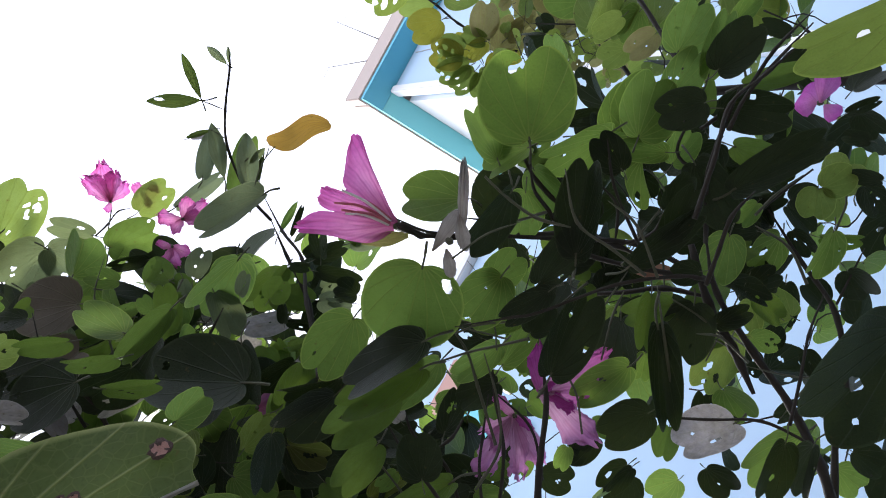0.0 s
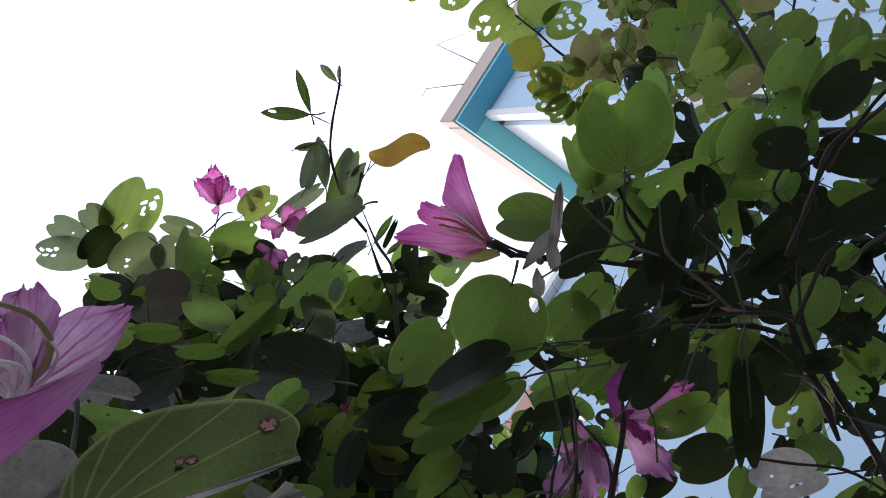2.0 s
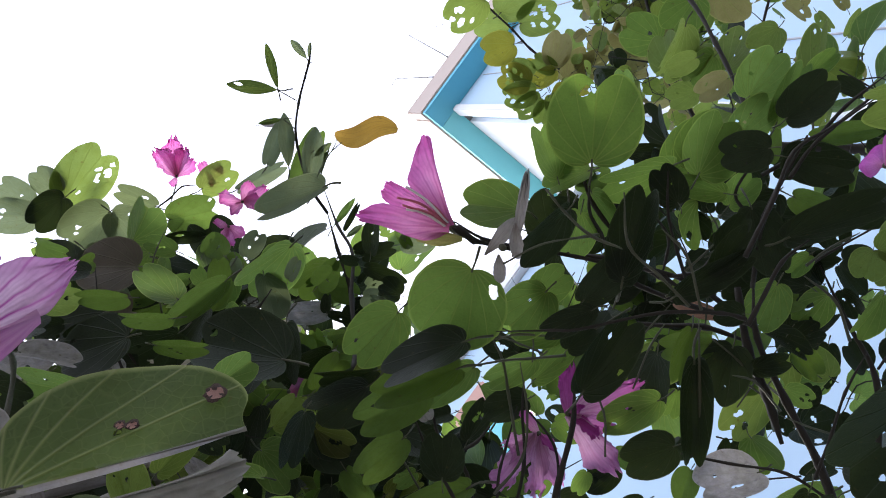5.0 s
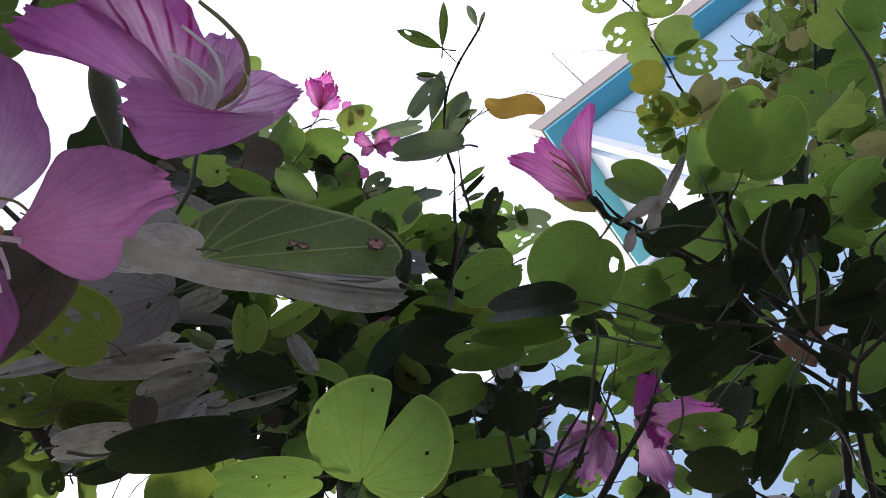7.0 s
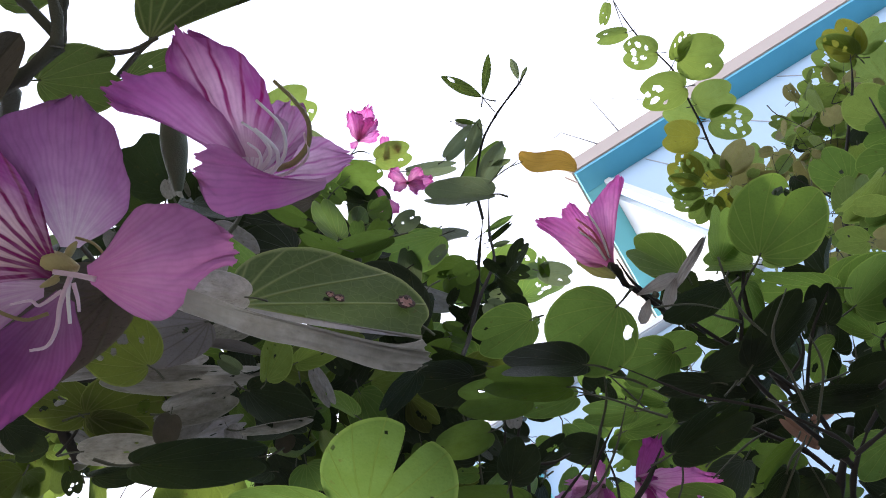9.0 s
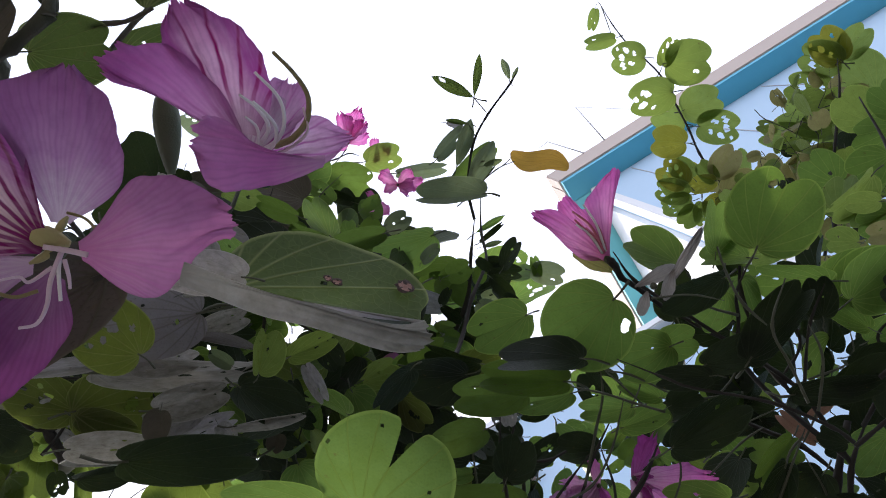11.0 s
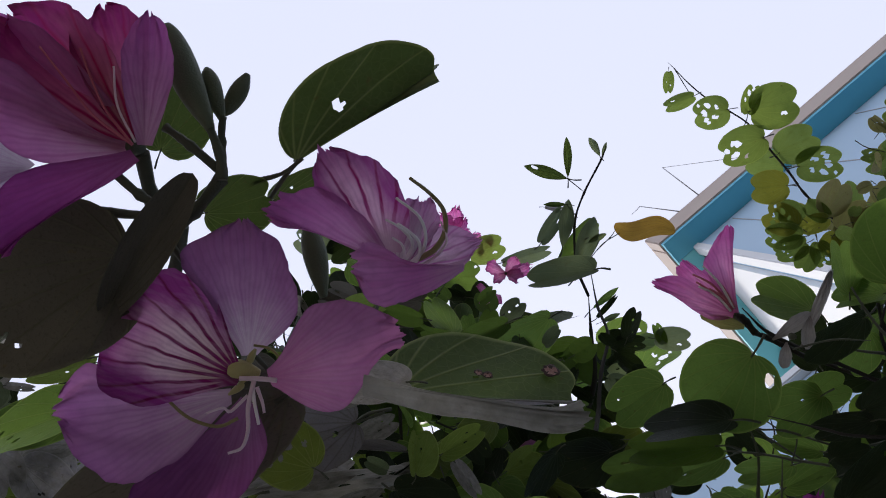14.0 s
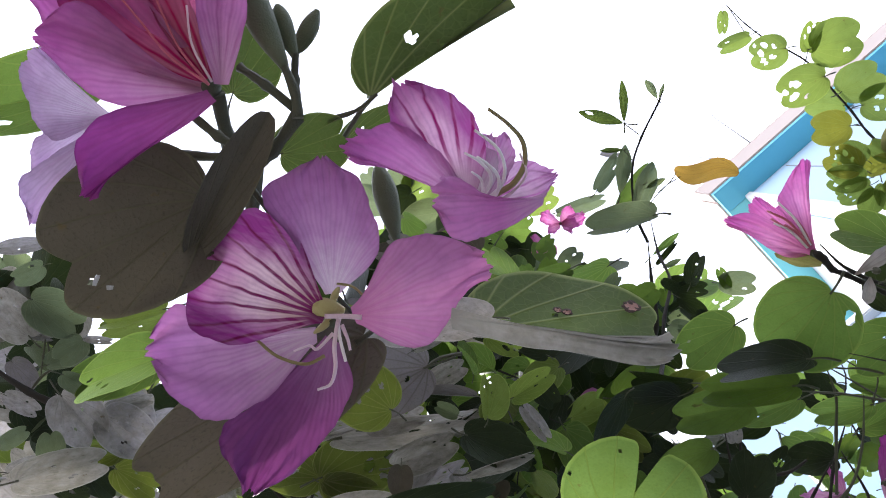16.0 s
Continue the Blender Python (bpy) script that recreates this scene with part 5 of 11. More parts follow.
bloom_petal(bloom, -0.1674, 0.0127, 3.1788, 167.7, 22.1, 50.3, 0.0788, "magenta_soft", ((0, 0.06, 0.06), (0.3, 0.25, 0.21), (0.65, 0.32, 0.38), (0.88, 0.21, 0.25), (1, 0.08, 0.1)), cup=0.45, ruffle=2.4)
bloom_petal(bloom, -0.1674, 0.0127, 3.1788, -170.9, -24.8, 18.5, 0.0671, "magenta_soft", ((0, 0.06, 0.06), (0.3, 0.25, 0.21), (0.65, 0.32, 0.38), (0.88, 0.21, 0.25), (1, 0.08, 0.1)), cup=0.45, ruffle=2.4)
bloom_petal(bloom, -0.1674, 0.0127, 3.1788, 161, -31, 113.6, 0.0496, "magenta_soft", ((0, 0.06, 0.06), (0.3, 0.25, 0.21), (0.65, 0.32, 0.38), (0.88, 0.21, 0.25), (1, 0.08, 0.1)), cup=0.45, ruffle=2.4)
bloom_petal(bloom, -0.1674, 0.0127, 3.1788, -171.7, 39.6, 83.7, 0.0615, "magenta_soft", ((0, 0.06, 0.06), (0.3, 0.25, 0.21), (0.65, 0.32, 0.38), (0.88, 0.21, 0.25), (1, 0.08, 0.1)), cup=0.45, ruffle=2.4)
bloom_petal(bloom, -0.1674, 0.0127, 3.1788, 162, -10, -93.9, 0.0246, "magenta_soft", ((0, 0.06, 0.06), (0.3, 0.25, 0.21), (0.65, 0.32, 0.38), (0.88, 0.21, 0.25), (1, 0.08, 0.1)), cup=0.45, ruffle=2.4)
bloom = flower(tree, -0.1348, 0.0651, 3.1397, 0.004, "small crumpled magenta orchid flower", "flower")
bloom_petal(bloom, -0.1348, 0.0651, 3.1397, 157.9, 21.3, 27.3, 0.0366, "magenta_soft", ((0, 0.06, 0.06), (0.3, 0.25, 0.21), (0.65, 0.32, 0.38), (0.88, 0.21, 0.25), (1, 0.08, 0.1)), cup=0.45, ruffle=2.4)
bloom_petal(bloom, -0.1348, 0.0651, 3.1397, -163.6, -14.9, 101.8, 0.0371, "magenta_soft", ((0, 0.06, 0.06), (0.3, 0.25, 0.21), (0.65, 0.32, 0.38), (0.88, 0.21, 0.25), (1, 0.08, 0.1)), cup=0.45, ruffle=2.4)
bloom_petal(bloom, -0.1348, 0.0651, 3.1397, 157.5, -37.6, -56.8, 0.0272, "magenta_soft", ((0, 0.06, 0.06), (0.3, 0.25, 0.21), (0.65, 0.32, 0.38), (0.88, 0.21, 0.25), (1, 0.08, 0.1)), cup=0.45, ruffle=2.4)
bloom_petal(bloom, -0.1348, 0.0651, 3.1397, -141, 35.1, -117.1, 0.0282, "magenta_soft", ((0, 0.06, 0.06), (0.3, 0.25, 0.21), (0.65, 0.32, 0.38), (0.88, 0.21, 0.25), (1, 0.08, 0.1)), cup=0.45, ruffle=2.4)
bloom = flower(tree, -0.134, 0.1326, 3.0136, 0.004, "small crumpled magenta orchid flower", "flower")
bloom_petal(bloom, -0.134, 0.1326, 3.0136, 162.9, 17.5, -21.5, 0.0454, "magenta_soft", ((0, 0.06, 0.06), (0.3, 0.25, 0.21), (0.65, 0.32, 0.38), (0.88, 0.21, 0.25), (1, 0.08, 0.1)), cup=0.45, ruffle=2.4)
bloom_petal(bloom, -0.134, 0.1326, 3.0136, -151.9, -24.6, -90.1, 0.0339, "magenta_soft", ((0, 0.06, 0.06), (0.3, 0.25, 0.21), (0.65, 0.32, 0.38), (0.88, 0.21, 0.25), (1, 0.08, 0.1)), cup=0.45, ruffle=2.4)
bloom_petal(bloom, -0.134, 0.1326, 3.0136, 167.5, -26.6, 124.1, 0.0552, "magenta_soft", ((0, 0.06, 0.06), (0.3, 0.25, 0.21), (0.65, 0.32, 0.38), (0.88, 0.21, 0.25), (1, 0.08, 0.1)), cup=0.45, ruffle=2.4)
bloom_petal(bloom, -0.134, 0.1326, 3.0136, -142.7, 39.4, -157.2, 0.0327, "magenta_soft", ((0, 0.06, 0.06), (0.3, 0.25, 0.21), (0.65, 0.32, 0.38), (0.88, 0.21, 0.25), (1, 0.08, 0.1)), cup=0.45, ruffle=2.4)
bloom_petal(bloom, -0.134, 0.1326, 3.0136, 160.9, -4.5, 83, 0.0419, "magenta_soft", ((0, 0.06, 0.06), (0.3, 0.25, 0.21), (0.65, 0.32, 0.38), (0.88, 0.21, 0.25), (1, 0.08, 0.1)), cup=0.45, ruffle=2.4)
bloom_petal(bloom, -0.134, 0.1326, 3.0136, -156, 30.9, 154.1, 0.0388, "magenta_soft", ((0, 0.06, 0.06), (0.3, 0.25, 0.21), (0.65, 0.32, 0.38), (0.88, 0.21, 0.25), (1, 0.08, 0.1)), cup=0.45, ruffle=2.4)
bloom = flower(tree, -0.186, 0.1334, 3.0079, 0.004, "small crumpled magenta orchid flower", "flower")
bloom_petal(bloom, -0.186, 0.1334, 3.0079, 154.2, 14.8, -16.8, 0.0286, "magenta_soft", ((0, 0.06, 0.06), (0.3, 0.25, 0.21), (0.65, 0.32, 0.38), (0.88, 0.21, 0.25), (1, 0.08, 0.1)), cup=0.45, ruffle=2.4)
bloom_petal(bloom, -0.186, 0.1334, 3.0079, -154.1, -10.5, 168.7, 0.0363, "magenta_soft", ((0, 0.06, 0.06), (0.3, 0.25, 0.21), (0.65, 0.32, 0.38), (0.88, 0.21, 0.25), (1, 0.08, 0.1)), cup=0.45, ruffle=2.4)
bloom_petal(bloom, -0.186, 0.1334, 3.0079, 174.6, -34.7, -128, 0.0398, "magenta_soft", ((0, 0.06, 0.06), (0.3, 0.25, 0.21), (0.65, 0.32, 0.38), (0.88, 0.21, 0.25), (1, 0.08, 0.1)), cup=0.45, ruffle=2.4)
bloom_petal(bloom, -0.186, 0.1334, 3.0079, -147.9, 28, -62.3, 0.0331, "magenta_soft", ((0, 0.06, 0.06), (0.3, 0.25, 0.21), (0.65, 0.32, 0.38), (0.88, 0.21, 0.25), (1, 0.08, 0.1)), cup=0.45, ruffle=2.4)
bloom = flower(tree, -0.1092, 0.5094, 2.325, 0.004, "crumpled deep magenta orchid flower among leaves", "flower")
bloom_petal(bloom, -0.1092, 0.5094, 2.325, 137.4, 48.3, 40.8, 0.0592, "deep_magenta", ((0, 0.06, 0.06), (0.3, 0.18, 0.15), (0.65, 0.22, 0.27), (0.88, 0.15, 0.18), (1, 0.08, 0.1)), cup=0.45, ruffle=2.4)
bloom_petal(bloom, -0.1092, 0.5094, 2.325, -156, 13.4, 122.6, 0.0905, "magenta_purple", ((0, 0.06, 0.06), (0.3, 0.18, 0.15), (0.65, 0.22, 0.27), (0.88, 0.15, 0.18), (1, 0.08, 0.1)), cup=0.45, ruffle=2.4)
bloom_petal(bloom, -0.1092, 0.5094, 2.325, -156.2, -17, 155, 0.0551, "magenta_purple", ((0, 0.06, 0.06), (0.3, 0.18, 0.15), (0.65, 0.22, 0.27), (0.88, 0.15, 0.18), (1, 0.08, 0.1)), cup=0.45, ruffle=2.4)
bloom_petal(bloom, -0.1092, 0.5094, 2.325, -118.9, 25, -137.7, 0.0438, "deep_magenta", ((0, 0.06, 0.06), (0.3, 0.18, 0.15), (0.65, 0.22, 0.27), (0.88, 0.15, 0.18), (1, 0.08, 0.1)), cup=0.45, ruffle=2.4)
bloom_petal(bloom, -0.1092, 0.5094, 2.325, -148.3, -13.5, -166.9, 0.0836, "lilac", ((0, 0.06, 0.06), (0.3, 0.18, 0.15), (0.65, 0.22, 0.27), (0.88, 0.15, 0.18), (1, 0.08, 0.1)), cup=0.45, ruffle=2.4)
bloom_petal(bloom, -0.1092, 0.5094, 2.325, -116.6, 46.9, 156, 0.0242, "deep_magenta", ((0, 0.06, 0.06), (0.3, 0.18, 0.15), (0.65, 0.22, 0.27), (0.88, 0.15, 0.18), (1, 0.08, 0.1)), cup=0.45, ruffle=2.4)
bloom = flower(tree, -0.1499, 0.503, 2.3471, 0.004, "crumpled lilac and magenta orchid flower", "flower")
bloom_petal(bloom, -0.1499, 0.503, 2.3471, 155.2, -8.2, -54.5, 0.0455, "lilac", ((0, 0.06, 0.06), (0.3, 0.18, 0.15), (0.65, 0.22, 0.27), (0.88, 0.15, 0.18), (1, 0.08, 0.1)), cup=0.45, ruffle=2.4)
bloom_petal(bloom, -0.1499, 0.503, 2.3471, 165.7, -15.9, 25.6, 0.0353, "magenta_purple", ((0, 0.06, 0.06), (0.3, 0.18, 0.15), (0.65, 0.22, 0.27), (0.88, 0.15, 0.18), (1, 0.08, 0.1)), cup=0.45, ruffle=2.4)
bloom_petal(bloom, -0.1499, 0.503, 2.3471, -176.7, -69.4, -87.3, 0.081, "lilac", ((0, 0.06, 0.06), (0.3, 0.18, 0.15), (0.65, 0.22, 0.27), (0.88, 0.15, 0.18), (1, 0.08, 0.1)), cup=0.45, ruffle=2.4)
bloom_petal(bloom, -0.1499, 0.503, 2.3471, -148.5, 7.4, -96.8, 0.0719, "lilac", ((0, 0.06, 0.06), (0.3, 0.18, 0.15), (0.65, 0.22, 0.27), (0.88, 0.15, 0.18), (1, 0.08, 0.1)), cup=0.45, ruffle=2.4)
bloom_petal(bloom, -0.1499, 0.503, 2.3471, -152.8, -20.9, -151.3, 0.064, "lilac", ((0, 0.06, 0.06), (0.3, 0.18, 0.15), (0.65, 0.22, 0.27), (0.88, 0.15, 0.18), (1, 0.08, 0.1)), cup=0.45, ruffle=2.4)
bloom_petal(bloom, -0.1499, 0.503, 2.3471, -118.4, 13.3, -143.5, 0.0305, "deep_magenta", ((0, 0.06, 0.06), (0.3, 0.18, 0.15), (0.65, 0.22, 0.27), (0.88, 0.15, 0.18), (1, 0.08, 0.1)), cup=0.45, ruffle=2.4)
bloom_petal(bloom, -0.1499, 0.503, 2.3471, 171.6, -54.5, -78.3, 0.0495, "lilac", ((0, 0.06, 0.06), (0.3, 0.18, 0.15), (0.65, 0.22, 0.27), (0.88, 0.15, 0.18), (1, 0.08, 0.1)), cup=0.45, ruffle=2.4)
bloom = flower(tree, 0.3047, 0.6139, 2.2079, 0.004, "small magenta orchid flower", "flower")
petal(bloom, 0.3032, 0.6103, 2.204, 178.3, 46.2, 86.2, 0.0388, 0.0267, "magenta", cup=0.3)
petal(bloom, 0.3016, 0.6068, 2.2056, 159.6, -6.1, -31.9, 0.024, 0.0255, "magenta", cup=0.3)
petal(bloom, 0.3024, 0.6143, 2.2022, -153.3, -30.2, -175.4, 0.0207, 0.0206, "magenta", cup=0.3)
petal(bloom, 0.3115, 0.6241, 2.2197, 154.2, 38.7, 18.9, 0.0224, 0.0249, "magenta", cup=0.3)
bloom = flower(tree, -0.3233, 0.3002, 2.6705, 0.004, "small magenta orchid flower", "flower")
petal(bloom, -0.3233, 0.3002, 2.6705, -163.8, 22.3, 133.1, 0.0396, 0.0317, "petal", cup=0.2)
petal(bloom, -0.3233, 0.3002, 2.6705, -155.8, 19.3, 168.8, 0.0293, 0.025, "petal", cup=0.2)
bloom = flower(tree, 0.0075, 0.2343, 2.121, 0.004, "shrivelled dry grey flower remnant", "dried_flower")
petal(bloom, -0.0048, 0.2275, 2.1281, -167.6, 22.9, 102.4, 0.0387, 0.0122, "dried", cup=0.3)
petal(bloom, 0.0048, 0.2433, 2.1156, -179.7, 24, 69.9, 0.0685, 0.0086, "dried", cup=0.3)
petal(bloom, 0.0014, 0.2359, 2.1244, -153.7, -20, -126.4, 0.0234, 0.0104, "dried", cup=0.3)
petal(bloom, 0.0288, 0.2306, 2.1158, -156.6, -21.8, -124.5, 0.0286, 0.0111, "dried", cup=0.3)

# ---- leaves one by one ----
leaf(tree, 0.1176, 0.2937, 2.1808, 167.8, 28.3, 59, 0.0801, "green", cup=0.10, notch=0.86, fine=True, holes=((-0.13, 0.8, 0.06), (-0.04, 0.84, 0.045)))
leaf(tree, 0.1576, 0.3671, 2.1809, 162.2, 30.3, -61.3, 0.0692, "green", wide=0.73)
leaf(tree, 0.1691, 0.4016, 2.1875, 177.7, 2.3, 84.7, 0.0623, "green", fine=True)
leaf(tree, 0.4984, 0.5578, 2.6652, -175, 16, -99.5, 0.0947, "yellowgreen", wide=0.70)
leaf(tree, 0.2073, 0.2981, 1.8613, 165.5, 23.9, -64, 0.0698, "yellowgreen", wide=0.52)
leaf(tree, 0.248, 0.7417, 2.2549, 151.1, -46.1, -78.9, 0.0359, "yellowgreen")
leaf(tree, 0.253, 0.7364, 2.2573, 163.7, 41.9, 111.8, 0.0545, "yellowgreen")
leaf(tree, 0.0452, 0.2515, 2.1667, 150.1, -41.4, -4.1, 0.0513, "green", fine=True)
leaf(tree, -0.02, 0.2431, 2.1704, 153.6, -22.6, -98.6, 0.0817, "green", notch=0.90, fine=True, holes=((0.05, 0.62, 0.025), (-0.3, 0.12, 0.07)))
leaf(tree, -0.0773, 0.2663, 2.1601, 139.8, -68.4, -18.5, 0.0771, "dark", wide=0.65, fine=True)
leaf(tree, 0.0977, 0.2975, 2.2338, 159.7, -24.1, 50.1, 0.0542, "green", wide=0.90)
leaf(tree, 0.1189, 0.3182, 2.2246, 149.4, -59.4, -26, 0.0461, "green", wide=0.84)
leaf(tree, 0.1024, 0.3299, 2.2194, -134.4, -62.6, 176.5, 0.0446, "green")
leaf(tree, 0.0797, 0.3308, 2.219, -173.5, 6.5, -104, 0.0439, "green")
leaf(tree, 0.0639, 0.274, 2.1348, 172.3, 23.6, -77.1, 0.0611, "dark", wide=0.65)
leaf(tree, 0.0707, 0.4833, 1.9321, 173, -3.5, -73.6, 0.0897, "dark", wide=0.98, fine=True, holes=((0.02, 0.55, 0.07), (-0.22, 0.75, 0.03)))
leaf(tree, 0.1813, 0.6715, 2.1767, 179.3, -1, -88.3, 0.0535, "green", wide=0.70)
leaf(tree, -0.0503, 0.6558, 2.1837, 125.6, -71.7, -0.7, 0.0668, "dusty")
leaf(tree, -0.033, 0.7214, 2.1545, 165.4, 4.2, -55.5, 0.0777, "green", wide=0.92)
leaf(tree, -0.0364, 0.532, 2.0199, -179.9, -3.7, -90.2, 0.0494, "dark", wide=0.70, holes=((0, 0.6, 0.06),))
leaf(tree, -0.0296, 0.552, 2.011, -8, -78.8, 94.4, 0.0444, "dark", wide=0.63)
leaf(tree, 0.1723, 0.7033, 2.272, 173.2, 2.3, -74.9, 0.0534, "green", holes=((0.1, 0.5, 0.1),))
leaf(tree, 0.0928, 0.782, 2.3464, 175.7, -5.8, -79.8, 0.0547, "yellowgreen", holes=((0.1, 0.5, 0.15), (-0.2, 0.6, 0.1)))
leaf(tree, 0.0995, 0.8321, 2.3241, 147.5, 43.3, -6.6, 0.0486, "yellowgreen", holes=((0.1, 0.6, 0.15),))
leaf(tree, -0.0283, 0.1873, 2.666, 157.8, -55.5, -41.9, 0.1064, "greygreen", wide=0.60, fold=15)
leaf(tree, -0.031, 0.1422, 2.7736, 166.1, 4.8, 55.3, 0.088, "greygreen", wide=0.28, lance=True, fold=15)
leaf(tree, -0.0403, 0.1824, 2.7557, 170.2, 7.4, 66.1, 0.0961, "greygreen", wide=0.34, lance=True, fold=15)
leaf(tree, -0.1327, 0.1989, 2.7155, 171.2, 35.9, -79, 0.1012, "green", wide=0.97)
leaf(tree, -0.2906, 0.0893, 2.8191, 153.5, 30, -33.5, 0.0692, "greygreen", wide=0.85)
leaf(tree, -0.2873, 0.076, 2.6608, 162.4, 33.6, -64.2, 0.0771, "deepgreen", wide=0.41)
leaf(tree, -0.2037, 0.1227, 2.64, 166.7, 36, -72.8, 0.0889, "deepgreen", wide=0.63, fold=30)
leaf(tree, -0.2406, 0.1144, 2.6437, 173.1, 38.7, -82.1, 0.0754, "green", wide=0.67)
leaf(tree, -0.234, 0.1165, 2.5333, -179.7, -55, -90.7, 0.0606, "dark", wide=0.76)
leaf(tree, -0.1951, 0.1709, 2.3996, 173.7, -49.3, -75.8, 0.0798, "dark")
leaf(tree, -0.1778, 0.1798, 2.3957, -160.7, -51.6, -133.4, 0.0673, "dark", wide=0.93, holes=((0.1, 0.5, 0.06),))
leaf(tree, -0.3074, 0.0273, 2.6825, 160.5, 33.8, -60.8, 0.0781, "deepgreen", wide=0.54)
leaf(tree, -0.3821, 0.0261, 2.683, 155.5, -50.5, -32.7, 0.0543, "dusty")
leaf(tree, -0.3583, 0.0266, 2.7375, 161.5, 18, -50.5, 0.0539, "deepgreen")
leaf(tree, -0.3535, 0.1054, 2.6477, 156, 7.4, -11.9, 0.0582, "dark")
leaf(tree, -0.3123, 0.134, 2.5803, 145.8, -62, -21.2, 0.0677, "dusty", wide=0.65)
leaf(tree, -0.3633, 0.0649, 2.5563, 126.8, -60, 38.1, 0.0519, "dusty", wide=0.88)
leaf(tree, -0.1531, 0.3269, 2.768, -176.8, -31.6, 94.5, 0.0861, "dark", wide=0.95)
leaf(tree, -0.1891, 0.3037, 2.7236, 159.6, 28.9, -54, 0.0754, "dusty", wide=0.71)
leaf(tree, -0.1705, 0.3427, 2.761, -152.8, -36, -170.1, 0.0703, "dark")
leaf(tree, -0.2173, 0.2922, 2.5646, 166.1, 26.1, -66.5, 0.0621, "dark", wide=0.92)
leaf(tree, -0.1712, 0.2821, 2.3501, 161.8, 23.2, -55, 0.0681, "dark", wide=0.60)
leaf(tree, -0.193, 0.3445, 2.5413, 138.9, -65.1, -11.3, 0.0781, "green", wide=0.73)
leaf(tree, -0.1903, 0.2835, 2.3495, 167.8, 18, -66.4, 0.0719, "dark")
leaf(tree, -0.224, 0.2113, 2.2722, -175.5, 33.5, -96, 0.0558, "dark", wide=0.69)
leaf(tree, -0.3574, -0.0277, 2.9259, -150, 36.9, -149.2, 0.0657, "green")
leaf(tree, -0.1338, 0.2833, 2.7875, 170.4, 24.3, -73.7, 0.0773, "deepgreen")
leaf(tree, -0.1925, 0.1873, 2.7207, -156.7, 44.8, -114.1, 0.0713, "greygreen", wide=0.98)
leaf(tree, -0.1938, 0.1033, 2.1561, -169.5, 17.8, 116.6, 0.0313, "green", fold=35)
leaf(tree, -0.105, 0.3508, 2.8955, 167.5, 60.3, 102, 0.1019, "green", holes=((0.05, 0.45, 0.13), (0.25, 0.5, 0.06), (-0.2, 0.5, 0.08), (-0.1, 0.75, 0.06)))
leaf(tree, -0.0911, 0.4301, 2.8947, 165, 61.7, 86.5, 0.084, "green", holes=((0.1, 0.6, 0.1), (0.2, 0.4, 0.06), (-0.1, 0.5, 0.06), (0.05, 0.8, 0.05)))
leaf(tree, -0.0735, 0.2387, 2.7116, 172.6, 13.6, 95.9, 0.0555, "green", wide=0.21, lance=True, fold=12)
leaf(tree, 0.0642, 0.0704, 2.8056, 158.2, 1.2, -26.7, 0.0815, "underside", wide=0.25, lance=True, fold=12, holes=((0.15, 0.75, 0.1),))
leaf(tree, 0.0658, 0.0698, 2.8059, 163.1, 4.5, 45.7, 0.0761, "underside", wide=0.19, lance=True, fold=12)
leaf(tree, 0.1301, 0.084, 2.7995, 157.3, 7.1, 18.2, 0.0419, "greygreen", wide=0.30, lance=True, fold=12)
leaf(tree, 0.1327, 0.0856, 2.7988, 170.1, 6.3, 65.9, 0.0257, "greygreen", wide=0.25, lance=True, fold=12)
leaf(tree, 0.0292, 0.0993, 2.7927, 161.9, -2.2, -42.1, 0.0404, "underside", wide=0.22, lance=True, fold=12)
leaf(tree, 0.0993, 0.2331, 2.6492, 165.5, -0.6, -38.4, 0.0939, "orange", wide=0.34, lance=True, notch=0.98, fold=-5, cup=-0.05, fine=True, stalk=False)
twig(tree, [(0.042, 0.168, 2.672), (0.026, 0.171, 2.673), (-0.007, 0.171, 2.676), (-0.032, 0.175, 2.677)], 0.0006, 0.0008)
spotted = leaf(tree, -0.2122, 0.0021, 1.9344, 176.6, 13.2, 140, 0.1109, "two_tone", lobes=(0.02, 0.26), tips=(0.00, 0.13), sides=(-50, 10), right=0.06, notch=0.96, fine=True, spots=True, holes=((-0.17, 0.425, 0.02),))
bpy.context.view_layer.update()
leaf(tree, -0.1489, -0.1298, 1.9067, -174.2, -8.9, 103.7, 0.0924, "underside", sides=(-42, -98), notch=0.95, fine=True, holes=((-0.22, 0.36, 0.042),))
leaf(tree, -0.2056, -0.1488, 1.91, 173.5, -36.1, 126.5, 0.0382, "underside", fine=True)
leaf(tree, -0.1826, -0.1348, 1.963, 168.9, -54.1, 117.6, 0.0375, "underside", wide=0.83)
leaf(tree, -0.2443, -0.1565, 1.8799, -155.1, -12.9, -71.5, 0.0805, "umber", fine=True, holes=((-0.17, 0.8, 0.03), (-0.26, 0.74, 0.02)))
leaf(tree, -0.2696, -0.1407, 1.866, 172, -16.2, 78.5, 0.0849, "umber", wide=0.26, fold=8, notch=0.97, lance=True, fine=True)
leaf(tree, -0.2681, -0.2906, 1.9973, -173.7, -35.6, -58.9, 0.0861, "green", wide=0.83)
leaf(tree, -0.5384, -0.2576, 2.213, 176.8, 11.4, 9, 0.0583, "dark")
leaf(tree, -0.5609, -0.2832, 2.2109, 171.4, -78.9, 6.6, 0.057, "dusty", wide=0.89)
leaf(tree, -0.3725, -0.1366, 1.9785, -170.6, -54, -67.4, 0.0668, "green", wide=0.67)
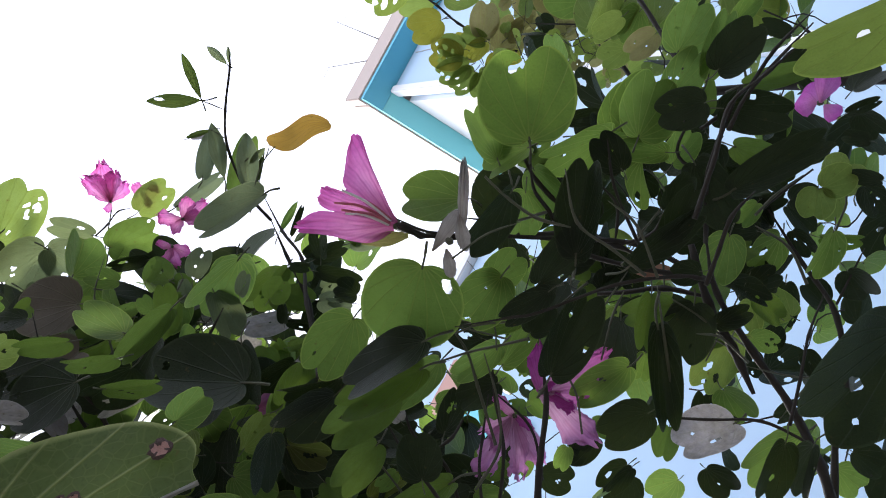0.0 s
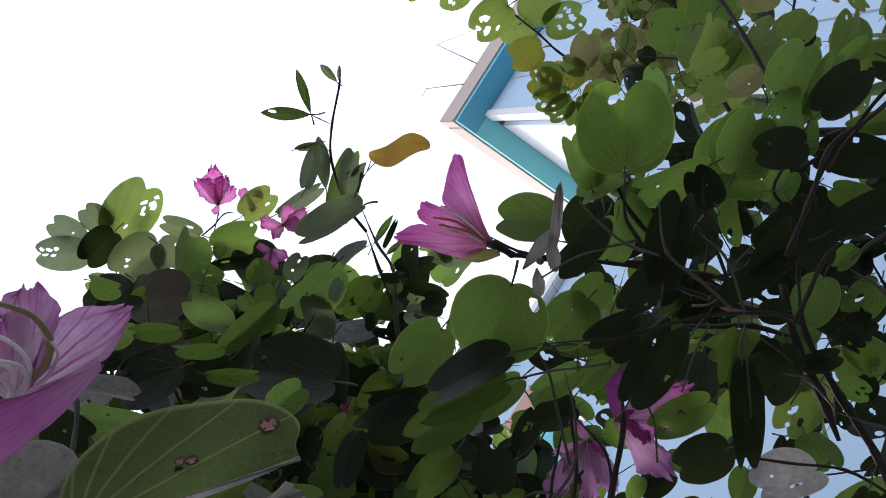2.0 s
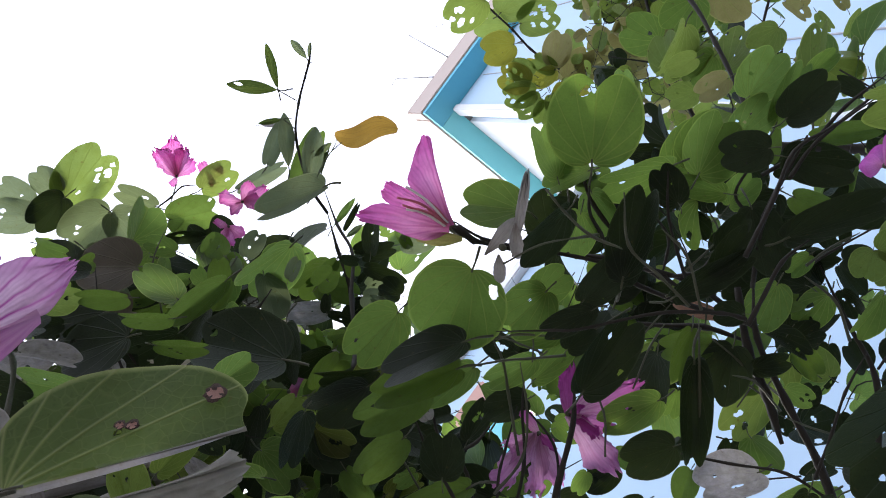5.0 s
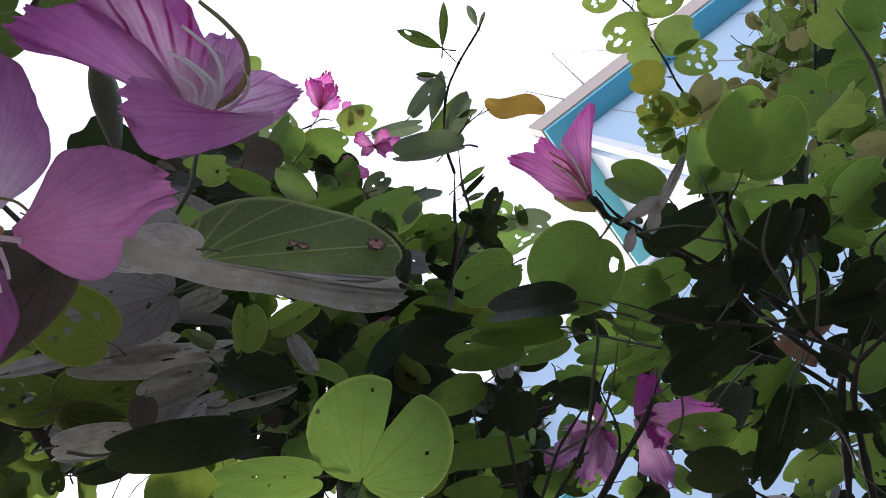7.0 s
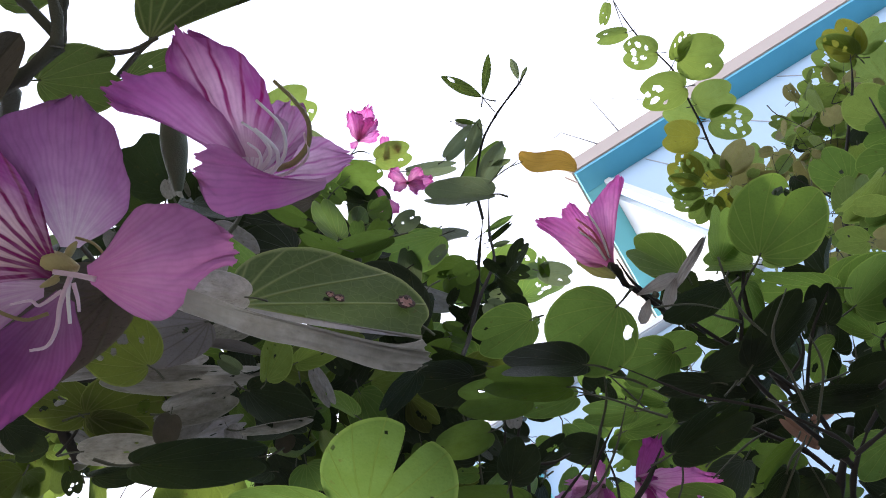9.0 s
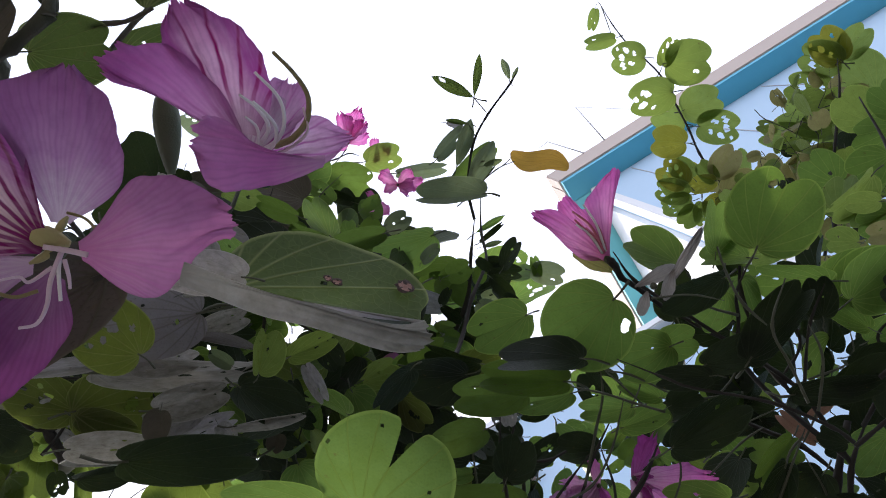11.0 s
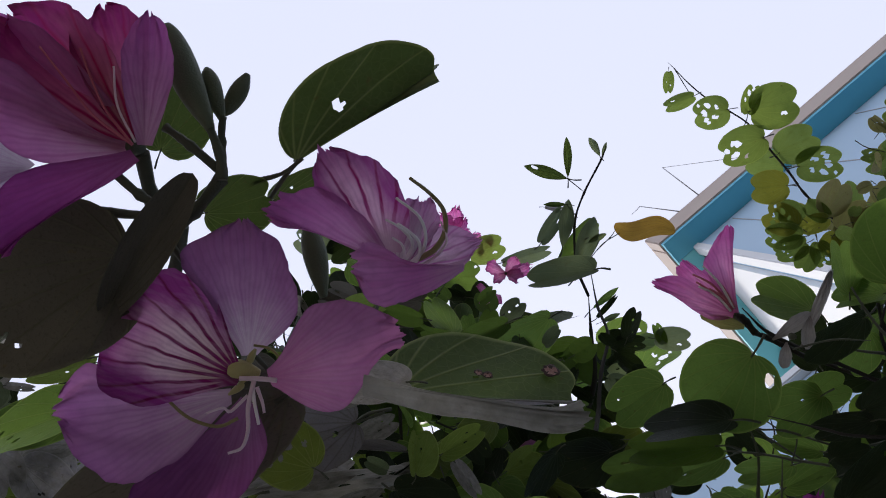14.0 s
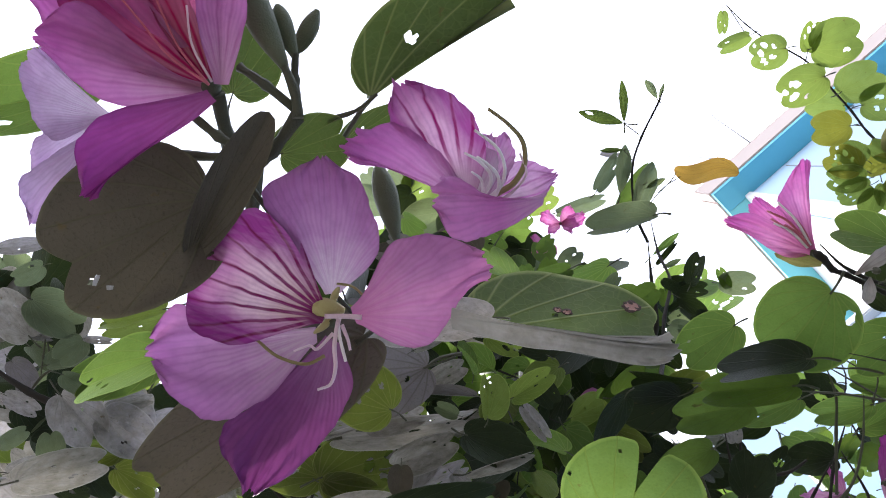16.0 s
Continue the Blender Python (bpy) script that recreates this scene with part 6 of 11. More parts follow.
leaf(tree, -0.4031, -0.1807, 2.097, -171.5, -52.5, -62.8, 0.0555, "yellowgreen", wide=0.57)
leaf(tree, -0.682, -0.254, 2.3454, -176, -7.2, -164.3, 0.0644, "greygreen")
leaf(tree, -0.6147, -0.1825, 2.3519, -171, -31.2, -112.8, 0.0722, "dusty", wide=0.99)
leaf(tree, -0.7365, -0.2492, 2.3381, -162.7, 79.1, -152.6, 0.0467, "dark")
leaf(tree, -0.775, -0.2392, 2.2823, 174.4, -31.1, 130.4, 0.1328, "dusty", wide=0.43)
leaf(tree, -0.6962, -0.1756, 2.341, -169.2, -56.2, -73.9, 0.0596, "yellowgreen", wide=0.77)
leaf(tree, -0.5643, -0.253, 2.2599, -171.9, 38.3, -64.8, 0.038, "dark")
leaf(tree, -0.5325, 0.0173, 2.3056, 174.1, -28.7, 126.4, 0.1036, "yellowgreen", wide=0.64, holes=((0.1, 0.7, 0.09), (-0.1, 0.5, 0.06), (0.15, 0.4, 0.05)))
leaf(tree, -0.5339, 0.0332, 2.3048, 179, -21, 159.4, 0.0551, "yellowgreen", wide=0.98)
leaf(tree, -0.4873, -0.2614, 2.3712, -170.9, -39.1, -85.8, 0.0875, "yellowgreen", wide=0.76)
leaf(tree, -0.5898, 0.0027, 2.3937, -172.7, -26.4, 123.2, 0.12, "yellowgreen", wide=0.68, holes=((0.1, 0.7, 0.08), (-0.1, 0.4, 0.06), (0.15, 0.2, 0.05)))
leaf(tree, -0.5836, 0.051, 2.3809, -163.3, 69.6, 139, 0.0785, "dark", wide=0.69)
leaf(tree, -0.4872, 0.0713, 2.381, -164.4, 67.4, 138.4, 0.0849, "dark", wide=0.42)
leaf(tree, -0.4995, 0.1137, 2.4207, -173.4, 37.9, -93.1, 0.0437, "dark")
leaf(tree, -0.4885, 0.1508, 2.4113, 160.2, -40.6, 41.2, 0.0497, "dark")
leaf(tree, -0.3571, 0.1802, 2.3071, 171.6, -68.6, -59.1, 0.0711, "dark", wide=0.96)
leaf(tree, -0.4461, 0.2027, 2.3478, 173.3, 21.6, -57.4, 0.0976, "dark", wide=0.55)
leaf(tree, -0.6504, 0.0745, 2.4226, -155.3, 73.3, 151.6, 0.0823, "dusty", wide=0.58)
leaf(tree, -0.68, 0.119, 2.4607, -175.3, -23.8, 115.8, 0.0822, "dark", wide=0.49)
leaf(tree, -0.381, 0.1101, 2.3247, 148.9, -60.9, 19.2, 0.0389, "dark")
leaf(tree, -0.3614, 0.1527, 2.3662, 177, 61.7, 94.1, 0.0645, "green", wide=0.84)
leaf(tree, 0.6609, 0.575, 2.8815, 176.5, 21.1, -19.2, 0.0817, "yellowgreen")
leaf(tree, 0.5352, 0.6281, 2.8599, 153.2, 16.8, -18, 0.0746, "green")
leaf(tree, 0.5956, 0.6003, 2.7672, -177, -42.2, -88, 0.0771, "green")
leaf(tree, 0.4863, 0.5973, 2.6579, -172.9, -71.8, -92.8, 0.0711, "yellowgreen")
leaf(tree, 0.6638, 0.5586, 2.7824, 157, 48.5, -19.7, 0.0698, "green")
leaf(tree, 0.4939, 0.6545, 2.6222, -140.2, -52.3, 163.7, 0.0583, "green")
leaf(tree, 0.463, 0.6385, 2.4104, 125.9, 34, 7.9, 0.0478, "green")
leaf(tree, 0.4065, 0.6803, 2.2823, 123.7, 60.8, -48.8, 0.0458, "dark")
leaf(tree, 0.3093, 0.649, 2.1868, -128.1, -61.4, 155.6, 0.0343, "dark")
leaf(tree, 0.3293, 0.6352, 2.1929, -136.4, 71.6, 162.2, 0.0428, "dark", wide=0.79)
leaf(tree, -0.3178, 0.2507, 2.4773, 172.3, -23.9, 103.1, 0.0486, "yellowgreen")
leaf(tree, -0.3139, 0.2235, 2.3778, -174.5, 40.8, -157.9, 0.0551, "green")
leaf(tree, -0.2553, 0.2762, 2.4847, 172.9, -18.7, 107.3, 0.0547, "deepgreen")
leaf(tree, -0.2616, 0.2919, 2.4833, 174, -18.9, 120.2, 0.0648, "dark")
leaf(tree, -0.286, 0.2825, 2.43, -177.3, 30.3, -175.3, 0.051, "dark")
leaf(tree, -0.3525, 0.2069, 2.4238, 172.1, -37, 44.9, 0.051, "dark")
leaf(tree, -0.3004, 0.225, 2.4805, -169.5, -43.9, -100.1, 0.0486, "dark")
leaf(tree, -0.2018, -0.1972, 1.9323, 170.1, -39.2, 73.1, 0.0413, "underside")
leaf(tree, 0.1182, 0.7785, 2.2386, 157.7, -7, 26.7, 0.0386, "dark")
leaf(tree, 0.1573, 0.7431, 2.1996, -140, -56.2, 175.6, 0.0413, "dark")
leaf(tree, 0.239, 0.6822, 2.172, -160.7, -5.5, -143.4, 0.0354, "dark")
leaf(tree, -0.0228, 0.6721, 2.2312, -145, -49, 176, 0.0456, "green")
leaf(tree, -0.1069, 0.6476, 2.1874, -152.5, -32, -178.3, 0.0389, "dark")
leaf(tree, -0.138, 0.6656, 2.2341, 152.8, -59.8, -34.1, 0.0383, "green")
leaf(tree, -0.0556, 0.8129, 2.1685, -148.6, -11.5, -167.9, 0.0383, "green")
leaf(tree, -0.0284, 0.7739, 2.1312, -156, 8.6, -167.5, 0.0354, "dark")
leaf(tree, -0.7156, -0.2953, 2.3424, 170.7, 53.5, 112.8, 0.0648, "greygreen", wide=0.59)
leaf(tree, -0.6661, -0.3211, 2.3497, -171.1, 48, -57.8, 0.052, "dusty", wide=0.92)
leaf(tree, -0.7848, -0.2851, 2.3834, 171.7, 35.8, 100.1, 0.052, "dark")
leaf(tree, -0.6515, -0.1606, 2.3463, 171.7, -41.1, 117.6, 0.0611, "dusty", wide=0.78)
leaf(tree, -0.8103, -0.1948, 2.3771, 142.2, -85.4, 44.9, 0.0766, "dusty", wide=0.92)
leaf(tree, -0.7066, -0.1206, 2.3378, -177.9, -74.7, -20.3, 0.052, "greygreen")
leaf(tree, -0.4505, 0.0796, 2.3142, -166, -58, -98.3, 0.0547, "dusty", wide=0.99)
leaf(tree, -0.4324, 0.0808, 2.3166, 174.8, 70.1, 147.8, 0.0532, "dark", wide=0.68)
leaf(tree, -0.4675, 0.1412, 2.3604, -179.7, -69.5, -15.2, 0.0458, "dark")
leaf(tree, -0.4321, 0.1918, 2.3634, -174.5, 4.5, -59.3, 0.0432, "dark")
leaf(tree, -0.5559, -0.0684, 2.4149, -129.2, 69.9, -123.2, 0.0555, "yellowgreen", wide=0.97)
leaf(tree, -0.6487, -0.0142, 2.4467, -164.8, -14.6, 169.5, 0.063, "dark", wide=0.91)
leaf(tree, -0.4259, 0.0529, 2.3376, 148.3, -68.1, -1.8, 0.0442, "dusty", wide=0.69)
leaf(tree, -0.5107, 0.0497, 2.3855, -167.4, -20.8, 146.3, 0.0612, "dark", wide=0.74)
leaf(tree, -0.3871, 0.0563, 2.3389, -174.1, -32.4, 117.1, 0.056, "dark", wide=0.61)
leaf(tree, -0.3667, 0.1308, 2.3719, 179.5, 33.7, -76.6, 0.052, "dusty", wide=0.69)
leaf(tree, -0.3713, 0.2118, 2.4534, -165.8, -54.8, -120.7, 0.0645, "dark", wide=0.78)
leaf(tree, -0.2767, 0.2841, 2.4912, -178.5, -67.2, -81.6, 0.0547, "yellowgreen", wide=0.97)
leaf(tree, -0.2807, 0.3204, 2.4811, -174.9, 14.6, -94.8, 0.0593, "dark")
leaf(tree, -0.332, 0.2333, 2.5017, -170, -49.8, -109.7, 0.0547, "dark")
leaf(tree, -0.3084, 0.0019, 2.8737, -160.1, -28.7, -177.8, 0.0607, "green")
leaf(tree, -0.6034, -0.0126, 2.294, -172.5, -6.2, 141.5, 0.0501, "dark")
leaf(tree, -0.2917, -0.1018, 2.6861, -156.9, -30.9, 157.9, 0.0433, "green", wide=0.98)
leaf(tree, -0.2492, 0.021, 2.6414, 157.8, -38.1, -17.3, 0.0801, "umber")
leaf(tree, -0.2352, 0.0752, 2.5154, 142.7, -55.8, 36.2, 0.0581, "green", wide=0.99)
leaf(tree, -0.2382, 0.0215, 2.4285, 159.9, 31.3, -43.1, 0.055, "deepgreen", wide=0.56)
leaf(tree, -0.2122, 0.0623, 2.3285, 160.8, 30, -45.3, 0.0499, "deepgreen", wide=0.49)
leaf(tree, -0.1674, 0.0991, 2.4002, 172.1, -11.2, -66.7, 0.0718, "deepgreen", wide=0.39, fold=12)
leaf(tree, -0.2949, -0.0546, 2.4562, -165.6, -36.3, 115.5, 0.049, "yellowgreen")
leaf(tree, -0.2794, 0.0115, 2.4854, 161.4, -48.7, -39.6, 0.0693, "dark")
leaf(tree, -0.2744, 0.0432, 2.4207, 158.3, -52.4, -33.1, 0.0734, "dark")
leaf(tree, -0.2352, 0.0615, 2.3076, -159.3, -27.2, 145.8, 0.0489, "deepgreen", wide=0.46)
leaf(tree, -0.3071, -0.0394, 2.3443, -135.4, 62.6, -159.1, 0.0587, "dusty", wide=0.51)
leaf(tree, -0.3246, -0.0726, 2.4096, -146.3, 60, 172.7, 0.0581, "dark", wide=0.69)
leaf(tree, -0.2651, 0.0263, 2.214, 160.2, 23.4, -33.9, 0.0592, "green", wide=0.86)
leaf(tree, -0.3008, -0.0478, 2.241, -159.9, -7, 179.8, 0.0407, "dark")
leaf(tree, -0.358, 0.0153, 2.5905, -169.2, 49.7, 117.8, 0.0816, "umber")
leaf(tree, -0.2697, 0.097, 2.5075, 169.9, 18.8, -66, 0.0683, "dark")
leaf(tree, -0.1973, 0.1786, 2.3182, 148.5, -52.4, 3.9, 0.0913, "dark")
leaf(tree, -0.3446, -0.0896, 2.5754, -161.4, -32.6, 129.6, 0.0563, "umber")
leaf(tree, -0.3533, -0.0545, 2.403, -163.8, -31.8, 123.3, 0.0613, "dusty", wide=0.65)
leaf(tree, 0.3724, 0.6173, 2.3582, 69.6, 82.3, -46.5, 0.1174, "yellowgreen", wide=0.43)
leaf(tree, 0.4623, 0.6357, 2.6138, 174.4, 82.3, 77.8, 0.0797, "yellowgreen", wide=0.96)
leaf(tree, 0.6637, 0.6462, 2.8164, -156.4, -36, 163.6, 0.0914, "brownish")
leaf(tree, 0.4491, 0.6131, 2.7275, 143.9, 68.7, 11.6, 0.0698, "yellowgreen")
leaf(tree, 0.6781, 0.5976, 2.8326, 170.8, 23, -72.3, 0.0857, "green")
leaf(tree, 0.611, 0.5703, 2.6323, -159.6, 41.5, 151.8, 0.0912, "yellowgreen", wide=0.84)
leaf(tree, 0.6528, 0.6639, 2.705, -169.1, -18.4, 114.2, 0.0751, "green")
leaf(tree, 0.4693, 0.6089, 2.6228, 173.1, 1.2, -73.9, 0.0556, "green")
leaf(tree, 0.4417, 0.6656, 2.7098, 164.3, -31.8, -42.1, 0.0503, "yellowgreen")
leaf(tree, 0.5134, 0.6126, 2.5147, 142.3, -25.7, -74.4, 0.0483, "yellowgreen")
leaf(tree, 0.0046, 0.1667, 2.7627, -171.2, 7.5, 111.4, 0.034, "greygreen", wide=0.33, lance=True, fold=12)
leaf(tree, -0.0791, 0.2635, 2.7087, -171, 13.9, 112.4, 0.0337, "greygreen", wide=0.28, lance=True, fold=12)
leaf(tree, -0.409, 0.2078, 2.3659, -149.1, -8.2, -115.4, 0.0221, "umber")
leaf(tree, -0.5451, 0.0302, 2.3035, 176.8, -13, -76.5, 0.0379, "yellowgreen")
leaf(tree, -0.2514, -0.0091, 2.0491, 160.5, -52.9, -23.2, 0.0597, "dusty")
leaf(tree, -0.396, -0.09, 2.4022, -176.7, 47.2, -80.4, 0.0573, "dark")
leaf(tree, -0.3896, -0.0465, 2.4412, 168.4, 29.9, -50.8, 0.0612, "yellowgreen", wide=0.88)
leaf(tree, -0.3966, -0.0987, 2.3522, -124.9, 66.8, -114.5, 0.0649, "umber", wide=0.98)
leaf(tree, -0.2512, 0.1483, 2.3078, -168.4, -54.5, -84.5, 0.0449, "yellowgreen")

# ---- leaves against the sky ----
leaf(tree, -0.3086, -0.1377, 3.154, 170.9, -2.9, 97.2, 0.1237, "yellowgreen", wide=0.78, holes=((0.2, 0.55, 0.06), (0.12, 0.68, 0.05), (0.3, 0.72, 0.07), (0.28, 0.86, 0.04), (0.1, 0.2, 0.03)))
leaf(tree, -0.3023, -0.1563, 3.1537, -177.7, -11.7, 18.5, 0.0581, "greygreen", wide=0.9)
leaf(tree, -0.2949, -0.1478, 3.166, 177.3, -10.7, 42.1, 0.0454, "dark", wide=0.5)
leaf(tree, -0.3417, -0.1849, 3.143, -174.9, -12.9, 9.1, 0.0665, "greygreen", wide=0.75)
leaf(tree, -0.3554, -0.1639, 3.1215, -167.9, -8.9, -27.8, 0.0882, "greygreen", wide=0.72, holes=((0.15, 0.6, 0.06), (0.12, 0.74, 0.06), (0.14, 0.88, 0.055), (-0.06, 0.66, 0.05), (-0.04, 0.82, 0.05)))
leaf(tree, -0.2997, -0.1392, 3.125, -167, 0.7, -71.6, 0.0781, "dark", wide=0.8)
leaf(tree, -0.2837, -0.0589, 3.1219, -168.4, -3.3, -63.7, 0.0991, "greygreen", wide=0.85, holes=((0.1, 0.62, 0.05), (0.0, 0.72, 0.04)))
leaf(tree, -0.2822, -0.0539, 3.1121, -176.6, 10.2, -163.4, 0.0931, "greygreen", wide=0.8, holes=((-0.28, 0.3, 0.07), (0.3, 0.55, 0.06)))
leaf(tree, -0.3932, -0.0736, 3.077, -176.7, -14.5, -0.4, 0.0655, "green", wide=0.7)
leaf(tree, -0.2371, 0.0061, 3.1501, -178.8, -8.5, -4.9, 0.0787, "greygreen", wide=0.5, holes=((0.2, 0.3, 0.07),))
leaf(tree, -0.2402, 0.0409, 3.098, 177.4, 8, 137.4, 0.0924, "deepgreen", wide=0.78)
leaf(tree, -0.2293, 0.1077, 3.0449, -177.9, -9.9, -33.9, 0.0709, "dark", wide=0.34, holes=((0.2, 0.6, 0.1),))
leaf(tree, -0.1587, 0.0636, 3.1175, 177.5, 5.2, 114.7, 0.0762, "yellowgreen", wide=0.75, holes=((0.22, 0.66, 0.06),))
leaf(tree, -0.1194, 0.1187, 3.0566, -179, -13.1, 121.8, 0.1017, "greygreen", wide=0.3)
leaf(tree, -0.3592, -0.0591, 3.0755, -175.9, 13.1, -162.8, 0.0852, "greygreen", wide=0.7, holes=((0.12, 0.6, 0.11), (-0.18, 0.7, 0.1), (0.02, 0.84, 0.07), (-0.3, 0.45, 0.06)))
leaf(tree, -0.3339, -0.0004, 3.0816, -166.6, -1.8, -85, 0.0632, "dark", wide=0.8)
leaf(tree, -0.3025, 0.046, 3.0358, -175.5, 11.4, -177.2, 0.0734, "deepgreen", wide=0.5, holes=((0.22, 0.66, 0.06),))
leaf(tree, -0.2912, 0.1103, 3.0338, -172, -9.7, -61.5, 0.0367, "green", wide=0.8)
leaf(tree, -0.0446, 0.1205, 2.8593, 178.5, 5.7, 77.9, 0.0732, "greygreen", wide=0.38, holes=((0.22, 0.66, 0.06),))
leaf(tree, -0.048, 0.1758, 2.8418, 178.8, 8.3, 80.9, 0.0985, "deepgreen", wide=0.38, holes=((0.22, 0.66, 0.06),))
leaf(tree, -0.0481, 0.2054, 2.8369, 177.9, 9.5, 78.8, 0.082, "dark", wide=0.10)
leaf(tree, -0.074, 0.2791, 2.8101, 177.5, 13.4, 88.2, 0.0511, "dark", wide=0.2)
leaf(tree, 0.0072, 0.0834, 2.8634, -175.1, 2.3, 144.9, 0.0404, "dusty", wide=0.24)
leaf(tree, -0.0908, 0.2899, 2.7236, -173, 14.3, 129.8, 0.0321, "dark", wide=0.6, holes=((0.22, 0.66, 0.06),))
leaf(tree, -0.0928, 0.3056, 2.7191, -171.2, 14.5, 133.3, 0.0539, "dark", wide=0.5, holes=((0.22, 0.66, 0.06),))
leaf(tree, -0.1191, 0.2735, 2.7253, -176.1, -15, -79.2, 0.0452, "deepgreen", wide=0.5, holes=((0.22, 0.66, 0.06),))
leaf(tree, -0.0984, 0.2889, 2.619, -163.5, 7.5, 171.9, 0.0436, "dark", wide=0.5, holes=((0.22, 0.66, 0.06),))
leaf(tree, -0.1236, 0.3287, 2.6039, -179.7, 19.6, 107.3, 0.0342, "dark", wide=0.6, holes=((0.22, 0.66, 0.06),))
leaf(tree, -0.0425, 0.3167, 2.6141, -166.4, 13.1, 140.7, 0.0499, "greygreen", wide=0.7, holes=((0.22, 0.66, 0.06),))
leaf(tree, -0.0406, 0.3291, 2.6101, 163.1, 5.6, 23, 0.0326, "green", wide=0.5, holes=((0.22, 0.66, 0.06),))
twig(tree, [(-0.346, 0.059, 3.087), (-0.303, 0.053, 3.097), (-0.267, 0.046, 3.104), (-0.242, 0.041, 3.108)], 0.0012, 0.0014)
twig(tree, [(-0.403, -0.052, 3.116), (-0.371, -0.099, 3.123), (-0.303, -0.141, 3.134)], 0.0012, 0.0014)
twig(tree, [(-0.354, 0.04, 3.097), (-0.328, 0.012, 3.103), (-0.316, -0.004, 3.106)], 0.001, 0.0012)
twig(tree, [(-0.163, 0.051, 3.158), (-0.179, 0.031, 3.157), (-0.207, 0.022, 3.154), (-0.237, 0.011, 3.15)], 0.0012, 0.0018)
twig(tree, [(-0.033, 0.2, 2.726), (-0.067, 0.236, 2.67), (-0.091, 0.262, 2.615), (-0.135, 0.276, 2.558), (-0.179, 0.292, 2.497), (-0.201, 0.292, 2.443)], 0.0018, 0.0032)
twig(tree, [(-0.005, 0.169, 2.672), (0.014, 0.169, 2.671), (0.041, 0.176, 2.669)], 0.0007, 0.0007)
# ---- low dusty leaves ----
leaf(tree, -0.2984, 0.0153, 2.1142, -163, -14.2, -59.1, 0.0813, "taupe", wide=0.72, holes=((-0.08, 0.22, 0.035), (0.2, 0.5, 0.02)), fine=True)
leaf(tree, -0.3079, 0.0035, 2.0042, -176.7, -24, -13.5, 0.0462, "ochre", wide=0.95, holes=((0.1, 0.55, 0.1), (-0.12, 0.5, 0.05), (0.26, 0.3, 0.05), (-0.3, 0.6, 0.05)), fine=True)
leaf(tree, -0.4295, 0.0077, 2.1905, 168.7, 1, 134.3, 0.1359, "dusty", wide=0.2, holes=((0.1, 0.55, 0.035), (-0.2, 0.7, 0.03), (0.05, 0.8, 0.025)))
leaf(tree, -0.4019, 0.0245, 2.1911, 164.1, 17.4, 120.4, 0.057, "dusty", wide=0.42, holes=((0.1, 0.55, 0.035), (-0.2, 0.7, 0.03), (0.05, 0.8, 0.025)))
leaf(tree, -0.4647, -0.0276, 2.1734, 154.7, 35, 111.3, 0.0845, "dusty", wide=0.18, holes=((0.1, 0.55, 0.035), (-0.2, 0.7, 0.03), (0.05, 0.8, 0.025)))
leaf(tree, -0.4894, 0.0256, 2.2254, 159.8, 19, 118.1, 0.0773, "ochre", wide=0.85, holes=((0.05, 0.66, 0.09), (-0.3, 0.5, 0.05), (0.28, 0.8, 0.06)), fine=True)
leaf(tree, -0.4936, 0.0256, 2.2345, -168.1, -27.9, -29.6, 0.0611, "ochre", wide=0.75, holes=((0.05, 0.45, 0.1), (-0.2, 0.62, 0.06), (0.25, 0.6, 0.05), (0.1, 0.8, 0.05)), fine=True)
leaf(tree, -0.49, 0.0324, 2.2244, 171, 27.7, 147, 0.054, "ochre", wide=0.5, holes=((0.1, 0.55, 0.035), (-0.2, 0.7, 0.03), (0.05, 0.8, 0.025)))
leaf(tree, -0.3951, 0.065, 2.1556, -153.3, 7.1, -123.9, 0.0264, "umber", wide=0.85)
leaf(tree, -0.413, 0.0669, 2.1916, 163.4, 3.4, 115.7, 0.0644, "dusty", wide=0.5, holes=((0.1, 0.55, 0.035), (-0.2, 0.7, 0.03), (0.05, 0.8, 0.025)))
leaf(tree, -0.4211, 0.0891, 2.195, 156.3, 10.4, 89, 0.0474, "dusty", wide=0.55, holes=((0.1, 0.55, 0.035), (-0.2, 0.7, 0.03), (0.05, 0.8, 0.025)))
leaf(tree, -0.4374, 0.0977, 2.1967, 158.7, 33.5, 102.3, 0.0719, "dusty", wide=0.3, holes=((0.1, 0.55, 0.035), (-0.2, 0.7, 0.03), (0.05, 0.8, 0.025)))
leaf(tree, -0.3862, 0.1174, 2.2048, -166.5, 22.5, -178.2, 0.0211, "dusty", wide=0.8)
leaf(tree, -0.3467, 0.0996, 2.2023, -173.2, 37.5, 160.6, 0.0677, "dark", wide=0.62)
leaf(tree, -0.3654, 0.1214, 2.1792, 170.2, -2.6, 121.4, 0.0643, "dusty", wide=0.16)
leaf(tree, -0.2985, 0.0854, 2.1249, 157, -31.4, 60.5, 0.0371, "yellowgreen", wide=0.95, holes=((0.1, 0.55, 0.035), (-0.2, 0.7, 0.03), (0.05, 0.8, 0.025)), fold=35, fine=True)
leaf(tree, -0.2771, 0.0957, 2.1507, 169.5, 15.4, 103.1, 0.0431, "yellowgreen", wide=0.5, holes=((0.1, 0.55, 0.035), (-0.2, 0.7, 0.03), (0.05, 0.8, 0.025)))
leaf(tree, -0.301, 0.0709, 2.159, -171.9, -49.4, -43.3, 0.0496, "taupe", wide=0.2)
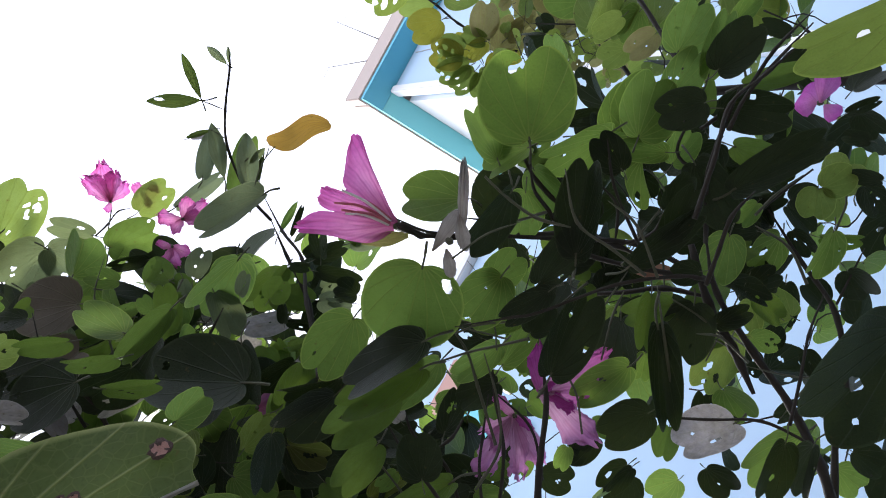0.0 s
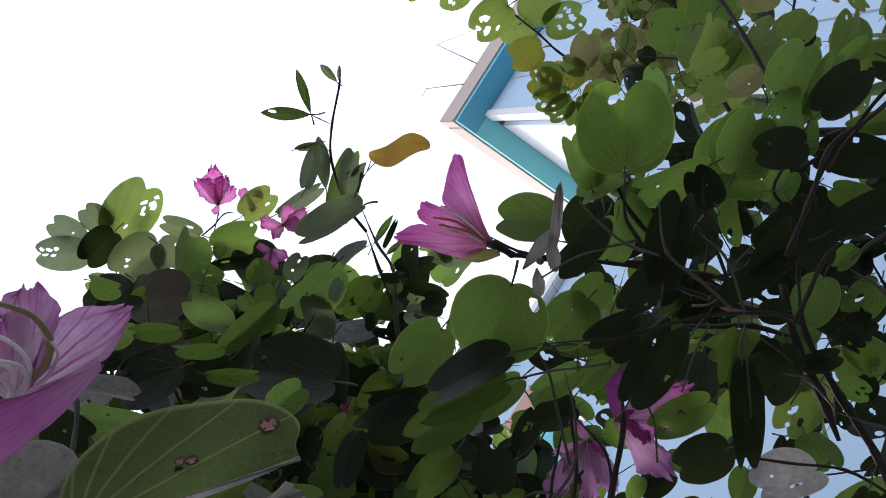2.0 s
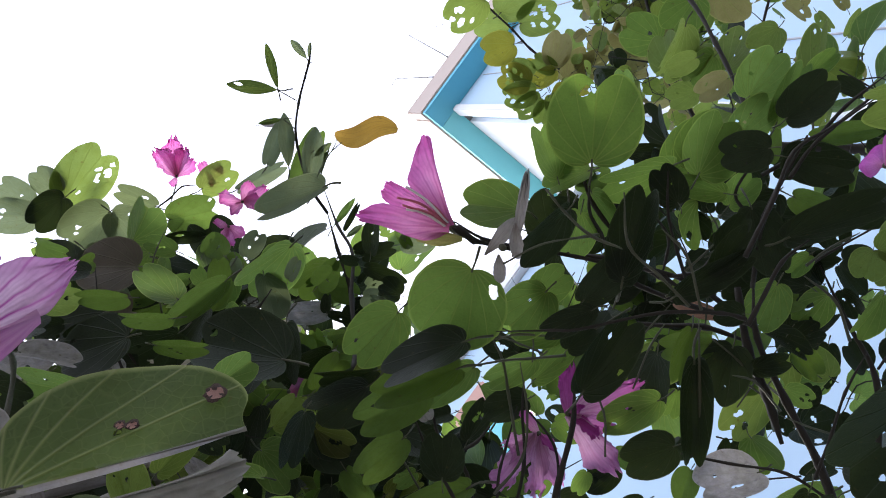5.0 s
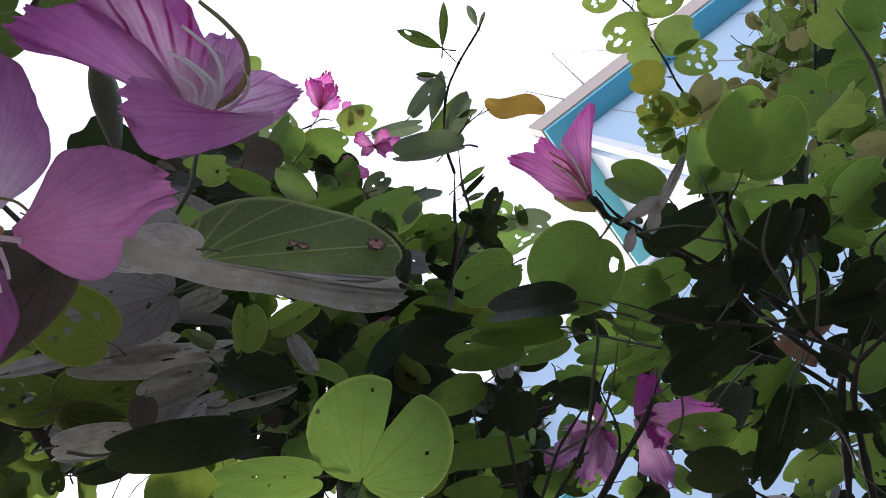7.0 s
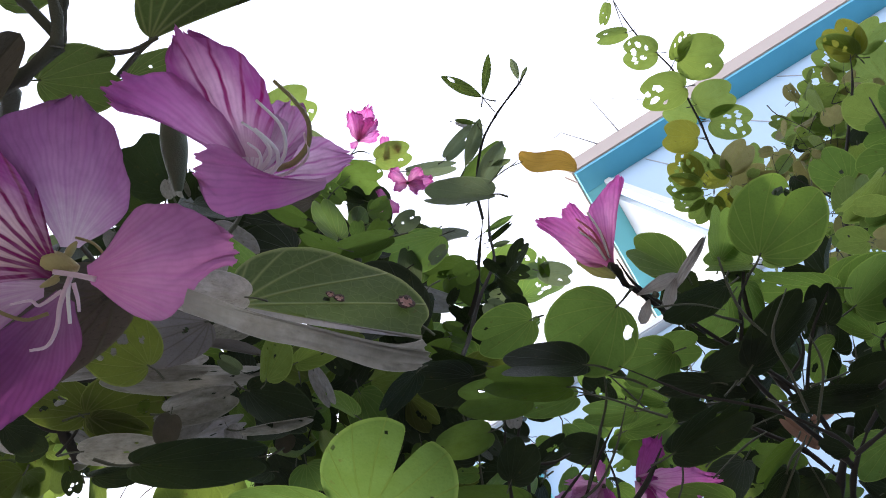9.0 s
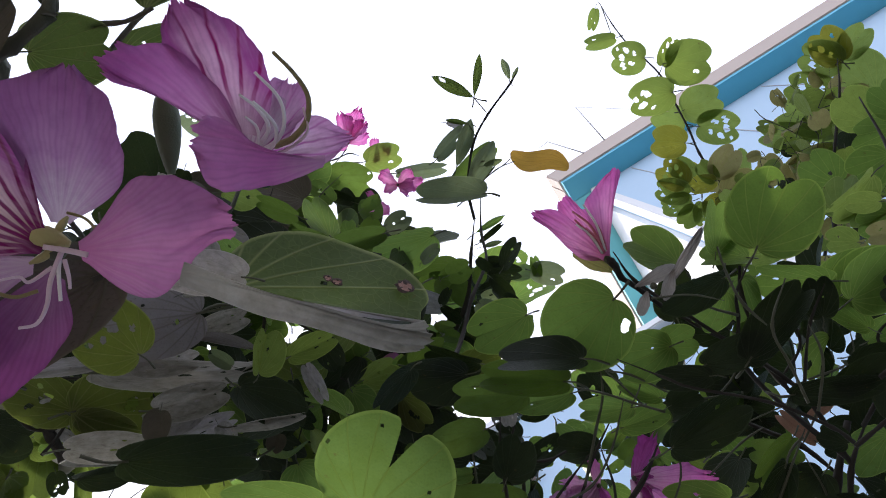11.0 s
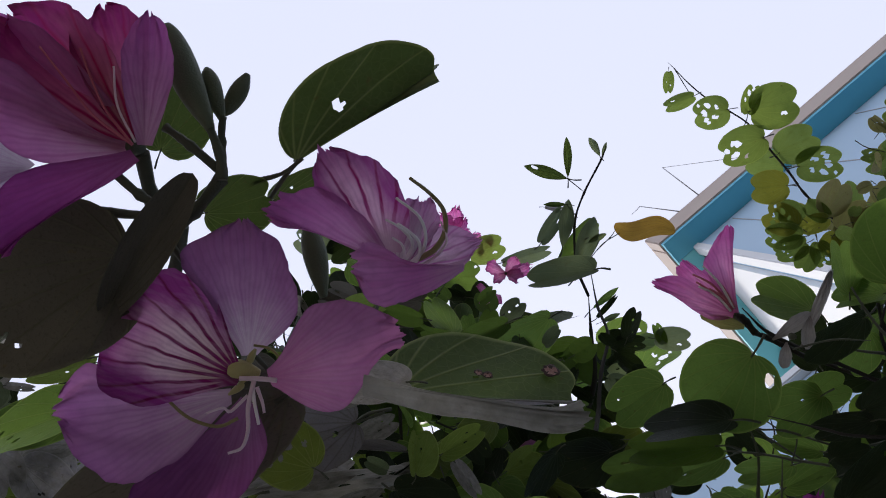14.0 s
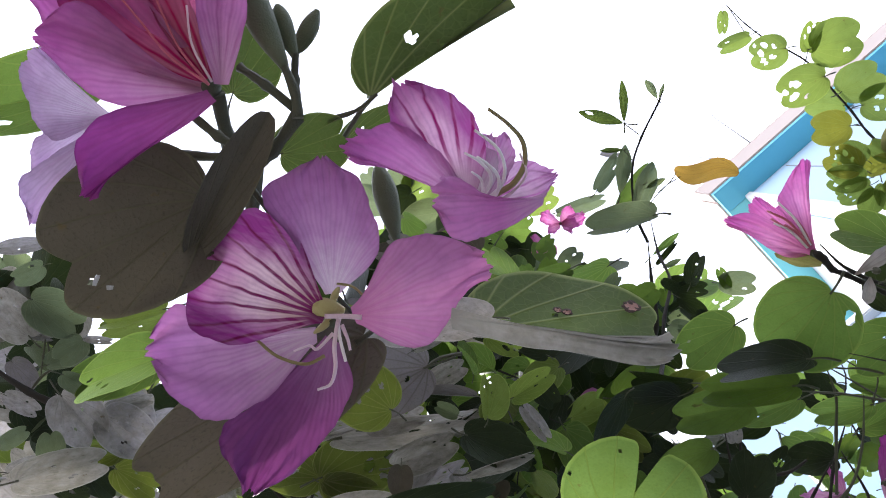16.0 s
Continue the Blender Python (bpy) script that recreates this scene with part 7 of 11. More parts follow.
leaf(tree, -0.3249, 0.0331, 2.167, 165.8, 12.7, 109.7, 0.0415, "dusty", wide=0.5, holes=((0.1, 0.55, 0.035), (-0.2, 0.7, 0.03), (0.05, 0.8, 0.025)))
leaf(tree, -0.3093, 0.0293, 2.1938, -179.1, -18.3, -18.3, 0.0224, "dark", wide=0.8)
leaf(tree, -0.331, 0.0757, 2.1801, 177.7, -21.3, -17.7, 0.0224, "greygreen", wide=0.6)
leaf(tree, -0.4362, 0.0764, 2.1326, 169.8, 16.7, 131.2, 0.1115, "dark", wide=0.36)
leaf(tree, -0.4898, 0.045, 2.1766, 162.2, 24.7, 126.1, 0.0681, "dusty", wide=0.4, holes=((0.1, 0.55, 0.035), (-0.2, 0.7, 0.03), (0.05, 0.8, 0.025)))
leaf(tree, -0.5313, 0.0052, 2.2607, 177, 30.2, 164.1, 0.0617, "dusty", wide=0.5, holes=((0.1, 0.55, 0.035), (-0.2, 0.7, 0.03), (0.05, 0.8, 0.025)))
leaf(tree, -0.5683, -0.0486, 2.3561, 162.1, 22.7, 139, 0.0462, "yellowgreen", wide=0.5)
leaf(tree, -0.6439, -0.0006, 2.3679, 164.9, 29, 144.4, 0.0484, "yellowgreen", wide=0.6, holes=((0.12, 0.6, 0.11), (-0.18, 0.7, 0.1), (0.02, 0.84, 0.07), (-0.3, 0.45, 0.06)))
leaf(tree, -0.6388, 0.0455, 2.3678, 154.1, 19.8, 114.7, 0.0365, "yellowgreen", wide=0.7, holes=((0.12, 0.6, 0.11), (-0.18, 0.7, 0.1), (0.02, 0.84, 0.07), (-0.3, 0.45, 0.06)))
leaf(tree, -0.6352, -0.018, 2.3144, 174, 33.6, 164.9, 0.0388, "dusty", wide=0.5)
leaf(tree, -0.2951, 0.1302, 2.2334, -162.5, 12.4, -167.9, 0.0405, "dusty", wide=0.4)
leaf(tree, -0.3159, 0.136, 2.2367, -158, 6.9, -147.2, 0.0443, "dark", wide=0.4)
leaf(tree, -0.2696, 0.1188, 2.2426, -165.1, 12, -174, 0.0356, "dark", wide=0.7)
leaf(tree, -0.2608, 0.0502, 2.2047, -175.9, 14.9, 161.1, 0.0348, "yellowgreen", wide=0.6, holes=((0.12, 0.6, 0.11), (-0.18, 0.7, 0.1), (0.02, 0.84, 0.07), (-0.3, 0.45, 0.06)))
leaf(tree, -0.2374, 0.1087, 2.2204, 172.6, -13.8, -14.6, 0.0314, "dark", wide=0.6)
leaf(tree, -0.2727, -0.0159, 2.051, 165.1, -10.7, 114.5, 0.0292, "dusty", wide=0.6, holes=((0.1, 0.55, 0.035), (-0.2, 0.7, 0.03), (0.05, 0.8, 0.025)))
leaf(tree, -0.2784, -0.007, 2.0592, 165.3, 10, 110.8, 0.0252, "dusty", wide=0.35, holes=((0.1, 0.55, 0.035), (-0.2, 0.7, 0.03), (0.05, 0.8, 0.025)))
twig(tree, [(-0.534, -0.051, 2.248), (-0.537, -0.035, 2.247), (-0.535, -0.011, 2.247), (-0.538, 0.01, 2.245), (-0.537, 0.034, 2.243), (-0.538, 0.059, 2.239)], 0.003, 0.0055)
twig(tree, [(-0.508, 0.029, 2.261), (-0.529, 0.031, 2.248), (-0.544, 0.013, 2.241), (-0.539, -0.012, 2.245)], 0.0012, 0.002)
twig(tree, [(-0.48, 0.006, 2.255), (-0.494, 0.017, 2.247), (-0.498, 0.027, 2.244)], 0.001, 0.0014)
twig(tree, [(-0.503, 0.028, 2.252), (-0.526, 0.037, 2.238), (-0.543, 0.04, 2.227)], 0.0012, 0.0018)
twig(tree, [(-0.532, -0.033, 2.239), (-0.503, -0.011, 2.254), (-0.482, 0.008, 2.265)], 0.0014, 0.0018)
twig(tree, [(-0.298, 0.015, 2.114), (-0.284, 0.02, 2.118), (-0.27, 0.031, 2.121)], 0.0012, 0.0016)
leaf(tree, -0.3125, 0.1862, 2.0654, 177.9, -30, -46.3, 0.077, "green", wide=0.42, notch=0.9, fine=True, holes=((-0.1, 0.45, 0.03), (0.1, 0.6, 0.025), (0.05, 0.3, 0.02)))
leaf(tree, -0.2832, 0.204, 2.0443, 164, 13.8, 65.5, 0.075, "green", wide=1.35, notch=0.52, fine=True, holes=((-0.5, 0.45, 0.02), (-0.2, 0.85, 0.015), (0.35, 0.5, 0.012)))
# ---- leaves darkened by painted shade, and boughs ----
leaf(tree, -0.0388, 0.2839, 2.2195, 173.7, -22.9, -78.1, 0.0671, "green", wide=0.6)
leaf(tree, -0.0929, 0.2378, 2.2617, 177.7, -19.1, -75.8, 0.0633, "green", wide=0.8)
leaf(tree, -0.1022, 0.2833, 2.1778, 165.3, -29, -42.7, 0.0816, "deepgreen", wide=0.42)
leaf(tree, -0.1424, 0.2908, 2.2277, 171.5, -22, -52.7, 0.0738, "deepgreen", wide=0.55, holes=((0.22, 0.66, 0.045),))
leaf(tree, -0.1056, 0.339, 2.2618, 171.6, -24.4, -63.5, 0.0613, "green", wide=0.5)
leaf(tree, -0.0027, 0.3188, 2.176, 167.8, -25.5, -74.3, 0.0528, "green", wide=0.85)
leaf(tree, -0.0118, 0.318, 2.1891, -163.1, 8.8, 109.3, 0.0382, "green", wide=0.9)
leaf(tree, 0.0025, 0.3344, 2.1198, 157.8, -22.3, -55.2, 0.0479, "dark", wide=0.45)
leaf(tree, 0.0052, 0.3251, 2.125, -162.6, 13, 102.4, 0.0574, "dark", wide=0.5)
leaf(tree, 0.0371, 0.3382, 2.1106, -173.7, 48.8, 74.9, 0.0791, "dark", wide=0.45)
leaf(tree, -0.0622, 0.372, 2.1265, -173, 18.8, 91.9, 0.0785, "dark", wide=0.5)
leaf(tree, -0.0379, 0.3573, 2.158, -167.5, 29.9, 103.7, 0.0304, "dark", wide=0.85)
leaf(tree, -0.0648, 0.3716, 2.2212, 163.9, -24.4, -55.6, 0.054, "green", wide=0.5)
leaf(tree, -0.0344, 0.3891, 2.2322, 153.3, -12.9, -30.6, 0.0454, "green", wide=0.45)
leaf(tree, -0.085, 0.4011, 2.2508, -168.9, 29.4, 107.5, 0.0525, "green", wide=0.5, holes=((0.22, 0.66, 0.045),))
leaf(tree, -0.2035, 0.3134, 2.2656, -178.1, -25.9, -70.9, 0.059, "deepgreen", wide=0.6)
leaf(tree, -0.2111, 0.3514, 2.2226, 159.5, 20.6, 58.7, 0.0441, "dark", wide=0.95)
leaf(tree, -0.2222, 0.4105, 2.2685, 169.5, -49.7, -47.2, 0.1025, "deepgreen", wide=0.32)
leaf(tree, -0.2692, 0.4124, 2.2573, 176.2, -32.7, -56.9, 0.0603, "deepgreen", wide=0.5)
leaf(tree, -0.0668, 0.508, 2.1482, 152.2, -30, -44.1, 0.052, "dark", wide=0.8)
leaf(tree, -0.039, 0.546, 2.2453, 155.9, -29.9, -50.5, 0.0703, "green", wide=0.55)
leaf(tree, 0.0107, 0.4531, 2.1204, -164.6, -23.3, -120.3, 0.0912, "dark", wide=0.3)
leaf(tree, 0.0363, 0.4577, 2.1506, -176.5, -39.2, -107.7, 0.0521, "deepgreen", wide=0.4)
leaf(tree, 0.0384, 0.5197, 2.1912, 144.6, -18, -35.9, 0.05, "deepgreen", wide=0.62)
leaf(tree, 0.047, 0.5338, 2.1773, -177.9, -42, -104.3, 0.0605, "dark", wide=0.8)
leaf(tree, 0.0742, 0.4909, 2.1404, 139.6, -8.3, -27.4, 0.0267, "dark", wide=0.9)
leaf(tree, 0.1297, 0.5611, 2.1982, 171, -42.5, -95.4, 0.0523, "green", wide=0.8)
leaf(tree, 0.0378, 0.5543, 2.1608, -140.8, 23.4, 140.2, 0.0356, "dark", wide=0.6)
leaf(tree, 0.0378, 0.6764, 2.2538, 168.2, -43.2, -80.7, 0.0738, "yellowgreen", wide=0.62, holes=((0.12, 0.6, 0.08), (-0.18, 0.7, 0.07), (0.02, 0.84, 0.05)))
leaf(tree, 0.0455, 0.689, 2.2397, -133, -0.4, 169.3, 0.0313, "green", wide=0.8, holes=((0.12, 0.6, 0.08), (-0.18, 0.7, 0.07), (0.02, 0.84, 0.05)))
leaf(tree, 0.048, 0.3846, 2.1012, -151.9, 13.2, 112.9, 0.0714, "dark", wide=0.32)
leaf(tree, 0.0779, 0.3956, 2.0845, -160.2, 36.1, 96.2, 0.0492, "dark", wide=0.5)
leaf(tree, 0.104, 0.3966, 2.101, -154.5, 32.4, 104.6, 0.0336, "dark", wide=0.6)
leaf(tree, -0.1849, 0.3473, 2.3079, 156.3, 10.1, 35.4, 0.0227, "dusty", wide=0.8)
leaf(tree, 0.072, 0.542, 2.2312, 141.1, 0.3, -16, 0.0468, "drypink", wide=0.36)
leaf(tree, 0.0884, 0.5347, 2.2589, -164.3, 36.7, 95.7, 0.0296, "drypink", wide=0.4)
leaf(tree, -0.067, 0.6001, 2.4796, -145.8, 5.4, 169.5, 0.0415, "green", wide=0.85, holes=((0.12, 0.6, 0.08), (-0.18, 0.7, 0.07), (0.02, 0.84, 0.05)))
leaf(tree, -0.0369, 0.6282, 2.4591, -144, 5.6, 167.2, 0.0401, "yellowgreen", wide=0.85, holes=((0.12, 0.6, 0.08), (-0.18, 0.7, 0.07), (0.02, 0.84, 0.05)))
leaf(tree, -0.0122, 0.6482, 2.4427, -158.9, 31.4, 118.4, 0.036, "yellowgreen", wide=0.85, holes=((0.12, 0.6, 0.08), (-0.18, 0.7, 0.07), (0.02, 0.84, 0.05)))
leaf(tree, -0.0442, 0.6498, 2.4438, -144.5, 13.6, 156.9, 0.0433, "yellowgreen", wide=0.85, holes=((0.12, 0.6, 0.08), (-0.18, 0.7, 0.07), (0.02, 0.84, 0.05)))
leaf(tree, 0.1051, 0.6026, 2.4572, -144.8, -10.2, 176.9, 0.0362, "yellowgreen", wide=0.85, holes=((0.12, 0.6, 0.08), (-0.18, 0.7, 0.07), (0.02, 0.84, 0.05)))
leaf(tree, -0.1448, 0.5113, 2.5317, -151.3, 7.1, 172.3, 0.0444, "green", wide=0.85, holes=((0.12, 0.6, 0.08), (-0.18, 0.7, 0.07), (0.02, 0.84, 0.05)))
leaf(tree, -0.205, 0.5005, 2.5323, -154.8, 15.3, 161.7, 0.0448, "green", wide=0.85, holes=((0.12, 0.6, 0.08), (-0.18, 0.7, 0.07), (0.02, 0.84, 0.05)))
leaf(tree, -0.0174, 0.6769, 2.4211, -165.1, 36.4, 106.5, 0.0389, "yellowgreen", wide=0.85, holes=((0.12, 0.6, 0.08), (-0.18, 0.7, 0.07), (0.02, 0.84, 0.05)))
leaf(tree, -0.1465, 0.6029, 2.4766, -145.3, 4, 179.1, 0.0426, "green", wide=0.85, holes=((0.12, 0.6, 0.08), (-0.18, 0.7, 0.07), (0.02, 0.84, 0.05)))
leaf(tree, 0.0277, 0.688, 2.4071, -139.6, 3.9, 165.6, 0.032, "yellowgreen", wide=0.85, holes=((0.12, 0.6, 0.08), (-0.18, 0.7, 0.07), (0.02, 0.84, 0.05)))
leaf(tree, 0.0229, 0.6022, 2.4715, -145, -4.9, 176.7, 0.042, "yellowgreen", wide=0.85, holes=((0.12, 0.6, 0.08), (-0.18, 0.7, 0.07), (0.02, 0.84, 0.05)))
leaf(tree, -0.0834, 0.4641, 2.5569, -153.7, 4, 170.6, 0.0407, "green", wide=0.85, holes=((0.12, 0.6, 0.08), (-0.18, 0.7, 0.07), (0.02, 0.84, 0.05)))
leaf(tree, -0.0177, 0.5165, 2.5274, -170.9, 27.7, 99.6, 0.0291, "green", wide=0.85, holes=((0.12, 0.6, 0.08), (-0.18, 0.7, 0.07), (0.02, 0.84, 0.05)))
leaf(tree, -0.02, 0.6064, 2.2979, -174.5, -39.7, -103.7, 0.0335, "green", wide=0.7)
leaf(tree, 0.0209, 0.6429, 2.2607, -136.8, 8.5, 161.1, 0.0249, "green", wide=0.7)
leaf(tree, -0.1211, 0.5881, 2.3155, -140.8, 3.1, 178.8, 0.035, "green", wide=0.7)
leaf(tree, -0.2551, 0.5034, 2.3597, -148.3, 15.1, 173.6, 0.0336, "green", wide=0.7)
leaf(tree, -0.1608, 0.5744, 2.3237, -172.9, -37, -93.8, 0.0292, "green", wide=0.7)
leaf(tree, -0.2727, 0.4176, 2.4052, 176.6, -28.5, -58.7, 0.0298, "green", wide=0.7)
leaf(tree, -0.1268, 0.4886, 2.3842, 173.9, -30.5, -72.5, 0.0319, "green", wide=0.7)
twig(tree, [(-0.012, 0.606, 2.132), (0.02, 0.58, 2.154), (0.057, 0.549, 2.175), (0.102, 0.514, 2.193)], 0.0048, 0.0036)
twig(tree, [(0.059, 0.544, 2.179), (0.05, 0.516, 2.205), (0.035, 0.488, 2.229), (0.02, 0.47, 2.245)], 0.0032, 0.002)
twig(tree, [(0.067, 0.444, 2.179), (0.067, 0.428, 2.191), (0.065, 0.399, 2.21), (0.045, 0.366, 2.234), (0.034, 0.336, 2.252)], 0.0034, 0.0018)
twig(tree, [(0.079, 0.365, 2.203), (0.093, 0.338, 2.215), (0.107, 0.318, 2.221)], 0.0026, 0.0016)
twig(tree, [(-0.106, 0.302, 2.213), (-0.079, 0.329, 2.2), (-0.063, 0.348, 2.189), (-0.044, 0.37, 2.175)], 0.0011, 0.0013)
twig(tree, [(-0.065, 0.321, 2.237), (-0.083, 0.344, 2.226), (-0.107, 0.364, 2.215), (-0.151, 0.394, 2.194)], 0.0011, 0.0016)
twig(tree, [(-0.065, 0.321, 2.237), (-0.06, 0.348, 2.223), (-0.055, 0.369, 2.21)], 0.0008, 0.001)
twig(tree, [(-0.182, 0.32, 2.288), (-0.208, 0.351, 2.269), (-0.228, 0.382, 2.249), (-0.256, 0.421, 2.219)], 0.0013, 0.0022)
twig(tree, [(-0.172, 0.365, 2.266), (-0.189, 0.359, 2.268), (-0.21, 0.354, 2.267)], 0.0009, 0.0011)
twig(tree, [(-0.121, 0.41, 2.268), (-0.169, 0.42, 2.259), (-0.196, 0.425, 2.252), (-0.239, 0.442, 2.233)], 0.0012, 0.0018)
twig(tree, [(-0.18, 0.361, 2.234), (-0.164, 0.37, 2.23), (-0.146, 0.372, 2.231)], 0.0022, 0.0012)
twig(tree, [(0.067, 0.428, 2.191), (0.101, 0.413, 2.192), (0.115, 0.391, 2.201)], 0.0018, 0.0012)
twig(tree, [(0.067, 0.428, 2.191), (0.088, 0.447, 2.172), (0.112, 0.446, 2.165)], 0.002, 0.0014)
twig(tree, [(0.054, 0.389, 2.207), (0.035, 0.401, 2.203), (0.016, 0.407, 2.203)], 0.0011, 0.001)
twig(tree, [(0.033, 0.482, 2.221), (0.003, 0.484, 2.225), (-0.042, 0.492, 2.224)], 0.0014, 0.001)
twig(tree, [(0.031, 0.57, 2.162), (0.027, 0.552, 2.179), (0.028, 0.524, 2.203)], 0.0018, 0.0012)
twig(tree, [(0.05, 0.516, 2.205), (0.08, 0.501, 2.21), (0.1, 0.489, 2.214)], 0.0014, 0.001)
twig(tree, [(-0.228, 0.308, 2.33), (-0.231, 0.337, 2.317), (-0.254, 0.376, 2.293)], 0.001, 0.0012)
bloom_petal(spotted, -0.1985, -0.0258, 1.8385, 153, 28.5, 137.4, 0.1304, "dusty", ((0, 0.04, 0.04), (0.15, 0.02, 0.06), (0.3, 0.01, 0.08), (0.45, 0.01, 0.07), (0.6, 0.01, 0.08), (0.75, 0.01, 0.1), (0.88, 0.02, 0.09), (1, 0.06, 0.06)), cup=0.3, ruffle=0.12, name="folded_half")
leaf(tree, -0.1961, -0.0033, 1.9008, 162.1, -32.1, -41.1, 0.0418, "dusty", wide=0.55, fine=True)
leaf(tree, -0.2592, -0.0474, 1.9241, -162.9, -5.5, -77.4, 0.1437, "umber", wide=0.40, fold=5, notch=0.96, fine=True)
leaf(tree, -0.5132, -0.2965, 2.1659, 159.7, 26.6, 169.6, 0.0509, "greygreen", wide=0.8)
leaf(tree, -0.5485, -0.2789, 2.1751, -168.7, -33.8, 11, 0.0523, "dusty", wide=0.7, holes=((0.2, 0.6, 0.04), (-0.15, 0.4, 0.03)))
leaf(tree, -0.499, -0.1759, 2.2047, -149.6, -8.1, -57.5, 0.0778, "green", wide=0.58)
leaf(tree, -0.5057, -0.2173, 2.3068, -151.9, -6.7, -53.7, 0.0672, "yellowgreen", wide=0.4, holes=((0.2, 0.6, 0.04), (-0.15, 0.4, 0.03)))
leaf(tree, -0.5188, -0.2393, 2.1804, -148.4, 10.5, -82.3, 0.0292, "greygreen", wide=0.9)
leaf(tree, -0.5737, -0.2202, 2.1755, 177.8, 34.7, -167.5, 0.0566, "dusty", wide=0.8, holes=((0.2, 0.6, 0.04), (-0.15, 0.4, 0.03)))
leaf(tree, -0.5677, -0.1789, 2.1878, 171.5, 31.9, 176.1, 0.055, "dusty", wide=0.8, holes=((0.2, 0.6, 0.04), (-0.15, 0.4, 0.03)))
leaf(tree, -0.5672, -0.1827, 2.1994, 151, 13, 126.6, 0.0435, "dusty", wide=0.35)
leaf(tree, -0.6154, -0.1856, 2.1027, 145.6, 15.3, 123.6, 0.075, "dusty", wide=0.45, holes=((0.2, 0.6, 0.04), (-0.15, 0.4, 0.03)))
leaf(tree, -0.6063, -0.1772, 2.137, 160.8, -32.3, 48.5, 0.0298, "greygreen", wide=0.8)
leaf(tree, -0.5997, -0.1435, 2.2082, -148.8, -17.8, -51.5, 0.0533, "ochre", wide=0.42, holes=((0.2, 0.6, 0.04), (-0.15, 0.4, 0.03)))
leaf(tree, -0.6178, -0.1379, 2.2088, 169, 32.8, 166.6, 0.0484, "ochre", wide=0.7, holes=((0.2, 0.6, 0.04), (-0.15, 0.4, 0.03)))
leaf(tree, -0.6059, -0.259, 2.168, 159.2, 31.4, 165, 0.0343, "dusty", wide=0.5)
leaf(tree, -0.5876, -0.281, 2.1863, 168.8, 34.6, -175.1, 0.0305, "taupe", wide=0.7)
leaf(tree, -0.5171, -0.2386, 2.1815, 153.2, 16.7, 143.5, 0.0252, "dusty", wide=0.3)
leaf(tree, -0.6142, -0.2204, 2.1214, 141.6, -0.4, 107.8, 0.0254, "greygreen", wide=0.6)
leaf(tree, -0.5665, -0.2968, 2.1947, 150.3, 18.5, 146.6, 0.0329, "dusty", wide=0.25)
leaf(tree, -0.4912, -0.3452, 2.159, 146.5, 2.1, 131.4, 0.0372, "dusty", wide=0.4)
leaf(tree, -0.6375, -0.2576, 2.2832, -145.8, 11, -84.9, 0.0317, "dark", wide=0.8)
leaf(tree, -0.6711, -0.2685, 2.2575, 164.5, 33.9, 172.7, 0.0428, "dark", wide=0.8)
leaf(tree, -0.6835, -0.1706, 2.2691, 170.5, 34.8, 172.7, 0.0447, "dark", wide=0.8)
leaf(tree, -0.6645, -0.2141, 2.2749, -143.5, -4, -68.3, 0.036, "dark", wide=0.8)
leaf(tree, -0.5738, -0.2281, 2.3274, 151.1, 0.8, 112.1, 0.0274, "dark", wide=0.8)
leaf(tree, -0.6184, -0.3043, 2.2821, -146.8, 14.1, -84.5, 0.0318, "dark", wide=0.8)
twig(tree, [(-0.587, -0.282, 2.161), (-0.587, -0.244, 2.173), (-0.587, -0.206, 2.182), (-0.586, -0.169, 2.19), (-0.583, -0.132, 2.197)], 0.003, 0.004)
twig(tree, [(-0.587, -0.245, 2.172), (-0.573, -0.246, 2.181), (-0.561, -0.243, 2.19)], 0.0016, 0.0012)
twig(tree, [(-0.575, -0.248, 2.18), (-0.561, -0.26, 2.185), (-0.549, -0.27, 2.19)], 0.001, 0.0008)
leaf(tree, 0.1769, 0.4095, 2.2153, -161.7, 32.6, 94.7, 0.0589, "green", wide=0.95)
leaf(tree, 0.1718, 0.4074, 2.2426, -164.7, 32.2, 91.1, 0.0539, "green", wide=0.7)
leaf(tree, 0.2223, 0.4276, 2.2005, -155.9, 32.6, 99.6, 0.0511, "green", wide=0.7)
leaf(tree, 0.2648, 0.4167, 2.2039, -158, 34.4, 90.6, 0.0503, "green", wide=0.85)
leaf(tree, 0.2507, 0.4417, 2.1787, -162.7, 38.9, 83.6, 0.0617, "green", wide=0.4)
leaf(tree, 0.3104, 0.4497, 2.1843, -144.3, 27.6, 111.4, 0.0322, "green", wide=0.6)
leaf(tree, 0.2409, 0.4159, 2.1361, -147.4, 30.2, 109.5, 0.0502, "dark", wide=0.75)
leaf(tree, 0.2009, 0.3991, 2.1126, 141.8, -10.4, -38.9, 0.0409, "dark", wide=0.85)
leaf(tree, 0.2186, 0.4467, 2.148, -134, -13.3, 146.1, 0.06, "dark", wide=0.65)
leaf(tree, 0.1552, 0.4857, 2.1363, -136.1, 32.9, 139.8, 0.0924, "dark", wide=0.35)
leaf(tree, 0.1679, 0.4594, 2.1685, -151.8, -32.8, -151.6, 0.0665, "dark", wide=0.6)
leaf(tree, 0.2202, 0.6446, 2.1882, -134.9, 24.6, 137.9, 0.0339, "yellowgreen", wide=1.05)
leaf(tree, 0.2177, 0.6426, 2.1914, 180, -48.9, -107.3, 0.0332, "yellowgreen", wide=1.1)
leaf(tree, 0.1301, 0.3861, 2.1692, 155.5, 25.1, 22.3, 0.0386, "dark", wide=0.8)
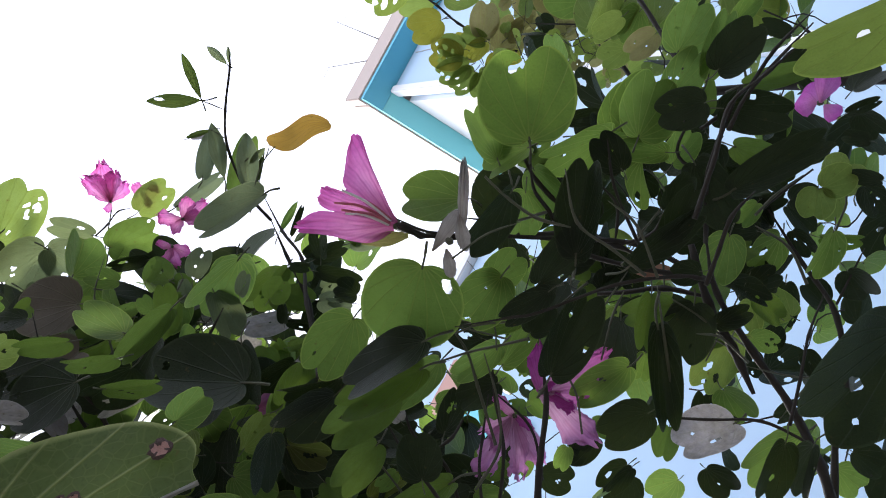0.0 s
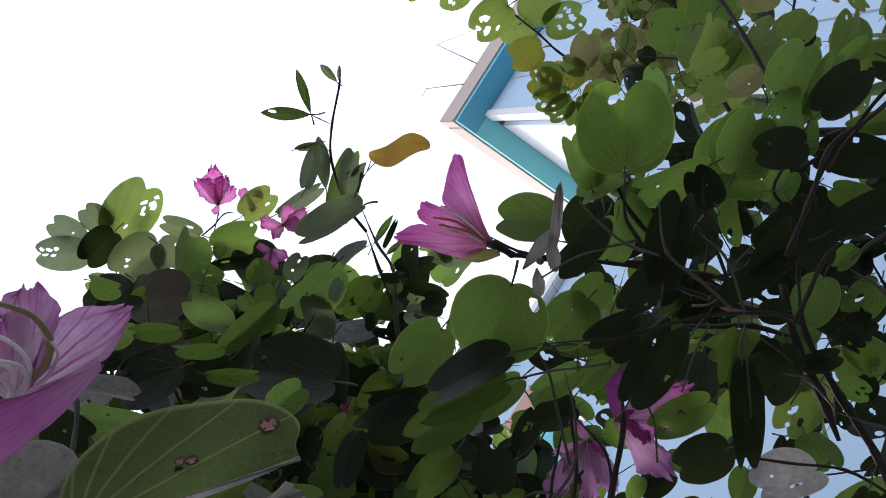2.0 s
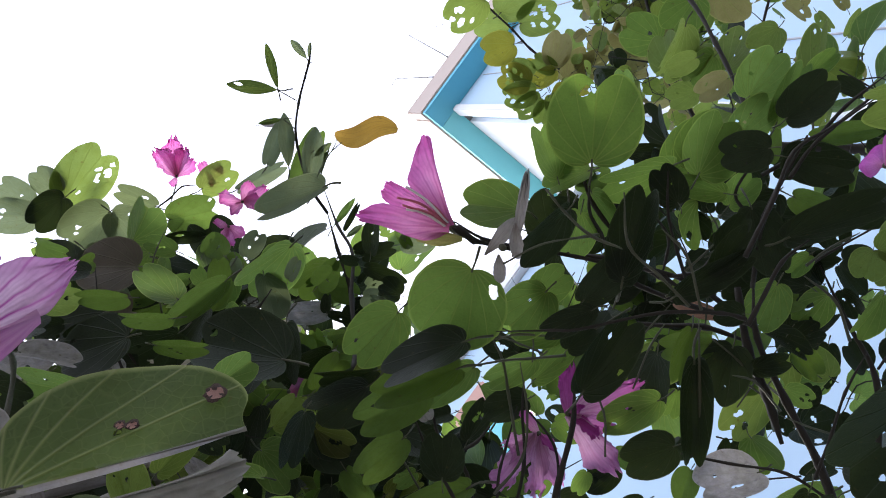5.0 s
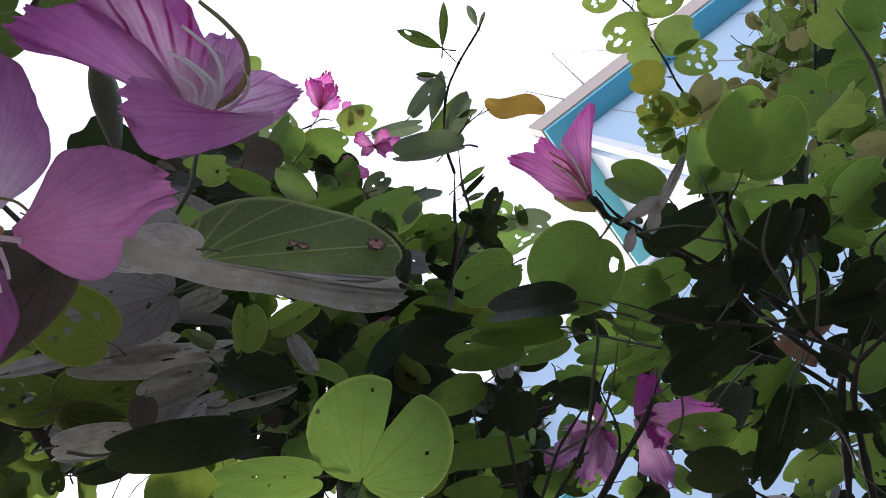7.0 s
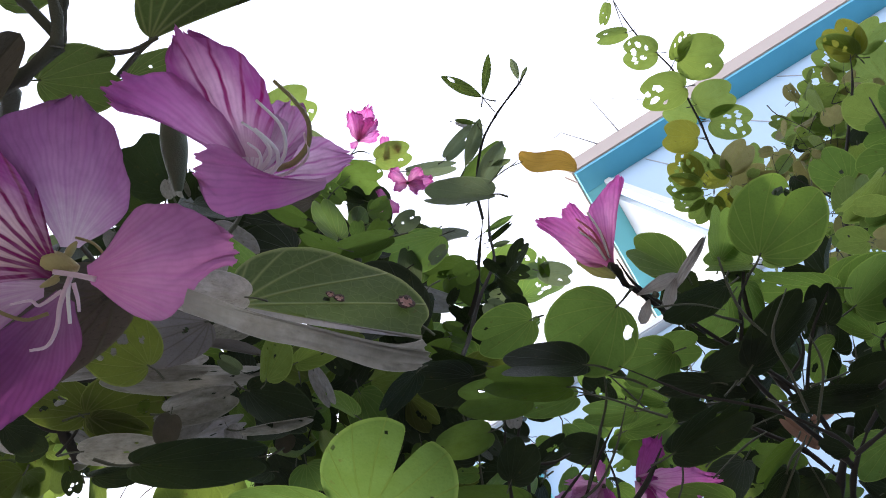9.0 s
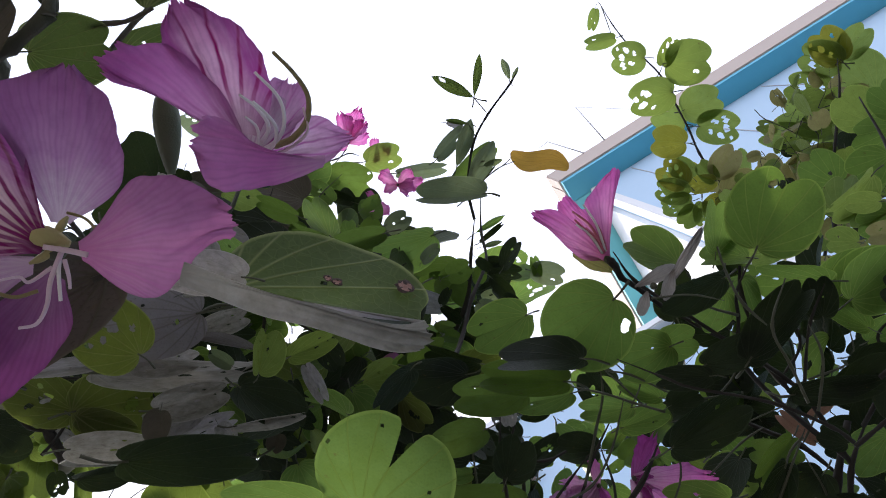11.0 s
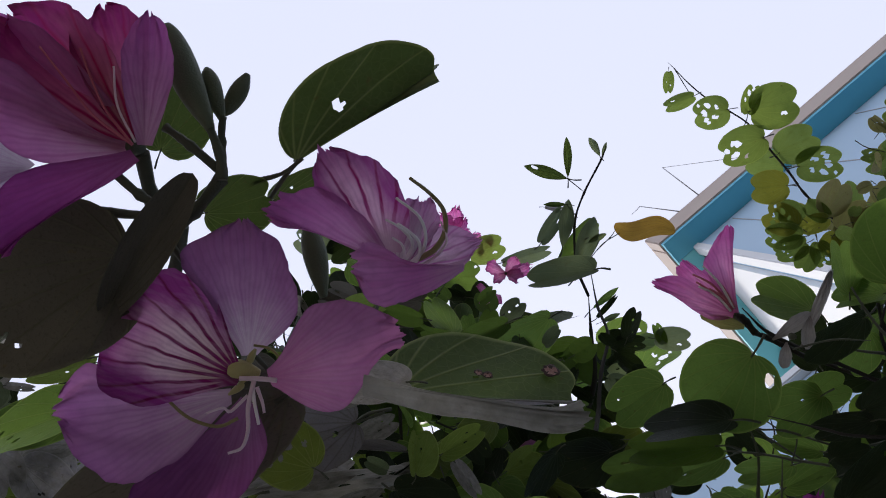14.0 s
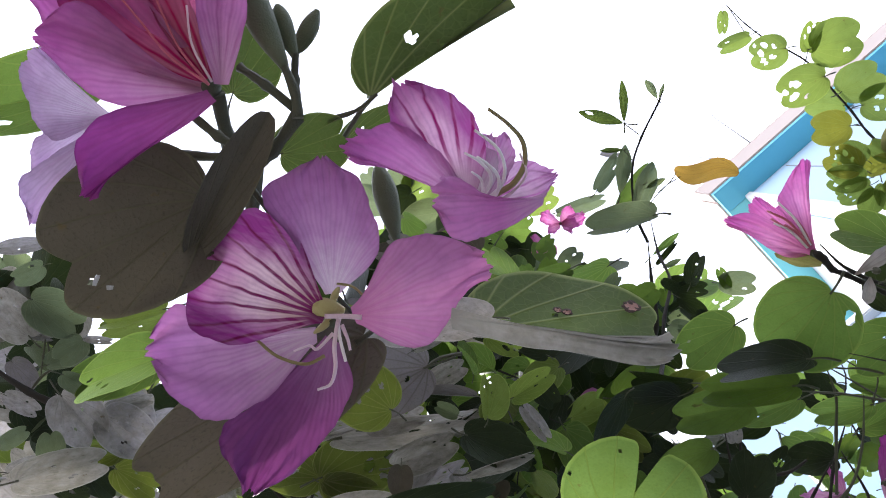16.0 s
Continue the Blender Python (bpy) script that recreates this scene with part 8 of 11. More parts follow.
leaf(tree, 0.2065, 0.5077, 2.1828, -136.5, -13.4, 172.6, 0.0565, "deepgreen", wide=0.5)
leaf(tree, 0.1711, 0.4429, 2.1934, 143.2, 1, -19.9, 0.0484, "green", wide=0.5)
leaf(tree, 0.1674, 0.4631, 2.2049, -158.7, 34.4, 102.8, 0.0387, "green", wide=0.8)
leaf(tree, 0.263, 0.4865, 2.1781, -134.7, 8, 143.2, 0.0601, "deepgreen", wide=0.35)
leaf(tree, 0.163, 0.5443, 2.1632, 157.5, -39.9, -72.6, 0.0271, "green", wide=0.7)
leaf(tree, 0.2972, 0.6234, 2.1771, -131.7, 19.1, 137.7, 0.0327, "dark", wide=0.4)
leaf(tree, 0.277, 0.6487, 2.159, 129.7, 8.4, -16.4, 0.027, "dark", wide=0.6)
leaf(tree, 0.2432, 0.672, 2.147, 128.6, 4.3, -16.6, 0.0318, "dark", wide=0.5)
leaf(tree, 0.354, 0.5495, 2.2187, 138.1, 20, -12.6, 0.0338, "dark", wide=0.5)
leaf(tree, 0.3419, 0.5656, 2.2109, 143.1, -30.7, -64.5, 0.0305, "dark", wide=0.6)
leaf(tree, 0.3324, 0.4784, 2.3504, 147.5, -18.3, -60, 0.0403, "brownish", wide=0.8, holes=((0.2, 0.6, 0.04), (-0.15, 0.4, 0.03)))
leaf(tree, 0.3367, 0.4395, 2.372, 147.1, -11.3, -53.6, 0.0373, "yellowgreen", wide=0.7)
twig(tree, [(0.32, 0.465, 2.109), (0.283, 0.463, 2.133), (0.239, 0.464, 2.152), (0.201, 0.455, 2.175)], 0.0011, 0.0022)
twig(tree, [(0.164, 0.48, 2.179), (0.177, 0.456, 2.195), (0.222, 0.449, 2.185)], 0.002, 0.0012)
twig(tree, [(0.162, 0.583, 2.197), (0.184, 0.586, 2.187), (0.222, 0.596, 2.164)], 0.0018, 0.001)
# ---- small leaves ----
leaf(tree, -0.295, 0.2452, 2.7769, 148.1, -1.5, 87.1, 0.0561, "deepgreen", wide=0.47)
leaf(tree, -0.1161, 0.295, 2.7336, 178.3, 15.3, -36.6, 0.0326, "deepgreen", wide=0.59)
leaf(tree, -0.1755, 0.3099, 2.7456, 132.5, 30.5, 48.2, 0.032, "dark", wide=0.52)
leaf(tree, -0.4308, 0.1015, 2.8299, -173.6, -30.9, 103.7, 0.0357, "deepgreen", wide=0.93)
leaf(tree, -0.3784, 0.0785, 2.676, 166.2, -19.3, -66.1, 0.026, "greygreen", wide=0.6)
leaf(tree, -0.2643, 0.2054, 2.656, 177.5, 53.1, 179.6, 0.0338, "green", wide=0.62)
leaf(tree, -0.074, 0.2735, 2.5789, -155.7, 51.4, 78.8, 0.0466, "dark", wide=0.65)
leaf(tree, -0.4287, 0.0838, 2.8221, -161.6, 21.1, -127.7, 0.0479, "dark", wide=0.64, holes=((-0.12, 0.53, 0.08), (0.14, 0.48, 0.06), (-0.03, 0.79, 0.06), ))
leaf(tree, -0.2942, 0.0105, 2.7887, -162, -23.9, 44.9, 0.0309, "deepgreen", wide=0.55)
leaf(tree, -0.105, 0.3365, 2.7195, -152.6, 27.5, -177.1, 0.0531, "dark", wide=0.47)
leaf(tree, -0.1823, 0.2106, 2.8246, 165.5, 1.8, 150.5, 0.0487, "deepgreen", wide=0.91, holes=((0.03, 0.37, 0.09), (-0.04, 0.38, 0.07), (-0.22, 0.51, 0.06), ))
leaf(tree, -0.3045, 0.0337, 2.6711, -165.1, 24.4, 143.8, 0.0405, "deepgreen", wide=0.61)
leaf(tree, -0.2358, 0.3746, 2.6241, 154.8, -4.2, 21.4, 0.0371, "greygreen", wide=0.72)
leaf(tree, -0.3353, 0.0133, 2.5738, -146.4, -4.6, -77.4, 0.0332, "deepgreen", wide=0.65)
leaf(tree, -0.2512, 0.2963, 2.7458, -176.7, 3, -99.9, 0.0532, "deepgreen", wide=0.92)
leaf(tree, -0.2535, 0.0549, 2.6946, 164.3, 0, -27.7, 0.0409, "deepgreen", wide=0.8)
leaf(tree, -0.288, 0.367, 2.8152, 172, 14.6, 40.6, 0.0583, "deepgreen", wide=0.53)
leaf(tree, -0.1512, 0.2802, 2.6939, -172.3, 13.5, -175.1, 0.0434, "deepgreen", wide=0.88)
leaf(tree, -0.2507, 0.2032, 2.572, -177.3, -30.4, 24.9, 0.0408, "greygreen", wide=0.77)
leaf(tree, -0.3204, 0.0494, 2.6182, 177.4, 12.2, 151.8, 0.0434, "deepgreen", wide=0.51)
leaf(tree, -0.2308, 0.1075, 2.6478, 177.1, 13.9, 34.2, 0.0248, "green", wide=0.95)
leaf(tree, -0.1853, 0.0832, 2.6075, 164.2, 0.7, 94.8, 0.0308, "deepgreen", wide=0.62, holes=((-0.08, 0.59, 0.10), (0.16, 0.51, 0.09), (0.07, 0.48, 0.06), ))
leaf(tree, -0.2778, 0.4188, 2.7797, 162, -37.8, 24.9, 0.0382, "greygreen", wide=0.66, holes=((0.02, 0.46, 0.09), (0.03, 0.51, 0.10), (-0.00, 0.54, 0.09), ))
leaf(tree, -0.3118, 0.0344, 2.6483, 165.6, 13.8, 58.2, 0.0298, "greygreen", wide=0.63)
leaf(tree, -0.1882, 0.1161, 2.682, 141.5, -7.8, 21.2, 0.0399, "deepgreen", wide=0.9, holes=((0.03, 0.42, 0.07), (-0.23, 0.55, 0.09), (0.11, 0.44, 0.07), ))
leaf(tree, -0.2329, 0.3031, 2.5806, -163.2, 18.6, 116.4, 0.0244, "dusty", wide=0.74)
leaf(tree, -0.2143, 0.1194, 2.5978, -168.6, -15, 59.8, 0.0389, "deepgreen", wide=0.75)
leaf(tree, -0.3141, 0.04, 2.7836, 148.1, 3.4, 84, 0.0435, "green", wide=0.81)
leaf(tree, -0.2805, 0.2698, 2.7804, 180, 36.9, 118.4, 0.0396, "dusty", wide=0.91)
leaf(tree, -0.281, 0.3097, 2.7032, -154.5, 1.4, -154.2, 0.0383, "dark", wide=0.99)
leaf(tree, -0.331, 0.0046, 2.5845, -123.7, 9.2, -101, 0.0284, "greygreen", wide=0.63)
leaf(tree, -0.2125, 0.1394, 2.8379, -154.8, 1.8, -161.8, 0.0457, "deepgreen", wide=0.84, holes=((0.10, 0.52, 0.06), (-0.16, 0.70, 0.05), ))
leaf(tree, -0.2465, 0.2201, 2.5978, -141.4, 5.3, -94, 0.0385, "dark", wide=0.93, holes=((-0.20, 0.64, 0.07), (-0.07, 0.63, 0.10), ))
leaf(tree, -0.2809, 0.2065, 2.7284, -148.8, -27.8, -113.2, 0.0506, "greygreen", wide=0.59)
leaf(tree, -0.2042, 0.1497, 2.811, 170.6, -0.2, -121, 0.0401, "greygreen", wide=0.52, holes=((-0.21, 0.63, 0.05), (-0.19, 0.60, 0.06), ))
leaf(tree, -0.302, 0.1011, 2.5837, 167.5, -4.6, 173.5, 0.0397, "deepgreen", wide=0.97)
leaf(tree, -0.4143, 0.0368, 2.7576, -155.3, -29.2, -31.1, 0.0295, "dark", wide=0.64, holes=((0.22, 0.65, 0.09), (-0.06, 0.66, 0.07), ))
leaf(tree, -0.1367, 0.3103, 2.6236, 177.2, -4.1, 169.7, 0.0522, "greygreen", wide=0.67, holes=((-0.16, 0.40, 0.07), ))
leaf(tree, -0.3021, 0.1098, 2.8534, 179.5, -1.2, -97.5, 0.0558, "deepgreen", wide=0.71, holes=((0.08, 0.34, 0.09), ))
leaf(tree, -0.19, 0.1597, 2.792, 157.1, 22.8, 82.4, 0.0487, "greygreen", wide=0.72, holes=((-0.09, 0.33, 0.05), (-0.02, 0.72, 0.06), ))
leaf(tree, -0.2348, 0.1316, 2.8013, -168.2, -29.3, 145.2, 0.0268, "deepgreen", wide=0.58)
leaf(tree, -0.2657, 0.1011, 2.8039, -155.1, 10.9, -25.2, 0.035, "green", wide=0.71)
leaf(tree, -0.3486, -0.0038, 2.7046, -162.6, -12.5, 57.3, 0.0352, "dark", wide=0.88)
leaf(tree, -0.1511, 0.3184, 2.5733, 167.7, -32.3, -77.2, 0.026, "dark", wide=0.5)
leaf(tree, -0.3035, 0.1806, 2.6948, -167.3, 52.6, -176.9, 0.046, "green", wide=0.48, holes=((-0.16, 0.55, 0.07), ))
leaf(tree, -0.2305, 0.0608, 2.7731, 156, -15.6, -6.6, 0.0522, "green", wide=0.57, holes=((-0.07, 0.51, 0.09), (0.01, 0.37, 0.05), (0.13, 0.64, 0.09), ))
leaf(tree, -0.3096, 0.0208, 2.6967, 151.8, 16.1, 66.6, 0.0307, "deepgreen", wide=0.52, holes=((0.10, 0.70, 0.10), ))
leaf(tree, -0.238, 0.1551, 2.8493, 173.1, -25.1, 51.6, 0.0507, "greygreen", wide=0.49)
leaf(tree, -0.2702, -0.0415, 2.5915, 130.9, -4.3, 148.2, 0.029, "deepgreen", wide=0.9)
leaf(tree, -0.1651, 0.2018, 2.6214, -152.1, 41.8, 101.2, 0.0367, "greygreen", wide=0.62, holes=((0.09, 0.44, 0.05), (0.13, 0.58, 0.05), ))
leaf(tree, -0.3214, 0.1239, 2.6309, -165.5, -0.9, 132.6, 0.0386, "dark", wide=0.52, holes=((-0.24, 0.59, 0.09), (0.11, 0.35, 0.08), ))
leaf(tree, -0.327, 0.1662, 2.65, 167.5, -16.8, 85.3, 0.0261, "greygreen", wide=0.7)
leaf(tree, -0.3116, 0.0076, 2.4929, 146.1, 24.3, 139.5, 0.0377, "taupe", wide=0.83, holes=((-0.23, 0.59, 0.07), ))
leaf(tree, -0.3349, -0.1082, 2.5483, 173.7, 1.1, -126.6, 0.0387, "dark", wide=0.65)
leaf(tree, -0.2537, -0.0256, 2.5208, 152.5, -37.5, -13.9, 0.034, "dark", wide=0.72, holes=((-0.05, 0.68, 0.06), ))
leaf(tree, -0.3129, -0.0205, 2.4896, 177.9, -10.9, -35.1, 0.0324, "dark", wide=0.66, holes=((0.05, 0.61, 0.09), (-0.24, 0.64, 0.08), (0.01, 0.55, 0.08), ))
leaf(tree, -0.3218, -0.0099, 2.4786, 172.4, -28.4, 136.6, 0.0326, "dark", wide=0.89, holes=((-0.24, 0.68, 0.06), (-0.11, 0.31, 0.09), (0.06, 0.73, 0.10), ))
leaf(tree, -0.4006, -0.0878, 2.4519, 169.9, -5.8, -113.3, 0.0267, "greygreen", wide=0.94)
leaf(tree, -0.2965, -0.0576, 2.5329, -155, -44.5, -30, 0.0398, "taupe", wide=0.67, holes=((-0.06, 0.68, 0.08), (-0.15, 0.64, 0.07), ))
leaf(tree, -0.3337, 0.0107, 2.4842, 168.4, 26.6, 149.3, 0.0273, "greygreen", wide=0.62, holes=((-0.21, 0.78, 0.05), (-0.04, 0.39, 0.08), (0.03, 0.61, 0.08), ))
leaf(tree, -0.3669, -0.0938, 2.5545, -157, 18.5, 31.6, 0.0309, "dusty", wide=0.78)
leaf(tree, -0.3622, -0.0996, 2.4947, 159.7, 15.6, 4.7, 0.0273, "dusty", wide=0.81)
leaf(tree, -0.442, -0.0372, 2.6439, 160.2, 21.9, 138.6, 0.0323, "taupe", wide=0.96, holes=((0.06, 0.70, 0.09), (-0.25, 0.64, 0.06), (-0.08, 0.48, 0.09), ))
leaf(tree, -0.4127, -0.0638, 2.5737, -145.8, 30.9, -124.8, 0.0467, "dusty", wide=0.65)
leaf(tree, -0.4056, -0.0727, 2.4939, -164, -6.9, 145.2, 0.0399, "taupe", wide=0.66, holes=((0.23, 0.37, 0.05), (-0.06, 0.47, 0.09), (-0.00, 0.77, 0.09), ))
leaf(tree, -0.3395, 0.0302, 2.4923, -122.6, 33.7, -101.8, 0.0352, "taupe", wide=0.8)
leaf(tree, -0.3994, -0.0383, 2.4909, -155.5, -15.1, 166.1, 0.0341, "dark", wide=0.6)
leaf(tree, -0.379, -0.0559, 2.6684, -139, 32.8, -120.9, 0.0517, "dark", wide=0.5, holes=((-0.25, 0.68, 0.07), ))
leaf(tree, -0.3259, -0.0668, 2.5177, 148.3, -24.9, -11.6, 0.0294, "taupe", wide=0.46)
leaf(tree, -0.3609, -0.0078, 2.6526, 165.6, 7.6, 168.8, 0.031, "taupe", wide=0.92)
leaf(tree, -0.3407, -0.0661, 2.6691, -149.4, -47, -74.6, 0.0412, "taupe", wide=0.95, holes=((0.20, 0.37, 0.09), ))
leaf(tree, -0.2918, -0.0027, 2.595, 172.4, -33.1, -51.1, 0.0324, "greygreen", wide=0.45)
leaf(tree, -0.1972, 0.2718, 2.5444, 156.5, 5.5, 151.6, 0.0319, "deepgreen", wide=0.46)
leaf(tree, -0.1427, 0.2201, 2.5255, -155.8, 12.4, 104.1, 0.036, "deepgreen", wide=0.9, holes=((0.13, 0.49, 0.09), ))
leaf(tree, -0.1219, 0.3976, 2.6639, -164.4, 11.3, 168, 0.0237, "dark", wide=0.62)
leaf(tree, -0.1525, 0.3499, 2.478, 177.3, 46.2, -177.6, 0.0201, "dark", wide=0.52)
leaf(tree, -0.1094, 0.3585, 2.7251, 142.5, -47.3, -20.7, 0.0357, "greygreen", wide=0.89, holes=((-0.06, 0.47, 0.05), (-0.10, 0.53, 0.08), (0.21, 0.49, 0.08), ))
leaf(tree, -0.1634, 0.4614, 2.7302, -139.4, -26.1, -127.4, 0.0287, "greygreen", wide=0.8)
leaf(tree, -0.1833, 0.2755, 2.6257, 161.3, 37.5, 58.5, 0.0273, "dark", wide=0.64)
leaf(tree, -0.0974, 0.2349, 2.558, 169.1, -17.4, 169.3, 0.0273, "dark", wide=0.59)
leaf(tree, -0.2096, 0.346, 2.6714, 125.8, -31, 29.5, 0.0328, "greygreen", wide=0.84)
leaf(tree, -0.1209, 0.3438, 2.5913, 135.7, 17, -45.8, 0.0404, "greygreen", wide=0.46, holes=((-0.00, 0.74, 0.05), (0.04, 0.36, 0.09), (0.06, 0.61, 0.06), ))
leaf(tree, -0.2074, 0.2961, 2.6338, 161, -30.1, -179.1, 0.0259, "deepgreen", wide=0.74)
leaf(tree, -0.1003, 0.3026, 2.6358, 175.4, -52.4, -78, 0.0262, "dark", wide=0.45)
leaf(tree, -0.1096, 0.3073, 2.788, 158.4, -18.6, -145.1, 0.0351, "deepgreen", wide=0.7)
leaf(tree, -0.1592, 0.3498, 2.7645, 173.4, -53.9, -80.6, 0.0274, "greygreen", wide=0.83)
leaf(tree, -0.1588, 0.2866, 2.7772, 155.2, -51.3, -31.6, 0.0345, "deepgreen", wide=0.58, holes=((0.14, 0.72, 0.06), (-0.20, 0.43, 0.07), (0.19, 0.43, 0.08), ))
leaf(tree, -0.2175, 0.3256, 2.678, -173.1, 14.7, -102.9, 0.0236, "deepgreen", wide=0.55)
leaf(tree, -0.2013, 0.3685, 2.7453, -155.5, -22.6, 157.5, 0.0403, "dark", wide=0.49)
leaf(tree, -0.17, 0.2749, 2.7455, -142, 4.7, -157.4, 0.0443, "deepgreen", wide=0.67)
leaf(tree, -0.1051, 0.3434, 2.5817, -170.9, -22.1, 3.7, 0.0353, "dark", wide=0.97)
leaf(tree, -0.1878, 0.2903, 2.6631, -172.3, -28.6, 160.1, 0.0399, "dark", wide=0.51, holes=((0.24, 0.51, 0.06), (0.01, 0.76, 0.07), ))
leaf(tree, -0.1852, 0.2964, 2.5077, 128.6, -19, -29, 0.0268, "deepgreen", wide=0.71)
leaf(tree, -0.1191, 0.2894, 2.6446, -167, -7.9, 36.1, 0.0279, "deepgreen", wide=0.78)
leaf(far_tree, 0.8964, 0.7542, 3.3837, -130.9, 27.1, 160.2, 0.0454, "fresh", wide=0.85, holes=((0.18, 0.38, 0.08), (-0.20, 0.59, 0.06), ))
leaf(far_tree, 0.9483, 0.8022, 3.4896, 178.8, 24.9, 42.2, 0.0616, "brownish", wide=0.93)
leaf(far_tree, 0.7877, 0.7189, 3.5233, 135, 3.9, -38.6, 0.0605, "yellowgreen", wide=0.61, holes=((-0.23, 0.54, 0.06), (0.23, 0.51, 0.06), (0.16, 0.60, 0.07), ))
leaf(far_tree, 0.7854, 0.8691, 3.5343, -173.4, 43.5, 53.7, 0.0503, "fresh", wide=0.75)
leaf(far_tree, 0.8383, 0.663, 3.4501, -153.1, -3.6, 118.7, 0.0678, "yellowgreen", wide=0.92, holes=((0.08, 0.49, 0.08), (-0.14, 0.44, 0.05), ))
leaf(far_tree, 0.9048, 0.9055, 3.5179, 128.2, -33.2, -50, 0.0573, "fresh", wide=0.76)
leaf(far_tree, 0.7963, 0.9491, 3.436, 165.3, 7, -38.4, 0.0468, "brownish", wide=0.46)
leaf(far_tree, 0.7215, 0.8436, 3.3776, 132.4, -31.4, -32.7, 0.0613, "brownish", wide=0.91)
leaf(far_tree, 0.8978, 0.7254, 3.4072, -167.2, -12.6, 82.3, 0.0764, "fresh", wide=0.83, holes=((-0.07, 0.34, 0.06), (-0.25, 0.51, 0.07), (0.11, 0.49, 0.06), ))
leaf(far_tree, 0.9039, 0.7987, 3.4481, 161.1, -36.3, -77, 0.0601, "fresh", wide=0.6)
leaf(far_tree, 0.9195, 0.8311, 3.4304, -142, -44.9, 142.8, 0.0541, "brownish", wide=0.9)
leaf(far_tree, 0.8602, 0.9524, 3.51, -174.9, -19.8, -159.8, 0.0763, "fresh", wide=0.56)
leaf(far_tree, 0.7294, 0.7847, 3.4936, 134.2, -42.1, -81.2, 0.0554, "fresh", wide=0.75)
leaf(far_tree, 0.9036, 0.8903, 3.5224, -159.8, 25.9, 65.2, 0.0819, "fresh", wide=0.72, holes=((0.11, 0.48, 0.09), ))
leaf(far_tree, 0.9122, 0.8473, 3.416, -139.5, 36.8, 144.4, 0.0545, "brownish", wide=0.99, holes=((-0.10, 0.71, 0.05), (0.02, 0.41, 0.08), ))
leaf(far_tree, 0.9252, 0.8872, 3.5319, 134.3, -62.3, -86.2, 0.0846, "fresh", wide=0.8)
leaf(far_tree, 0.8131, 0.9574, 3.4463, 177.7, 47.5, 10.8, 0.0549, "brownish", wide=0.57, holes=((-0.11, 0.52, 0.05), (0.09, 0.42, 0.06), ))
leaf(far_tree, 0.9981, 0.9085, 3.5445, -146.4, 8.8, -177.1, 0.062, "fresh", wide=0.99)
leaf(far_tree, 0.8015, 0.9459, 3.63, 157.1, -0.7, -50.3, 0.0505, "fresh", wide=0.78)
leaf(far_tree, 0.8949, 0.9033, 3.4414, 160.5, 6.8, -45.1, 0.0483, "brownish", wide=0.68, holes=((-0.05, 0.51, 0.06), (-0.03, 0.74, 0.07), (-0.07, 0.60, 0.08), ))
leaf(far_tree, 1.0057, 0.819, 3.5656, -158.3, -24.2, 166.4, 0.0802, "fresh", wide=0.96, holes=((-0.11, 0.63, 0.05), (-0.02, 0.38, 0.07), ))
leaf(far_tree, 0.795, 0.923, 3.359, 163.4, 27.2, -10.9, 0.0783, "brownish")
leaf(far_tree, 0.685, 0.8565, 3.4194, -179.4, -52.3, -107.7, 0.0716, "brownish", wide=0.92)
leaf(far_tree, 0.8698, 0.8556, 3.441, -174.3, 7, -128, 0.0552, "brownish", wide=0.62, holes=((-0.03, 0.61, 0.07), ))
leaf(far_tree, 0.9835, 1.2549, 3.3009, -162.6, -19.7, -128.9, 0.069, "fresh", wide=0.46, holes=((-0.10, 0.47, 0.08), (-0.17, 0.77, 0.05), (-0.00, 0.44, 0.08), ))
leaf(far_tree, 0.9173, 1.2486, 3.1149, -161.1, -16.2, -136.4, 0.0605, "brownish", wide=0.87, holes=((-0.09, 0.42, 0.05), (-0.20, 0.80, 0.09), (0.21, 0.72, 0.09), ))
leaf(far_tree, 0.9852, 0.8701, 3.4924, -161.1, 4.7, -149.6, 0.0788, "brownish", wide=0.87)
leaf(far_tree, 0.9457, 1.2712, 3.3456, -123.3, 48.4, 161.2, 0.0499, "brownish", wide=0.61, holes=((-0.25, 0.37, 0.09), (0.21, 0.46, 0.06), ))
leaf(far_tree, 1.1018, 0.9998, 3.3018, -147.2, 23.1, 132.9, 0.0575, "yellowgreen", wide=0.8)
leaf(far_tree, 0.8999, 0.7518, 3.4128, 170.3, 13.3, -13.6, 0.0564, "yellowgreen", wide=0.5, holes=((0.08, 0.59, 0.06), (0.12, 0.40, 0.10), ))
leaf(far_tree, 0.9366, 1.2447, 3.3551, 131.6, -23.1, -22.8, 0.0765, "fresh", wide=0.59)
leaf(far_tree, 0.9772, 1.2584, 3.4498, 151.3, 18.1, 10.4, 0.0746, "brownish", wide=0.62)
leaf(far_tree, 0.9566, 0.9677, 3.5172, 138, -19.1, -34.9, 0.0707, "brownish", wide=0.56)
leaf(far_tree, 0.8655, 1.229, 3.371, -151.8, -11.8, 94.2, 0.05, "brownish", wide=0.6, holes=((0.16, 0.44, 0.08), (-0.09, 0.36, 0.06), ))
leaf(far_tree, 1.0348, 1.1459, 3.2698, 174.7, 1.4, 74.9, 0.0488, "brownish", wide=0.67)
leaf(far_tree, 0.6032, 1.0049, 3.4896, 167.5, -16.1, -74.2, 0.0727, "fresh", wide=0.59)
leaf(far_tree, 1.0074, 1.2957, 3.3579, -157.8, -48.9, -177, 0.0652, "fresh", wide=0.96)
